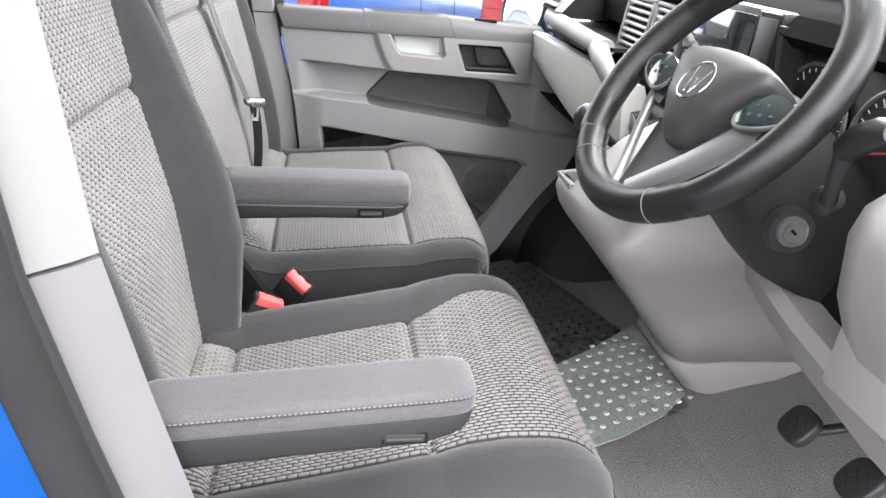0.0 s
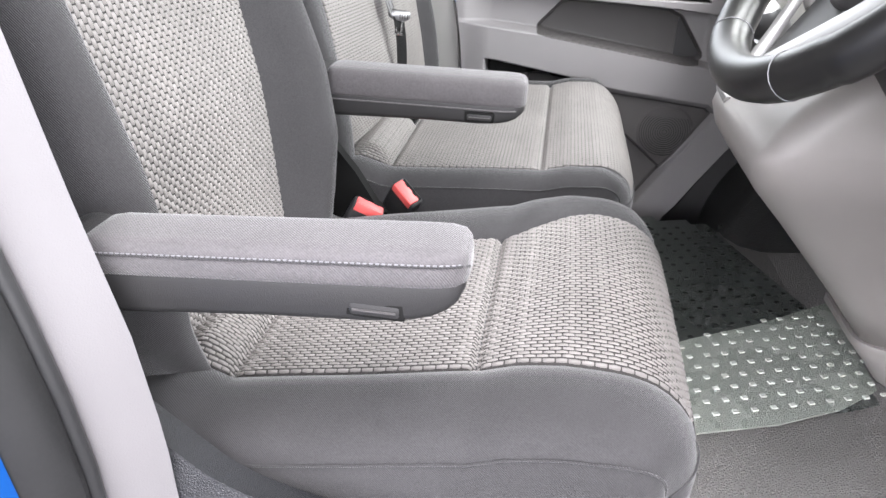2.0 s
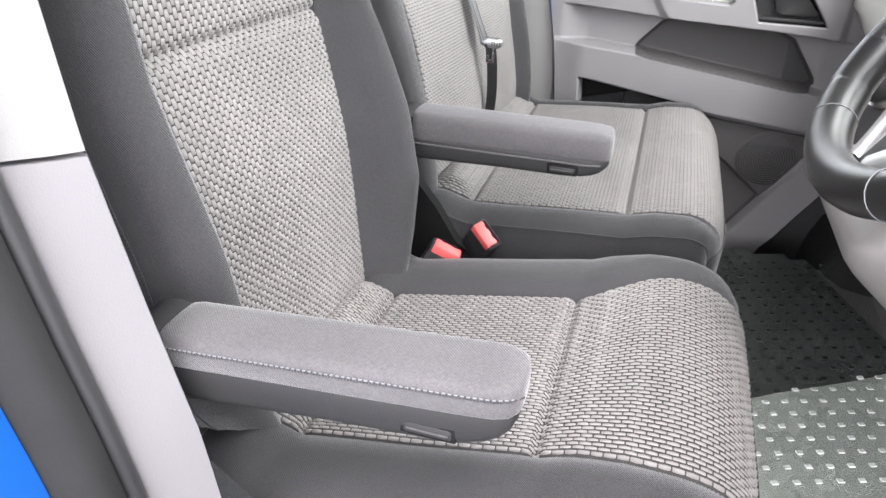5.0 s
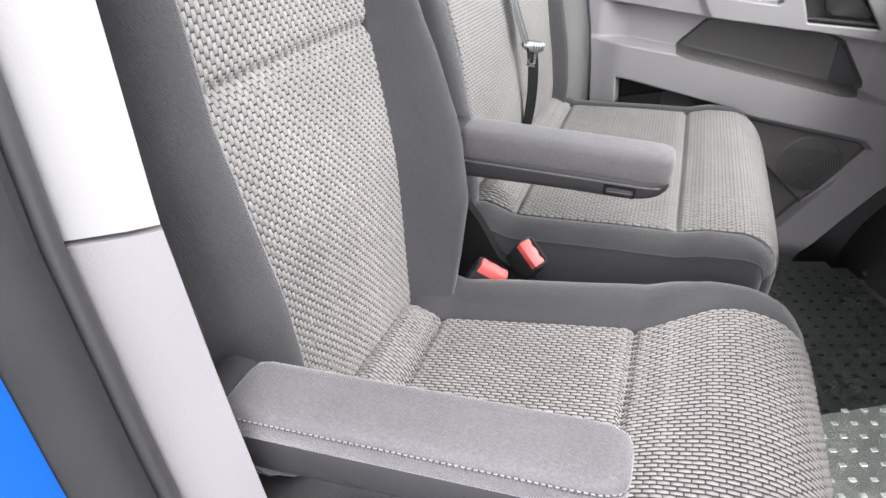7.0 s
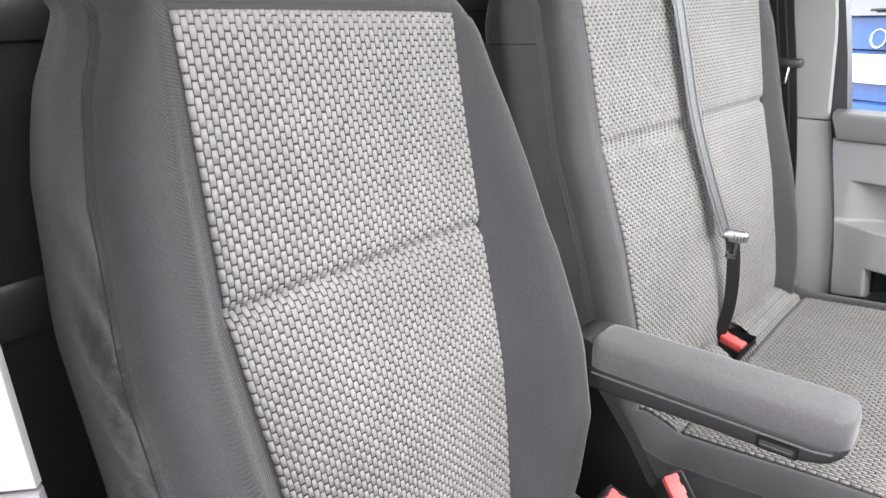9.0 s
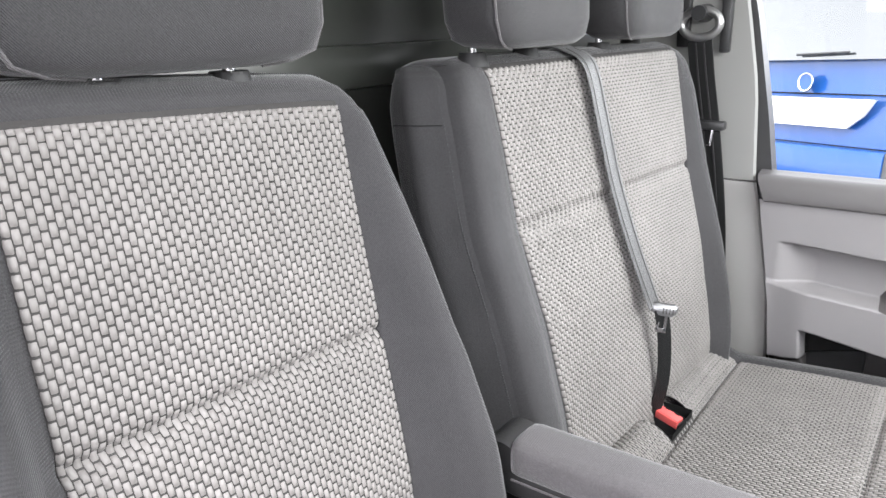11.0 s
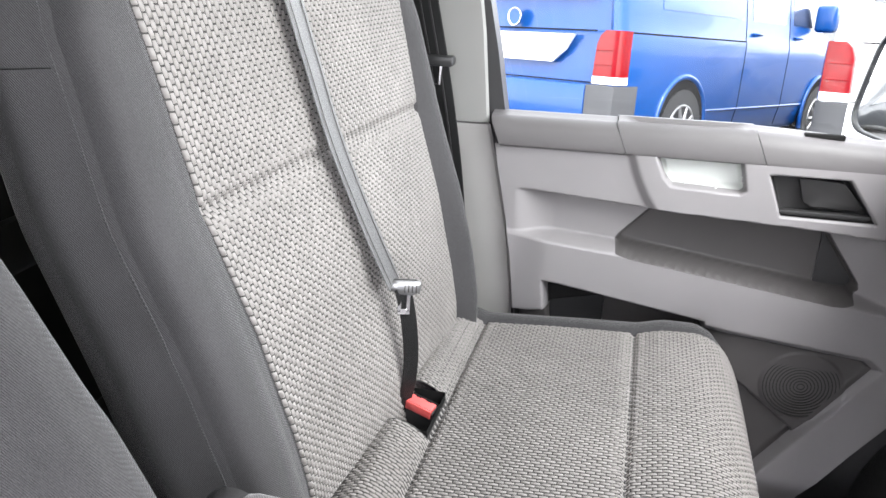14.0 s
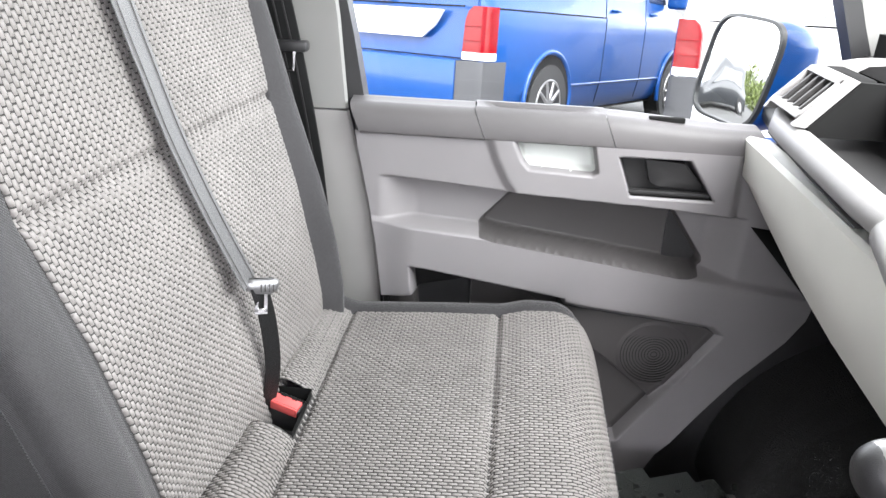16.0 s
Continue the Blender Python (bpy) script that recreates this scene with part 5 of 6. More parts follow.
for i in range(4):
    box(bm, (0.4835, 0.345 + 0.045 * i, 0.738), (0.49, 0.38 + 0.045 * i, 0.756), 0.002)
part("button_row", bm, DARK_GREY, dashboard, "row of dark buttons")
# instrument cluster and hood
bm = rings(bmesh.new(), [[Vector((0.47 + dx, y, z)) for dx, z in ((0, 0.875), (0.02, 0.90), (0.16, 0.915), (0.16, 0.865), (0.02, 0.86))] for y in (0.13, 0.115, -0.17, -0.20)])
part("cluster_hood", bm, DASH_TOP, dashboard, "dark instrument hood")
cluster = part("instrument_panel", box(bmesh.new(), (0.515, -0.17, 0.68), (0.56, 0.125, 0.87), 0.008), BLACK, dashboard, "black instrument cluster")
for y in (-0.078, 0.078):
    bm = tube(bmesh.new(), [(0.511, y + 0.072 * math.cos(a * math.pi / 20), 0.775 + 0.072 * math.sin(a * math.pi / 20)) for a in range(40)], 0.003, 8, closed=True)
    part("dial_ring", bm, SATIN, cluster, "silver dial ring")
    part("dial_face", cyl(bmesh.new(), (0.515, y, 0.775), (0.512, y, 0.775), 0.069, seg=40), DARK_GREY, cluster, "dark dial")
    bm = bmesh.new()
    for k in range(25):
        a = radians(225 - 270 * k / 24)
        r0 = 0.055 if k % 3 == 0 else 0.061
        tube(bm, [(0.5115, y - r0 * math.cos(a), 0.775 + r0 * math.sin(a)), (0.5115, y - 0.066 * math.cos(a), 0.775 + 0.066 * math.sin(a))], 0.0008, 4)
    tagged(part("dial_marks", bm, DIAL_WHITE, cluster, "white scale marks"), kind="stuff")
    part("needle", tube(bmesh.new(), [(0.510, y, 0.775), (0.510, y + 0.052, 0.758)], 0.0014, 6), RED, cluster, "red needle")
bm = rings(bmesh.new(), [[Vector((x, y, z)) for x, z in ((0.47, 0.885), (0.50, 0.70), (0.56, 0.70), (0.60, 0.885))] for y in (0.122, 0.134)])
part("cluster_cheek", bm, DARK_GREY, dashboard, "dark side of the instrument hood")
# knee panel right of the column
bm = rings(bmesh.new(), [[Vector((x + e, y, z)) for x, z in ((0.335, 0.80), (0.315, 0.785), (0.308, 0.76), (0.318, 0.70), (0.36, 0.62), (0.42, 0.54), (0.50, 0.54), (0.50, 0.81))] for y, e in ((-0.262, 0.03), (-0.277, 0.008), (-0.305, 0.0), (-0.50, 0.0))])
part("knee_panel", bm, CONSOLE, dashboard, "grey knee panel", smooth=50)
bm = box(bmesh.new(), (0.346, -0.40, 0.60), (0.36, -0.27, 0.69), 0.006, 2, pose(0.0, 0, 0.0))
part("knee_pocket", bm, CONSOLE, dashboard, "grey pocket lid")
bm = rings(bmesh.new(), [[Vector((x, y, z)) for x, z in ((a, b), (a + 0.012, b + 0.016), (a + 0.06, b + 0.01), (a + 0.06, b - 0.06), (a + 0.03, b - 0.055))] for y, a, b in ((0.18, 0.50, 0.575), (0.10, 0.48, 0.57), (0.0, 0.455, 0.565), (-0.1, 0.435, 0.56), (-0.25, 0.425, 0.545), (-0.44, 0.42, 0.535))])
part("knee_beam", bm, CONSOLE, dashboard, "grey lower knee beam", smooth=50)
# solid black block stands for the shade in the gap below the column
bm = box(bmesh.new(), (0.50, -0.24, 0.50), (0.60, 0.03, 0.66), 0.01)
part("knee_shade_block", bm, BLACK_SOFT, dashboard, "black block for the shade under the column")

# lower console
console = thing("centre_console", "grey plastic lower centre console with a flared foot", "console")
bm = bmesh.new()
loops = []


def console_loop(x, yl, yr, z, r, grow=0.0):
    """Rounded nose at the back, flanks running forward."""
    yl, yr, x = yl + grow, yr - grow, x - grow
    out = [Vector((1.0, yl, z + 0.02)), Vector((x + r * 2.2, yl, z + 0.006))]
    for k in range(6):
        a = radians(90 * k / 5)
        out.append(Vector((x + r - r * math.sin(a), yl - r + r * math.cos(a), z)))
    for k in range(6):
        a = radians(90 * k / 5)
        out.append(Vector((x + r * 1.6 - r * 1.6 * math.cos(a), yr + r * 1.2 - r * 1.2 * math.sin(a), z)))
    return out + [Vector((x + r * 3.5, yr - 0.004, z + 0.006)), Vector((1.0, yr - 0.03, z + 0.02))]


for x, yl, yr, z, r in ((0.40, 0.300, 0.055, 0.71, 0.03), (0.345, 0.300, 0.055, 0.68, 0.03), (0.306, 0.302, 0.055, 0.64, 0.03), (0.286, 0.304, 0.055, 0.612, 0.028), (0.279, 0.306, 0.057, 0.595, 0.025), (0.274, 0.364, 0.06, 0.590, 0.02), (0.270, 0.368, 0.065, 0.575, 0.028), (0.279, 0.371, 0.082, 0.548, 0.034), (0.300, 0.380, 0.108, 0.52, 0.035), (0.36, 0.415, 0.17, 0.455, 0.035), (0.44, 0.465, 0.25, 0.365, 0.035), (0.53, 0.522, 0.325, 0.265, 0.035), (0.60, 0.566, 0.372, 0.182, 0.032)):
    loops.append(console_loop(x, yl, yr, z, r))
rings(bm, loops)
part("console_body", bm, CONSOLE, console, "grey console body", smooth=75)
loops = [console_loop(0.60, 0.566, 0.372, 0.186, 0.032)] + [console_loop(x, yl, yr, z, 0.036) for x, yl, yr, z in ((0.590, 0.572, 0.366, 0.183), (0.590, 0.574, 0.364, 0.172), (0.632, 0.594, 0.380, 0.125), (0.664, 0.61, 0.392, 0.086))]
part("console_foot", rings(bmesh.new(), loops), CONSOLE, console, "lighter flared foot", smooth=50)
bm = rings(bmesh.new(), [[Vector(p) for p in ((0.288, 0.352, 0.5965), (0.288, 0.290, 0.5965), (0.42, 0.290, 0.612), (0.42, 0.352, 0.612))], [Vector(p) for p in ((0.288, 0.352, 0.585), (0.288, 0.290, 0.585), (0.42, 0.290, 0.60), (0.42, 0.352, 0.60))]])
part("console_tray", bm, BLACK, console, "black tray top")
bm = tube(bmesh.new(), [(0.42, 0.357, 0.612), (0.278, 0.357, 0.592), (0.278, 0.285, 0.592)], 0.006, 8)
part("tray_rim", bm, GREY_LIGHT, console, "pale tray rim")

gear = thing("gear_lever", "black gear lever with a silver topped knob in the dashboard", "gear lever")
part("lever", tube(bmesh.new(), [(0.43, 0.43, 0.60), (0.375, 0.40, 0.645), (0.33, 0.375, 0.676)], 0.008, 12), BLACK, gear)
bm = bmesh.new()
bmesh.ops.create_uvsphere(bm, u_segments=28, v_segments=16, radius=0.025, matrix=Matrix.LocRotScale((0.32, 0.368, 0.686), Euler((0, radians(-50), 0)), (1, 1, 1.2)))
kn = part("knob", bm, BLACK, gear, "black knob", smooth=80)
bm = bmesh.new()
bmesh.ops.create_uvsphere(bm, u_segments=28, v_segments=20, radius=0.0256)
bmesh.ops.delete(bm, geom=[v for v in bm.verts if v.co.z < 0.009], context="VERTS")
bmesh.ops.transform(bm, verts=bm.verts, matrix=Matrix.LocRotScale((0.32, 0.368, 0.686), Euler((0, radians(-20), 0)), (1, 1, 1.15)))
part("knob_cap", bm, SATIN, kn, "silver knob cap", smooth=80)
bm = cyl(bmesh.new(), (0.3415, 0.372, 0.669), (0.3325, 0.370, 0.676), 0.0235, 0.026, 28)
part("knob_ring", bm, SATIN, kn, "silver knob ring")
bm = bmesh.new()
for i in range(6):
    f = i / 5
    cyl(bm, (0.45 - 0.055 * f, 0.435 - 0.02 * f, 0.59 + 0.035 * f), (0.45 - 0.055 * f - 0.008, 0.435 - 0.02 * f, 0.596 + 0.035 * f), 0.042 - 0.025 * f, 0.038 - 0.024 * f, 24)
part("gaiter", bm, BLACK, gear, "black rubber gaiter")

# steering wheel
WM = pose(0.313, 0.003, 0.823, 0, 0, 3.5) @ Matrix(((0, 0.609, -0.793, 0), (-1, 0, 0, 0), (0, 0.793, 0.609, 0), (0, 0, 0, 1)))
wheel = thing("steering_wheel", "black leather steering wheel with silver spokes and grey hub", "steering wheel", m=WM)


def rim_point(a, r=0.174):
    """Angle 0 is at the driver's right; the bottom of the rim is flattened."""
    x, y = r * math.cos(a), r * math.sin(a)
    return Vector((x, y * (0.965 if y < -0.12 else 1.0), 0.0))


def rim_arc(a0, a1, material, nm, rr, n=24):
    bm = bmesh.new()
    loops = []
    for i in range(n + 1):
        a = radians(a0 + (a1 - a0) * i / n)
        c, out = rim_point(a), Vector((math.cos(a), math.sin(a), 0))
        loops.append([c + out * (rr[0] * math.cos(k * math.pi / 8)) + Vector((0, 0, rr[1] * math.sin(k * math.pi / 8))) for k in range(16)])
    rings(bm, loops)
    return part(nm, bm, material, wheel, "", smooth=60)


rim_arc(-59, 62, LEATHER, "rim_leather", (0.0195, 0.0205), 40)
rim_arc(62.6, 117.4, LEATHER, "rim_leather", (0.0193, 0.0203))
rim_arc(118, 150, LEATHER, "rim_leather", (0.0195, 0.0205))
rim_arc(150, 205, PERF, "rim_leather", (0.0196, 0.0206), 30)
rim_arc(205, 238.6, LEATHER, "rim_leather", (0.0195, 0.0205))
rim_arc(239.4, 300.6, LEATHER, "rim_leather", (0.0198, 0.0208), 30)
for a in (62.3, 117.7, 239.0, 300.8):
    bm = bmesh.new()
    q = radians(a)
    c, out = rim_point(q), Vector((math.cos(q), math.sin(q), 0))
    tube(bm, [c + out * (0.0199 * math.cos(k * math.pi / 10)) + Vector((0, 0, 0.0209 * math.sin(k * math.pi / 10))) for k in range(20)], 0.0005, 6, closed=True)
    part("rim_seam", bm, STITCH, wheel, "pale rim seam")
# hub pad
bm = bmesh.new()
half_ = [(0.012, -0.0745), (0.023, -0.069), (0.031, -0.058), (0.044, -0.040), (0.060, -0.017), (0.077, 0.007), (0.0885, 0.024), (0.0895, 0.032), (0.084, 0.041), (0.05, 0.049)]
shape = [(0, -0.075)] + half_ + [(0, 0.052)] + [(-x, y) for x, y in half_[::-1]]
sh = [(p.x, p.y) for p in spline([Vector((*p, 0)) for p in shape + shape[:1]], 3)][:-1]
facet = lambda y: 0.32 * max(0.0, -0.024 - y)
rings(bm, [[Vector((x * k, y * k, z - facet(y * k) * (z > -0.02))) for x, y in sh] for k, z in ((0.97, -0.05), (1.0, -0.035), (1.0, -0.010), (0.985, -0.001), (0.95, 0.005), (0.90, 0.009), (0.8, 0.0125), (0.7, 0.0145), (0.6, 0.016), (0.5, 0.017), (0.4, 0.0175), (0.2, 0.018))])
hub = part("hub_pad", bm, SMOOTH_GREY, wheel, "grey airbag pad", smooth=28)
bm = tube(bmesh.new(), [(0.0255 * math.cos(k * math.pi / 18), -0.003 + 0.0255 * math.sin(k * math.pi / 18), 0.0172) for k in range(36)], 0.0013, 8, closed=True)
part("badge_ring", bm, CHROME, hub, "chrome badge ring")
bm = bmesh.new()
for x0_, x1_ in ((-0.014, -0.005), (0.014, 0.005), (0.0, -0.005), (0.0, 0.005)):
    tube(bm, [(x0_, 0.013 if abs(x0_) > 0.01 else -0.001, 0.0178), (x1_, -0.021, 0.0178)], 0.0012, 6)
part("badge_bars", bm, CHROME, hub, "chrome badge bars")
# spokes
for sgn, nm in ((-1, "left"), (1, "right")):
    bm = bmesh.new()
    rings(bm, [[Vector((sgn * x, y0_, z - 0.008)), Vector((sgn * x, y0_, z)), Vector((sgn * x, (y0_ + y1_) / 2, z + 0.004)), Vector((sgn * x, y1_, z)), Vector((sgn * x, y1_, z - 0.008))] for x, y0_, y1_, z in ((0.07, -0.040, 0.016, -0.010), (0.11, -0.030, 0.016, -0.010), (0.14, -0.022, 0.014, -0.010), (0.166, -0.016, 0.010, -0.008))])
    sp = part("spoke", bm, BLACK, wheel, "black side spoke")
    edge_ = [(p.x, p.y) for p in spline([Vector((*p, 0)) for p in ((0.079, 0.012), (0.076, -0.010), (0.090, -0.026), (0.118, -0.021), (0.142, -0.009), (0.151, 0.005), (0.145, 0.016), (0.112, 0.023), (0.079, 0.012))], 4)][:-1]
    ec = (0.113, -0.002)
    bm = rings(bmesh.new(), [[Vector((sgn * (ec[0] + (x - ec[0]) * k), ec[1] + (y - ec[1]) * k, z)) for x, y in edge_] for k, z in ((1.0, -0.014), (1.0, -0.003), (0.95, 0.0), (0.5, 0.002), (0.1, 0.0022))])
    part("key_pad", bm, SCREEN, sp, "glossy black key pad", smooth=50)
    bm = tube(bmesh.new(), [(sgn * x, y, -0.002) for x, y in edge_[4:26]], [0.0012] + [0.0030] * 20 + [0.0012], 8)
    part("key_bezel", bm, SATIN, sp, "silver edge of the key pad")
    for k in range(5):
        cx, cy = 0.099 + 0.015 * (k % 3), -0.010 + 0.013 * (k // 3) + 0.003 * (k % 3)
        part("key", box(bmesh.new(), (sgn * (cx - 0.0032), cy - 0.0022, 0.0), (sgn * (cx + 0.0032), cy + 0.0022, 0.0028), 0.0008), SMOOTH_GREY, sp, "small raised key")
for sgn in (-1, 1):
    bm = bmesh.new()
    rings(bm, [[Vector((sgn * (x - w * 0.8), y + w * 0.6, z - 0.008)), Vector((sgn * (x - w * 0.75), y + w * 0.55, z)), Vector((sgn * x, y, z + 0.003)), Vector((sgn * (x + w * 0.75), y - w * 0.55, z)), Vector((sgn * (x + w * 0.8), y - w * 0.6, z - 0.008))] for x, y, z, w in ((0.016, -0.150, -0.004, 0.016 * (1 if sgn > 0 else 0.35)), (0.036, -0.122, -0.006, 0.016 * (1 if sgn > 0 else 0.3)), (0.066, -0.084, -0.008, 0.018 * (1 if sgn > 0 else 0.3)), (0.096, -0.040, -0.008, 0.020 * (1 if sgn > 0 else 0.3)), (0.112, -0.004, -0.008, 0.018 * (1 if sgn > 0 else 0.35)))])
    part("lower_spoke", bm, SATIN, wheel, "satin silver lower spoke", smooth=60)
bm = bmesh.new()
rings(bm, [[Vector((-w, y, z)), Vector((-w * 0.95, y, z + 0.006)), Vector((w * 0.95, y, z + 0.006)), Vector((w, y, z))] for y, w, z in ((-0.05, 0.07, -0.03), (-0.09, 0.05, -0.026), (-0.13, 0.026, -0.02), (-0.158, 0.018, -0.012))])
part("lower_spoke_web", bm, BLACK, wheel, "black web between the lower spokes")

# steering column
column = thing("steering_column", "dark grey steering column shroud with ignition lock and stalks", "steering column", m=WM)
bm = bmesh.new()
loops = []
for z, hw_, up_, dn in ((-0.03, 0.045, 0.03, 0.05), (-0.045, 0.085, 0.05, 0.07), (-0.07, 0.096, 0.058, 0.075), (-0.14, 0.100, 0.06, 0.09), (-0.22, 0.10, 0.06, 0.105), (-0.30, 0.095, 0.06, 0.11)):
    lp = []
    for k in range(24):
        a = 2 * math.pi * k / 24
        ca, sa = math.cos(a), math.sin(a)
        e = 0.6
        lp.append(Vector((hw_ * math.copysign(abs(ca) ** e, ca), (up_ if sa > 0 else dn) * math.copysign(abs(sa) ** e, sa), z)))
    loops.append(lp)
rings(bm, loops)
part("shroud", bm, DARK_GREY, column, "dark grey shroud", smooth=60)
WI = WM.inverted()
ig = WI @ Vector((0.397, -0.101, 0.687))
ax = Vector((1, -0.05, 0.25)).normalized()
for nm, r0, r1, d0, d1, mt in (("lock_collar", 0.028, 0.026, -0.008, 0.006, BLACK), ("lock_ring", 0.019, 0.0175, 0.004, 0.010, SILL), ("lock_barrel", 0.0125, 0.0118, 0.008, 0.013, SATIN)):
    part(nm, cyl(bmesh.new(), ig + ax * d0, ig + ax * d1, r0, r1, 32), mt, column, "ignition lock")
part("key_slot", box(bmesh.new(), (-0.0008, -0.0016, -0.006), (0.0008, 0.0016, 0.006), 0, 1, Matrix.Translation(ig + ax * 0.0128)), BLACK_SOFT, column, "dark key slot")
stalk = part("stalk", tube(bmesh.new(), [WI @ Vector(p) for p in ((0.40, -0.13, 0.735), (0.375, -0.172, 0.752), (0.365, -0.182, 0.785), (0.36, -0.190, 0.808))], [0.010, 0.0085, 0.0075, 0.009], 14), BLACK, column, "black stalk")
part("stalk_grip", tube(bmesh.new(), [WI @ Vector(p) for p in ((0.362, -0.184, 0.802), (0.359, -0.193, 0.812), (0.355, -0.212, 0.826), (0.35, -0.236, 0.838), (0.348, -0.252, 0.842))], [0.008, 0.014, 0.015, 0.014, 0.009], 16), BLACK, stalk, "ribbed black grip")
bm = bmesh.new()
bmesh.ops.create_uvsphere(bm, u_segments=20, v_segments=12, radius=0.017, matrix=Matrix.Translation(WI @ Vector((0.385, -0.158, 0.745))))
part("stalk_ball", bm, BLACK, column, "black round boss", smooth=80)
part("column_button", box(bmesh.new(), (-0.10, -0.03, -0.13), (-0.094, -0.01, -0.09), 0.004), SATIN, column, "silver slider")
s1 = Vector((-0.085, 0.0, -0.075))
part("stalk", tube(bmesh.new(), [s1, s1 + Vector((-0.06, 0.005, 0.006)), s1 + Vector((-0.13, 0.02, 0.016))], [0.008, 0.010, 0.014], 14), BLACK, column, "black stalk")


# ---- pedals and mat ----
def pedal(x, y, z, wide, tall, label):
    """Hanging pedal: ribbed rubber pad on a bent arm."""
    m = pose(x, y, z, 0, 38, 0)
    p = thing("pedal", label, "pedal", "pedals", m)
    rim = []
    for k in range(32):
        a = 2 * math.pi * k / 32
        rim.append((wide / 2 * math.copysign(abs(math.cos(a)) ** 0.7, math.cos(a)), tall / 2 * math.copysign(abs(math.sin(a)) ** 0.7, math.sin(a))))
    bm = rings(bmesh.new(), [[Vector((x, q * k, r * k)) for q, r in rim] for x, k in ((0.009, 0.9), (0.007, 1.0), (-0.004, 1.0), (-0.008, 0.95), (-0.0095, 0.85), (-0.0105, 0.4), (-0.0105, 0.1))])
    pad = part("pad", bm, BLACK, p, "black rounded rubber pad", smooth=50)
    for way in (-1, 1):
        for i in range(-2, 3):
            off = i * 0.0155
            run = 0.46 * math.sqrt(max(0.0, (0.5 * (wide + tall)) ** 2 - (2.2 * off) ** 2))
            ends = [Vector((-0.0105, (e * run - way * off) * 0.7071, (way * e * run + off) * 0.7071)) for e in (-1, -0.5, 0, 0.5, 1)]
            for q in ends:
                q.x += 0.0045 * (q.y ** 2 + q.z ** 2) / (wide / 2) ** 2
            part("pad_rib", tube(bmesh.new(), ends, 0.0019, 6), DARK_GREY, pad)
    part("arm", tube(bmesh.new(), spline([(0.0, 0, 0.0), (0.03, -0.01, 0.02), (0.07, -0.02, 0.09), (0.06, -0.02, 0.20), (0.02, -0.02, 0.32)]), 0.009, 10), BLACK, p, "black pedal arm")
    return p


pedal(0.65, 0.058, 0.272, 0.062, 0.066, "black rubber brake pedal with a cross ribbed pad")
pedal(0.65, -0.085, 0.285, 0.062, 0.070, "black rubber clutch pedal with a cross ribbed pad")

mat_ob = thing("floor_mat", "black studded rubber floor mat with a painted patch of light", "floor mat")


def mat_point(u, v):
    """u along the stud rows, v across them, from the corner by the driver."""
    x, y = 0.235 + 0.94 * u - 0.345 * v, 0.20 + 0.36 * u + 0.933 * v
    return x, y


us = [0.02 * i - 0.12 for i in range(33)]
vs_ = [0.01 * i for i in range(30)] + [0.30 + 0.03 * i for i in range(18)]
bm = bmesh.new()
gv = [[bm.verts.new((*mat_point(u, v), FLOOR)) for v in vs_] for u in us]
for a, b in zip(gv, gv[1:]):
    for k in range(len(vs_) - 1):
        if a[k].co.y < 1.04 and 0.10 < a[k].co.x < 0.74 and not (a[k].co.x > 0.69 and a[k].co.y < 0.6):
            bm.faces.new((a[k], b[k], b[k + 1], a[k + 1]))
bmesh.ops.delete(bm, geom=[v for v in bm.verts if not v.link_faces], context="VERTS")
rim_ = [e for e in bm.edges if len(e.link_faces) == 1]
low = bmesh.ops.extrude_edge_only(bm, edges=rim_)
for v in [g for g in low["geom"] if isinstance(g, bmesh.types.BMVert)]:
    v.co.z = FLOOR - 0.008
part("mat_sheet", bm, MAT, mat_ob)


def stud_field(name, spots, height, parent, material):
    """Low square rubber studs following the surface."""
    verts, faces = [], []
    for x, y in spots:
        b0 = len(verts)
        for dz, k in ((-0.002, 1.0), (0.0022, 0.86)):
            for du, dv in ((-1, -1), (1, -1), (1, 1), (-1, 1)):
                px, py = x + k * (0.0056 * 0.94 * du - 0.0042 * 0.345 * dv), y + k * (0.0056 * 0.36 * du + 0.0042 * 0.933 * dv)
                verts.append((px, py, height(px, py) + dz))
        faces += [(b0 + 4, b0 + 5, b0 + 6, b0 + 7)] + [(b0 + i, b0 + (i + 1) % 4, b0 + 4 + (i + 1) % 4, b0 + 4 + i) for i in range(4)]
    me = bpy.data.meshes.new(name)
    me.from_pydata(verts, [], faces)
    me.materials.append(material)
    ob = new(name, me)
    ob.parent = parent
    tagged(ob, "small square rubber studs", kind="stuff")


spots = [mat_point(0.0355 * i - 0.10, 0.022 + 0.031 * k) for i in range(18) for k in range(26)]
# outline of the patch of light that is painted on the mat
LIT_PATCH = [(0.20, 0.155), (0.335, 0.222), (0.465, 0.27), (0.585, 0.335), (0.66, 0.40), (0.70, 0.56), (0.70, 0.725), (0.51, 0.585), (0.355, 0.492), (0.20, 0.385)]


def in_lit_patch(x, y):
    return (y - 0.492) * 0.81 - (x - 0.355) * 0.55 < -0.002


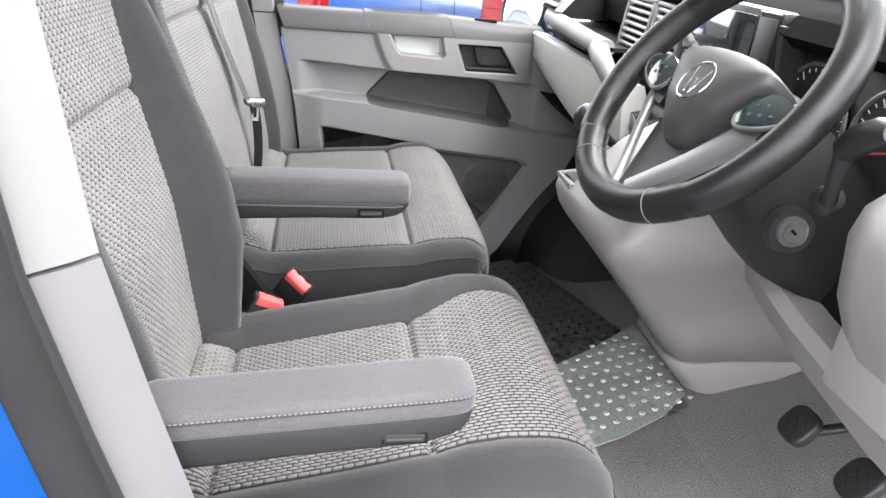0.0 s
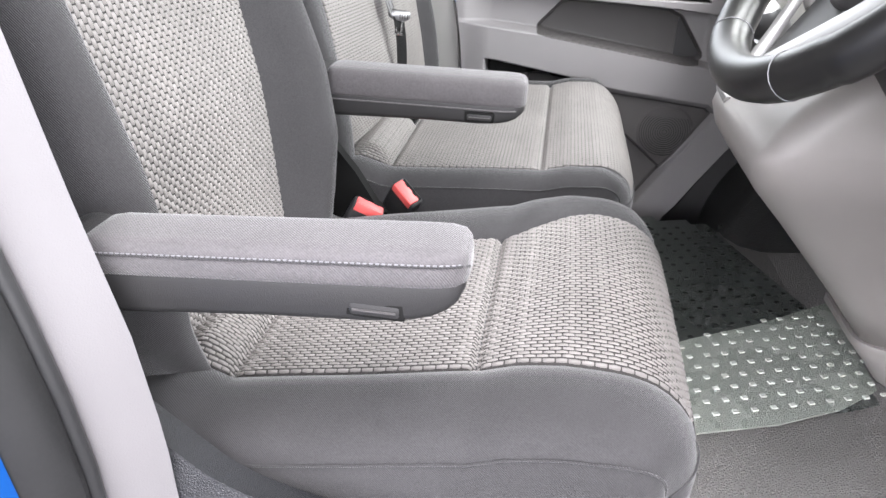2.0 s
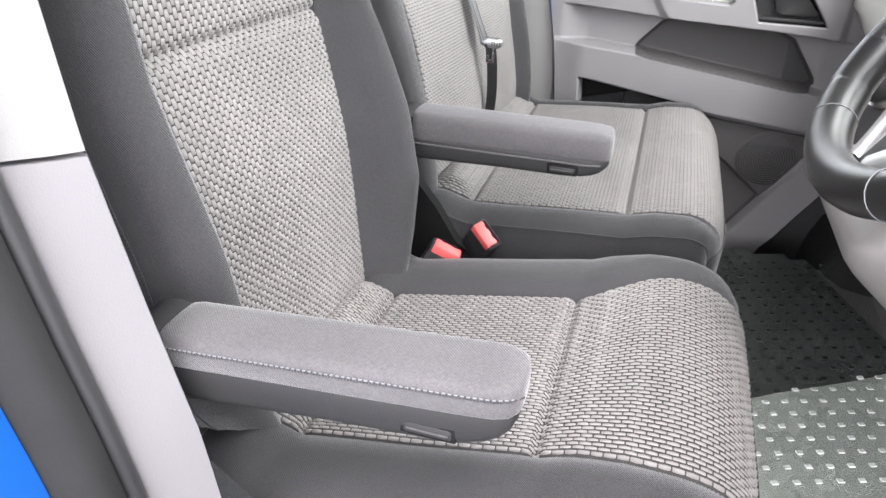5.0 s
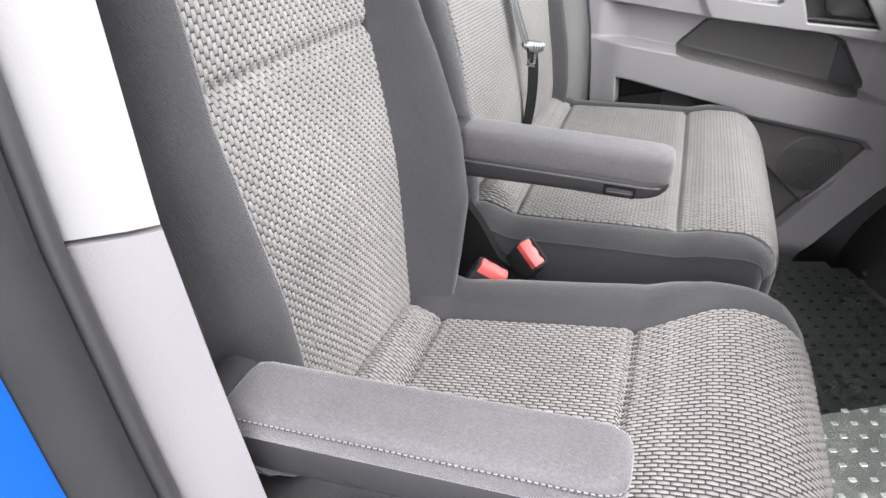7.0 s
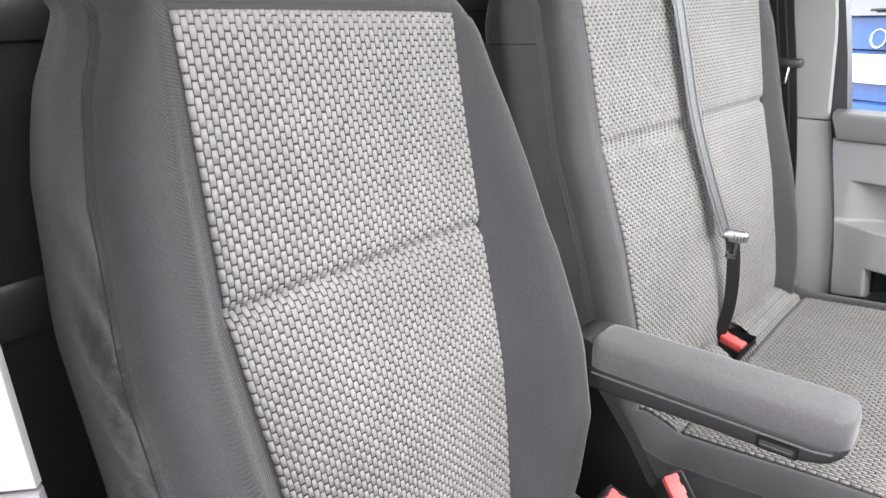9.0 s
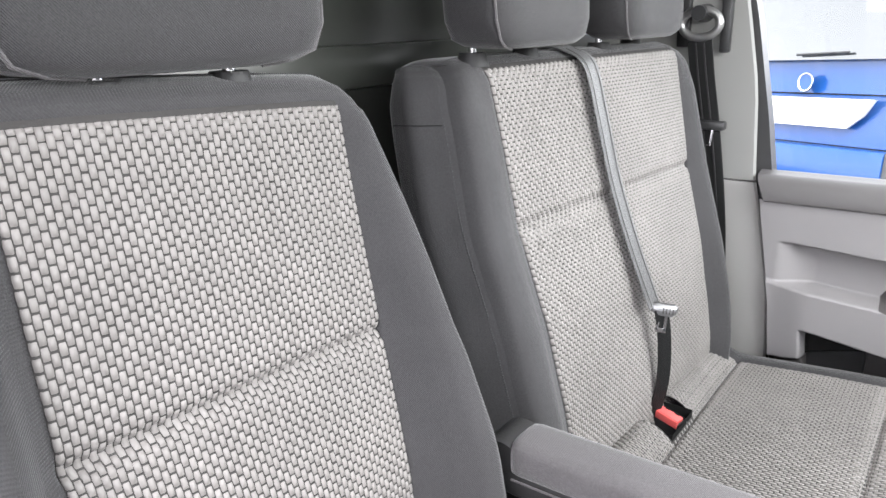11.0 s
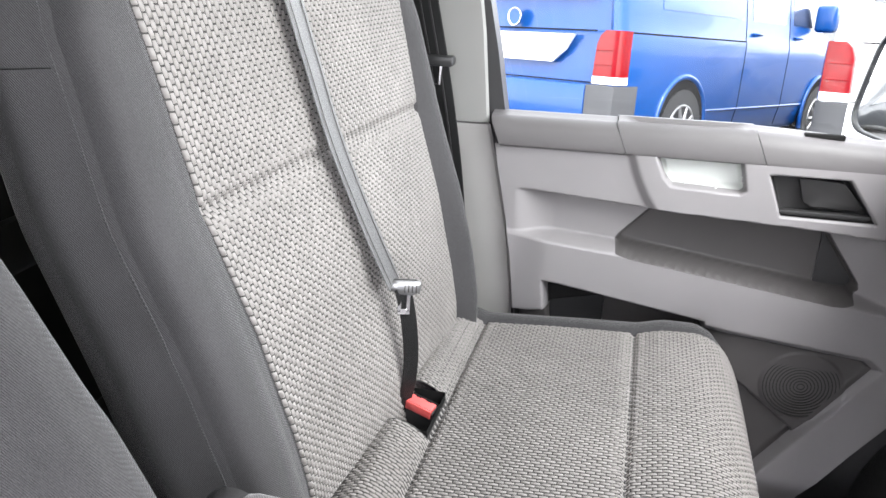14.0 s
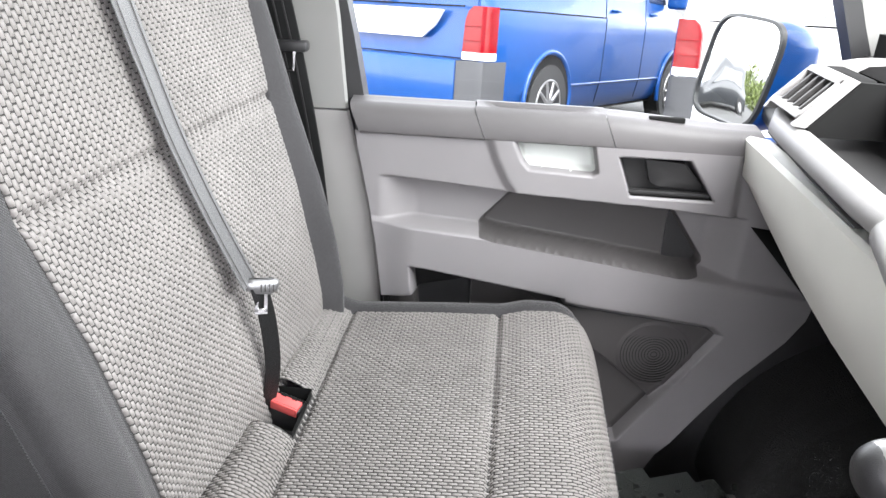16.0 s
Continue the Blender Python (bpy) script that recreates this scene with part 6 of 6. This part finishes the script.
spots = [(x, y) for x, y in spots if 0.13 < x < 0.71 and y < 1.02 and not (x > 0.67 and y < 0.62)]
stud_field("mat_studs", [p for p in spots if not in_lit_patch(*p)], lambda x, y: FLOOR, mat_ob, MAT_DOT)
# thin sheet over the mat carries the painted light
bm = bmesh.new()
top_ = bm.faces.new([bm.verts.new((x, y, FLOOR + 0.0015)) for x, y in LIT_PATCH])
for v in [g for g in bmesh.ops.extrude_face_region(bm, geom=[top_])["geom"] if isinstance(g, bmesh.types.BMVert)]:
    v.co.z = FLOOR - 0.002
lit_ob = part("lit_section", bm, MAT_LIT, mat_ob, "pale rubber section with the light painted in")
stud_field("mat_studs", [p for p in spots if in_lit_patch(*p)], lambda x, y: FLOOR + 0.0015, lit_ob, DOT_LIT)
stud_field("floor_studs", [(0.155 + 0.0335 * i + 0.006 * k, 0.105 - 0.028 * k) for i in range(5) for k in range(3)], lambda x, y: FLOOR - 0.004, floor_ob, DOT_LIT)
bm = tube(bmesh.new(), spline([(0.40, 1.03, 0.085), (0.56, 1.035, 0.085), (0.68, 1.0, 0.088), (0.73, 0.9, 0.092), (0.74, 0.7, 0.094), (0.74, 0.5, 0.094)])[4:], 0.006, 8)
part("mat_lip", bm, MAT, mat_ob, "raised mat lip")

# wheel arch and footwell side
bm = bmesh.new()
loops = []
for y, r in ((1.25, 0.37), (1.06, 0.37), (1.0, 0.362), (0.955, 0.335), (0.935, 0.29), (0.93, 0.10)):
    loops.append([Vector((0.86 + r * math.cos(radians(a)), y, -0.02 + r * math.sin(radians(a)))) for a in range(180, 60, -8)])
rings(bm, loops, closed=False)
place("wheel_arch", bm, ARCH, "black grained wheel arch cover in the footwell", "wheel arch", "structure", smooth=60)
bm = box(bmesh.new(), (0.34, 1.223, -0.16), (1.02, 1.234, 0.70))
place("kick_panel", bm, BLACK, "black footwell side panel", "panel", "structure")
bm = tube(bmesh.new(), spline([(0.335, 1.168, -0.12), (0.362, 1.166, 0.0), (0.382, 1.163, 0.05), (0.408, 1.16, 0.085), (0.45, 1.158, 0.16), (0.502, 1.156, 0.246), (0.575, 1.155, 0.344), (0.602, 1.156, 0.393), (0.615, 1.158, 0.47)]), 0.006, 8)
part("front_edge_seal", bm, RUBBER, passenger_door, "grey door edge seal")


# ---- outside ----
VM = Matrix(((0.5044, -0.8634, 0.0112, -0.1833), (0.8573, 0.5023, 0.113, 4.9836), (-0.1032, -0.0474, 0.9935, -0.5319), (0, 0, 0, 1)))
UPV = Vector((0.0112, 0.113, 0.9935))


def ground_z(x, y):
    """Level by the own van, falling away gently where the other vans stand."""
    fall = VM.translation.z - (UPV.x * (x - VM.translation.x) + UPV.y * (y - VM.translation.y)) / UPV.z
    k = smooth01(2.2, 4.4, y)
    if y > 14 or abs(x) > 16:
        far = max(0.0, (y - 14) / 20, (abs(x) - 16) / 20)
        fall = fall * max(0, 1 - far) + -1.4 * min(1, far)
    return -0.5 * (1 - k) + fall * k


bm = bmesh.new()
gx = [-900, -300, -100, -40, -24, -16, -12, -8, -6, -4, -2, -1, 0, 1, 2, 3, 4, 6, 8, 12, 16, 24, 40, 100, 300, 900]
gy = [-900, -300, -100, -40, -20, -10, -5, -2, 0, 1, 2, 2.5, 3, 3.5, 4, 4.5, 5, 6, 7, 8, 9, 10, 12, 14, 18, 24, 34, 60, 100, 300, 900]
gv = [[bm.verts.new((x, y, ground_z(x, y))) for y in gy] for x in gx]
for i in range(len(gx) - 1):
    for j in range(len(gy) - 1):
        bm.faces.new((gv[i][j], gv[i + 1][j], gv[i + 1][j + 1], gv[i][j + 1]))
place("ground", bm, TARMAC, "pale grey asphalt of the car park", "ground", "structure", smooth=180)

SIDE = [(0.24, 0.86), (0.30, 0.915), (0.45, 0.94), (0.50, 0.952), (0.9, 0.955), (1.04, 0.952), (1.07, 0.940), (1.2, 0.925), (1.5, 0.880), (1.75, 0.835), (1.87, 0.79), (1.94, 0.70), (1.975, 0.5), (1.985, 0.0)]


def parked_van(name, paint, label, m, colour):
    """A parked panel van, rear right corner of its footprint at the origin, nose along +x."""
    v = thing(name, label, "van", "parked vans", m)
    cy = 0.952
    bm = bmesh.new()
    loops = []
    for X, k, top, low in ((0.035, 0.90, 1.90, 0.30), (0.0, 0.945, 1.95, 0.28), (0.012, 0.972, 1.97, 0.26), (0.05, 0.992, 1.985, 0.25), (0.12, 1, 1.985, 0.24), (0.5, 1, 1.985, 0.24), (1.2, 1, 1.985, 0.24), (2.2, 1, 1.985, 0.24), (3.0, 1, 1.985, 0.24), (3.35, 1, 1.95, 0.24), (3.75, 0.99, 1.55, 0.24), (4.1, 0.985, 1.17, 0.24), (4.6, 0.96, 1.02, 0.24), (4.82, 0.90, 0.85, 0.26), (4.88, 0.80, 0.70, 0.3)):
        def lim(z):
            return max(low, min(z, top))
        half_ = [(w * k, lim(z)) for z, w in SIDE]
        lean = lambda z: 0.10 * max(0, z - 1.2) if X < 0.1 else 0.0
        lp = [Vector((X + lean(z), cy - w, z)) for w, z in half_] + [Vector((X + lean(z), cy + w, z)) for w, z in half_[::-1][1:]]
        loops.append(lp)
    rings(bm, loops)
    part("body", bm, paint, v, colour + " painted body", smooth=35)
    # rear window and tailgate details
    bm = rings(bmesh.new(), [[Vector((0.006 + 0.10 * max(0, z - 1.2) + dx, y, z)) for y, z in ((0.22, 1.30), (0.20, 1.34), (0.27, 1.80), (0.32, 1.84), (1.58, 1.84), (1.63, 1.80), (1.70, 1.34), (1.68, 1.30))] for dx in (-0.010, 0.02)])
    part("rear_window", bm, VAN_GLASS, v, "reflective rear window")
    part("wiper", tube(bmesh.new(), [(-0.02, 0.62, 1.345), (-0.022, 1.05, 1.335)], 0.009, 8), BLACK, v, "rear wiper")
    bm = rings(bmesh.new(), [[Vector((dx, y, z)) for y, z in ((0.38, 1.03), (0.45, 0.92), (0.56, 0.83), (1.35, 0.83), (1.46, 0.92), (1.52, 1.03))] for dx in (-0.006, 0.02)])
    part("plate_panel", bm, PLATE, v, "plain white plate panel")
    part("tailgate_seam", box(bmesh.new(), (-0.004, 0.20, 1.055), (0.012, 1.70, 1.066)), BLACK_SOFT, v, "tailgate shadow line")
    part("tailgate_seam", box(bmesh.new(), (-0.004, 0.20, 0.70), (0.012, 1.70, 0.708)), BLACK_SOFT, v, "tailgate lower gap")
    bd = part("badge", tube(bmesh.new(), [(-0.006, 0.952 + 0.062 * math.cos(k * math.pi / 14), 1.14 + 0.062 * math.sin(k * math.pi / 14)) for k in range(28)], 0.007, 8, closed=True), CHROME, v, "chrome ring badge")
    part("badge_plate", cyl(bmesh.new(), (0.01, 0.952, 1.14), (-0.005, 0.952, 1.14), 0.058, seg=28), paint, bd)
    # bumper
    bm = rings(bmesh.new(), [[Vector((x, y, z)) for x, z in ((e, 0.36), (e - 0.01, 0.40), (e - 0.012, 0.66), (e, 0.69), (0.05, 0.695), (0.05, 0.34))] for y, e in ((0.21, -0.055), (0.5, -0.075), (0.952, -0.085), (1.40, -0.075), (1.69, -0.055))])
    part("bumper", bm, paint, v, colour + " painted bumper")
    for y0_, y1_, sgn in ((-0.012, 0.208, -1), (1.692, 1.916, 1)):
        bm = rings(bmesh.new(), [[Vector(p) for p in ((-0.054, y1_ if sgn < 0 else y0_, z), (-0.045, (y0_ + 0.06) if sgn < 0 else (y1_ - 0.06), z), (-0.01, (y0_ + 0.015) if sgn < 0 else (y1_ - 0.015), z), (0.06, y0_ if sgn < 0 else y1_, z), (0.28, y0_ if sgn < 0 else y1_, z), (0.28, 0.05 if sgn < 0 else 1.85, z), (0.03, y1_ if sgn < 0 else y0_, z))] for z in (0.36, 0.40, 0.65, 0.69)])
        part("bumper_corner", bm, BUMPER, v, "grey bumper corner")
        ya, yb = (y0_, y1_ - 0.02) if sgn < 0 else (y0_ + 0.02, y1_)
        outer, inner = (ya, yb) if sgn < 0 else (yb, ya)
        def lamp_loop(z, inn, d=0.0):
            return [Vector(p) for p in ((-0.012 - d, inn, z), (-0.012 - d, outer + (0.07 if sgn < 0 else -0.07), z), (0.004, outer + (0.022 if sgn < 0 else -0.022), z), (0.04, outer + (0.002 if sgn < 0 else -0.002), z), (0.135, outer, z), (0.135, outer + (0.06 if sgn < 0 else -0.06), z), (0.03, inn, z))]
        sl = -1 if sgn > 0 else 1
        bm = rings(bmesh.new(), [lamp_loop(z, inner - sl * d) for z, d in ((0.752, 0.0), (0.85, 0.005), (0.97, 0.012), (1.03, 0.035), (1.065, 0.075))])
        lp_ = part("tail_lamp", bm, LENS_RED, v, "red tail lamp")
        bm = rings(bmesh.new(), [lamp_loop(z, inner) for z in (0.70, 0.7515)])
        part("clear_lens", bm, LENS_CLEAR, lp_, "clear reversing lens")
        for z in (0.83, 0.93):
            part("lens_rib", tube(bmesh.new(), [(-0.0135, inner - sl * 0.012, z), (-0.0135, outer + sl * 0.05, z)], 0.004, 6), LENS_RED, lp_, "lens rib")
    # side details on both flanks
    for sgn in (-1, 1):
        def sy(z, off=0.0):
            return cy + sgn * (float(np.interp(z, [p[0] for p in SIDE], [p[1] for p in SIDE])) + off)
        for X in (0.994, 3.994):
            # no hollow here: a black disc stands for the shaded arch
            part("arch_shade_disc", cyl(bmesh.new(), (X, cy + sgn * 0.80, 0.36), (X, cy + sgn * 0.9585, 0.36), 0.385, seg=40), BLACK_SOFT, v, "black disc for the shade in the wheel arch")
            bm = tube(bmesh.new(), [(X + 0.40 * math.cos(radians(a)), cy + sgn * 0.957, 0.36 + 0.40 * math.sin(radians(a))) for a in range(-18, 199, 8)], 0.022, 8)
            part("arch_flare", bm, paint, v, colour + " arch flare", smooth=80)
            w = part("wheel", cyl(bmesh.new(), (X, cy + sgn * 0.80, 0.33), (X, cy + sgn * 0.968, 0.33), 0.33, seg=44), TYRE, v, "black tyre")
            bm = bmesh.new()
            cyl(bm, (X, cy + sgn * 0.95, 0.33), (X, cy + sgn * 0.9715, 0.33), 0.215, 0.205, 40)
            rim = part("rim", bm, DARK_GREY, w, "dark wheel disc")
            bm = tube(bmesh.new(), [(X + 0.208 * math.cos(k * math.pi / 18), cy + sgn * 0.970, 0.33 + 0.208 * math.sin(k * math.pi / 18)) for k in range(36)], 0.010, 8, closed=True)
            for k in range(10):
                a = k * math.pi / 5
                tube(bm, [(X + 0.05 * math.cos(a), cy + sgn * 0.974, 0.33 + 0.05 * math.sin(a)), (X + 0.20 * math.cos(a), cy + sgn * 0.972, 0.33 + 0.20 * math.sin(a))], [0.018, 0.013], 8)
            cyl(bm, (X, cy + sgn * 0.96, 0.33), (X, cy + sgn * 0.984, 0.33), 0.06, 0.05, 24)
            part("spokes", bm, SATIN, w, "silver wheel spokes")
        part("slide_rail", box(bmesh.new(), (0.15, sy(1.055) - 0.006, 1.052), (2.0, sy(1.055) + 0.006, 1.062)), BLACK_SOFT, v, "sliding door rail")
        for X in (2.02, 3.0):
            bm = ribbon(bmesh.new(), [(X, sy(z, 0.001), z) for z in (0.30, 0.5, 0.9, 1.04, 1.07, 1.2, 1.5, 1.75)], 0.008, 0.004, (1, 0, 0))
            part("door_seam", bm, BLACK_SOFT, v, "door gap")
        bm = tube(bmesh.new(), [(X, sy(0.48, -0.004), 0.48 + 0.0 * X) for X in (1.42, 2.0, 2.8, 3.57)], 0.014, 8)
        part("side_crease", bm, paint, v, colour + " body crease", smooth=80)
        for X0, X1 in ((0.55, 1.85), (2.12, 2.92), (3.06, 3.62)):
            zs_ = (1.24, 1.5, 1.74)
            bm = rings(bmesh.new(), [[Vector((X0 + 0.03, sy(z, 0.004), z)), Vector((X1 - 0.03 - (0.3 * max(0, z - 1.3) if X1 > 3.5 else 0), sy(z, 0.004), z)), Vector((X1 - 0.03 - (0.3 * max(0, z - 1.3) if X1 > 3.5 else 0), sy(z, -0.02), z)), Vector((X0 + 0.03, sy(z, -0.02), z))] for z in zs_])
            part("side_window" if X0 > 2 else "side_panel", bm, VAN_GLASS if X0 > 2 else paint, v, "dark side window" if X0 > 2 else colour + " pressed side panel")
        for X in (2.15, 3.12):
            bm = tube(bmesh.new(), [(X, sy(1.12, 0.005), 1.125), (X + 0.03, sy(1.12, 0.028), 1.125), (X + 0.15, sy(1.12, 0.028), 1.125), (X + 0.18, sy(1.12, 0.005), 1.125)], 0.011, 8)
            part("door_handle", bm, paint, v, colour + " door handle", smooth=80)
        bm = box(bmesh.new(), (3.55, min(sy(1.25, 0.02), sy(1.25, 0.22)), 1.20), (3.68, max(sy(1.25, 0.02), sy(1.25, 0.22)), 1.46), 0.04, 3)
        part("wing_mirror", bm, paint, v, colour + " wing mirror")
    bm = box(bmesh.new(), (0.10, 0.09, 0.22), (4.7, 1.81, 0.30))
    part("underbody", bm, BLACK_SOFT, v, "dark underbody")
    return v


parked_van("parked_blue_van", BLUE, "glossy blue panel van parked beside, seen from its rear corner", VM, "blue")
parked_van("parked_white_van", WHITE, "white panel van with red tail lamps parked beyond the blue one", VM @ pose(0.62, -3.02, 0), "white")


def parked_car(m, paint, label):
    """A parked estate car far behind, seen in the door mirror."""
    c = thing("parked_car", label, "car", "parked cars", m)
    bm = bmesh.new()
    loops = []
    for X, w, top in ((0.0, 0.70, 0.8), (0.08, 0.82, 0.95), (0.5, 0.88, 1.38), (1.2, 0.89, 1.46), (2.2, 0.89, 1.44), (2.8, 0.89, 1.02), (3.2, 0.88, 0.94), (4.1, 0.84, 0.82), (4.3, 0.72, 0.66)):
        loops.append([Vector((X, sg * w * k, max(0.22, min(z, top)))) for sg, k, z in ((-1, 0.9, 0.22), (-1, 1, 0.45), (-1, 1, 0.85), (-1, 0.84, 1.30), (-1, 0.66, 1.46), (1, 0.66, 1.46), (1, 0.84, 1.30), (1, 1, 0.85), (1, 1, 0.45), (1, 0.9, 0.22))])
    rings(bm, loops)
    part("body", bm, paint, c, "", smooth=40)
    for sg in (-1, 1):
        bm = rings(bmesh.new(), [[Vector((X, sg * (0.865 - 0.14 * (z - 0.9) / 0.4), z)) for X, z in ((0.55, 0.95), (0.75, 1.30), (2.1, 1.30), (2.6, 0.95))], [Vector((X, sg * (0.90 - 0.14 * (z - 0.9) / 0.4), z)) for X, z in ((0.55, 0.95), (0.75, 1.30), (2.1, 1.30), (2.6, 0.95))]])
        part("side_window", bm, VAN_GLASS, c, "dark side window")
        for X in (0.75, 3.4):
            w = part("wheel", cyl(bmesh.new(), (X, sg * 0.70, 0.31), (X, sg * 0.905, 0.31), 0.31, seg=28), TYRE, c, "black tyre")
            part("rim", cyl(bmesh.new(), (X, sg * 0.89, 0.31), (X, sg * 0.912, 0.31), 0.19, 0.17, 24), SATIN, w, "silver wheel")
        part("headlamp", box(bmesh.new(), (4.0, sg * 0.55, 0.62), (4.24, sg * 0.78, 0.74), 0.03), LENS_CLEAR, c, "clear headlamp")
    return c


def on_ground(x, y, turn):
    return pose(x, y, ground_z(x, y), 0, 0, turn)


DARK_PAINT = plain("black_paint", (0.02, 0.022, 0.025), 0.3, coat=1.0)
SILVER_PAINT = plain("silver_paint", (0.45, 0.46, 0.47), 0.3, metal=0.5, coat=1.0)

# own door mirror
mirror = thing("door_mirror", "blue door mirror with a black rim on the passenger door", "door mirror")
MC = Vector((0.478, 1.46, 0.785))
mn = Vector((-0.93, -0.36, 0.118)).normalized()
mu = (Vector((0, 0, 1)) - mn * mn.z).normalized()
mr = mu.cross(mn).normalized()
MM = Matrix((( *mr, 0), (*mu, 0), (*mn, 0), (0, 0, 0, 1))).transposed()
MM.translation = MC


def mirror_outline(k, dz, w=0.108, h=0.108):
    pts = []
    for i in range(40):
        a = 2 * math.pi * i / 40
        ca, sa = math.cos(a), math.sin(a)
        e = 0.45
        x, y = w * math.copysign(abs(ca) ** e, ca), h * math.copysign(abs(sa) ** e, sa)
        x += 0.10 * y * 0.9
        pts.append(MM @ Vector((x * k, y * k, dz)))
    return pts


part("rim", rings(bmesh.new(), [mirror_outline(k, z) for k, z in ((0.985, -0.03), (1.0, -0.005), (0.99, 0.004), (0.94, 0.005), (0.915, -0.004))]), BLACK, mirror, "black mirror rim")
part("mirror_glass", rings(bmesh.new(), [mirror_outline(0.93, -0.004)] + [mirror_outline(k, 0.0035 - (k * 0.108) ** 2 / 2.6) for k in (0.93, 0.85, 0.75, 0.65, 0.55, 0.45, 0.35, 0.25, 0.15, 0.05)]), MIRROR, mirror, "convex reflecting mirror glass", smooth=20)
part("housing", rings(bmesh.new(), [mirror_outline(k, z) for k, z in ((1.0, -0.006), (1.03, -0.02), (1.02, -0.05), (0.94, -0.085), (0.75, -0.115), (0.4, -0.13))]), BLUE, mirror, "blue painted housing", smooth=70)
part("mirror_arm", tube(bmesh.new(), spline([(0.545, 1.255, 0.70), (0.55, 1.33, 0.715), (0.54, 1.40, 0.735)]), [0.03] * 13, 12), BLACK, mirror, "black mirror arm")
for x_, y_, tn, pt, lb in ((-9.2, 6.4, 20, DARK_PAINT, "dark parked car far behind the vans"), (-11.4, 8.0, 20, SILVER_PAINT, "silver parked car far behind the vans"), (-12.6, 10.6, 20, DARK_PAINT, "dark parked car far behind the vans"), (-14.5, 13.0, 20, SILVER_PAINT, "silver parked car far behind the vans")):
    parked_car(on_ground(x_, y_, tn), pt, lb)

# hedge behind the parked cars: many small leaf clumps
rng = random.Random(5)
verts, faces = [], []
for i in range(14000):
    f = rng.random()
    c = Vector((-17.5 - 9 * f + rng.gauss(0, 0.5), 4 + 22 * f + rng.gauss(0, 0.5), 0))
    c.z = ground_z(c.x, c.y) + rng.random() ** 0.7 * (1.5 + 0.5 * math.sin(f * 23) + 0.35 * math.sin(f * 61))
    a, b = Vector((rng.gauss(0, 1), rng.gauss(0, 1), rng.gauss(0, 1))).normalized() * 0.10, Vector((rng.gauss(0, 1), rng.gauss(0, 1), rng.gauss(0, 1))).normalized() * 0.08
    k = len(verts)
    verts += [c - a, c - b, c + a, c + b]
    faces.append((k, k + 1, k + 2, k + 3))
me = bpy.data.meshes.new("hedge")
me.from_pydata(verts, [], faces)
me.materials.append(plain("hedge_leaf", (0.10, 0.13, 0.03), 0.6, vary=0.5, vary_scale=1.5))
tagged(new("hedge", me), "loose green hedge along the edge of the car park", "hedge", kind="stuff")
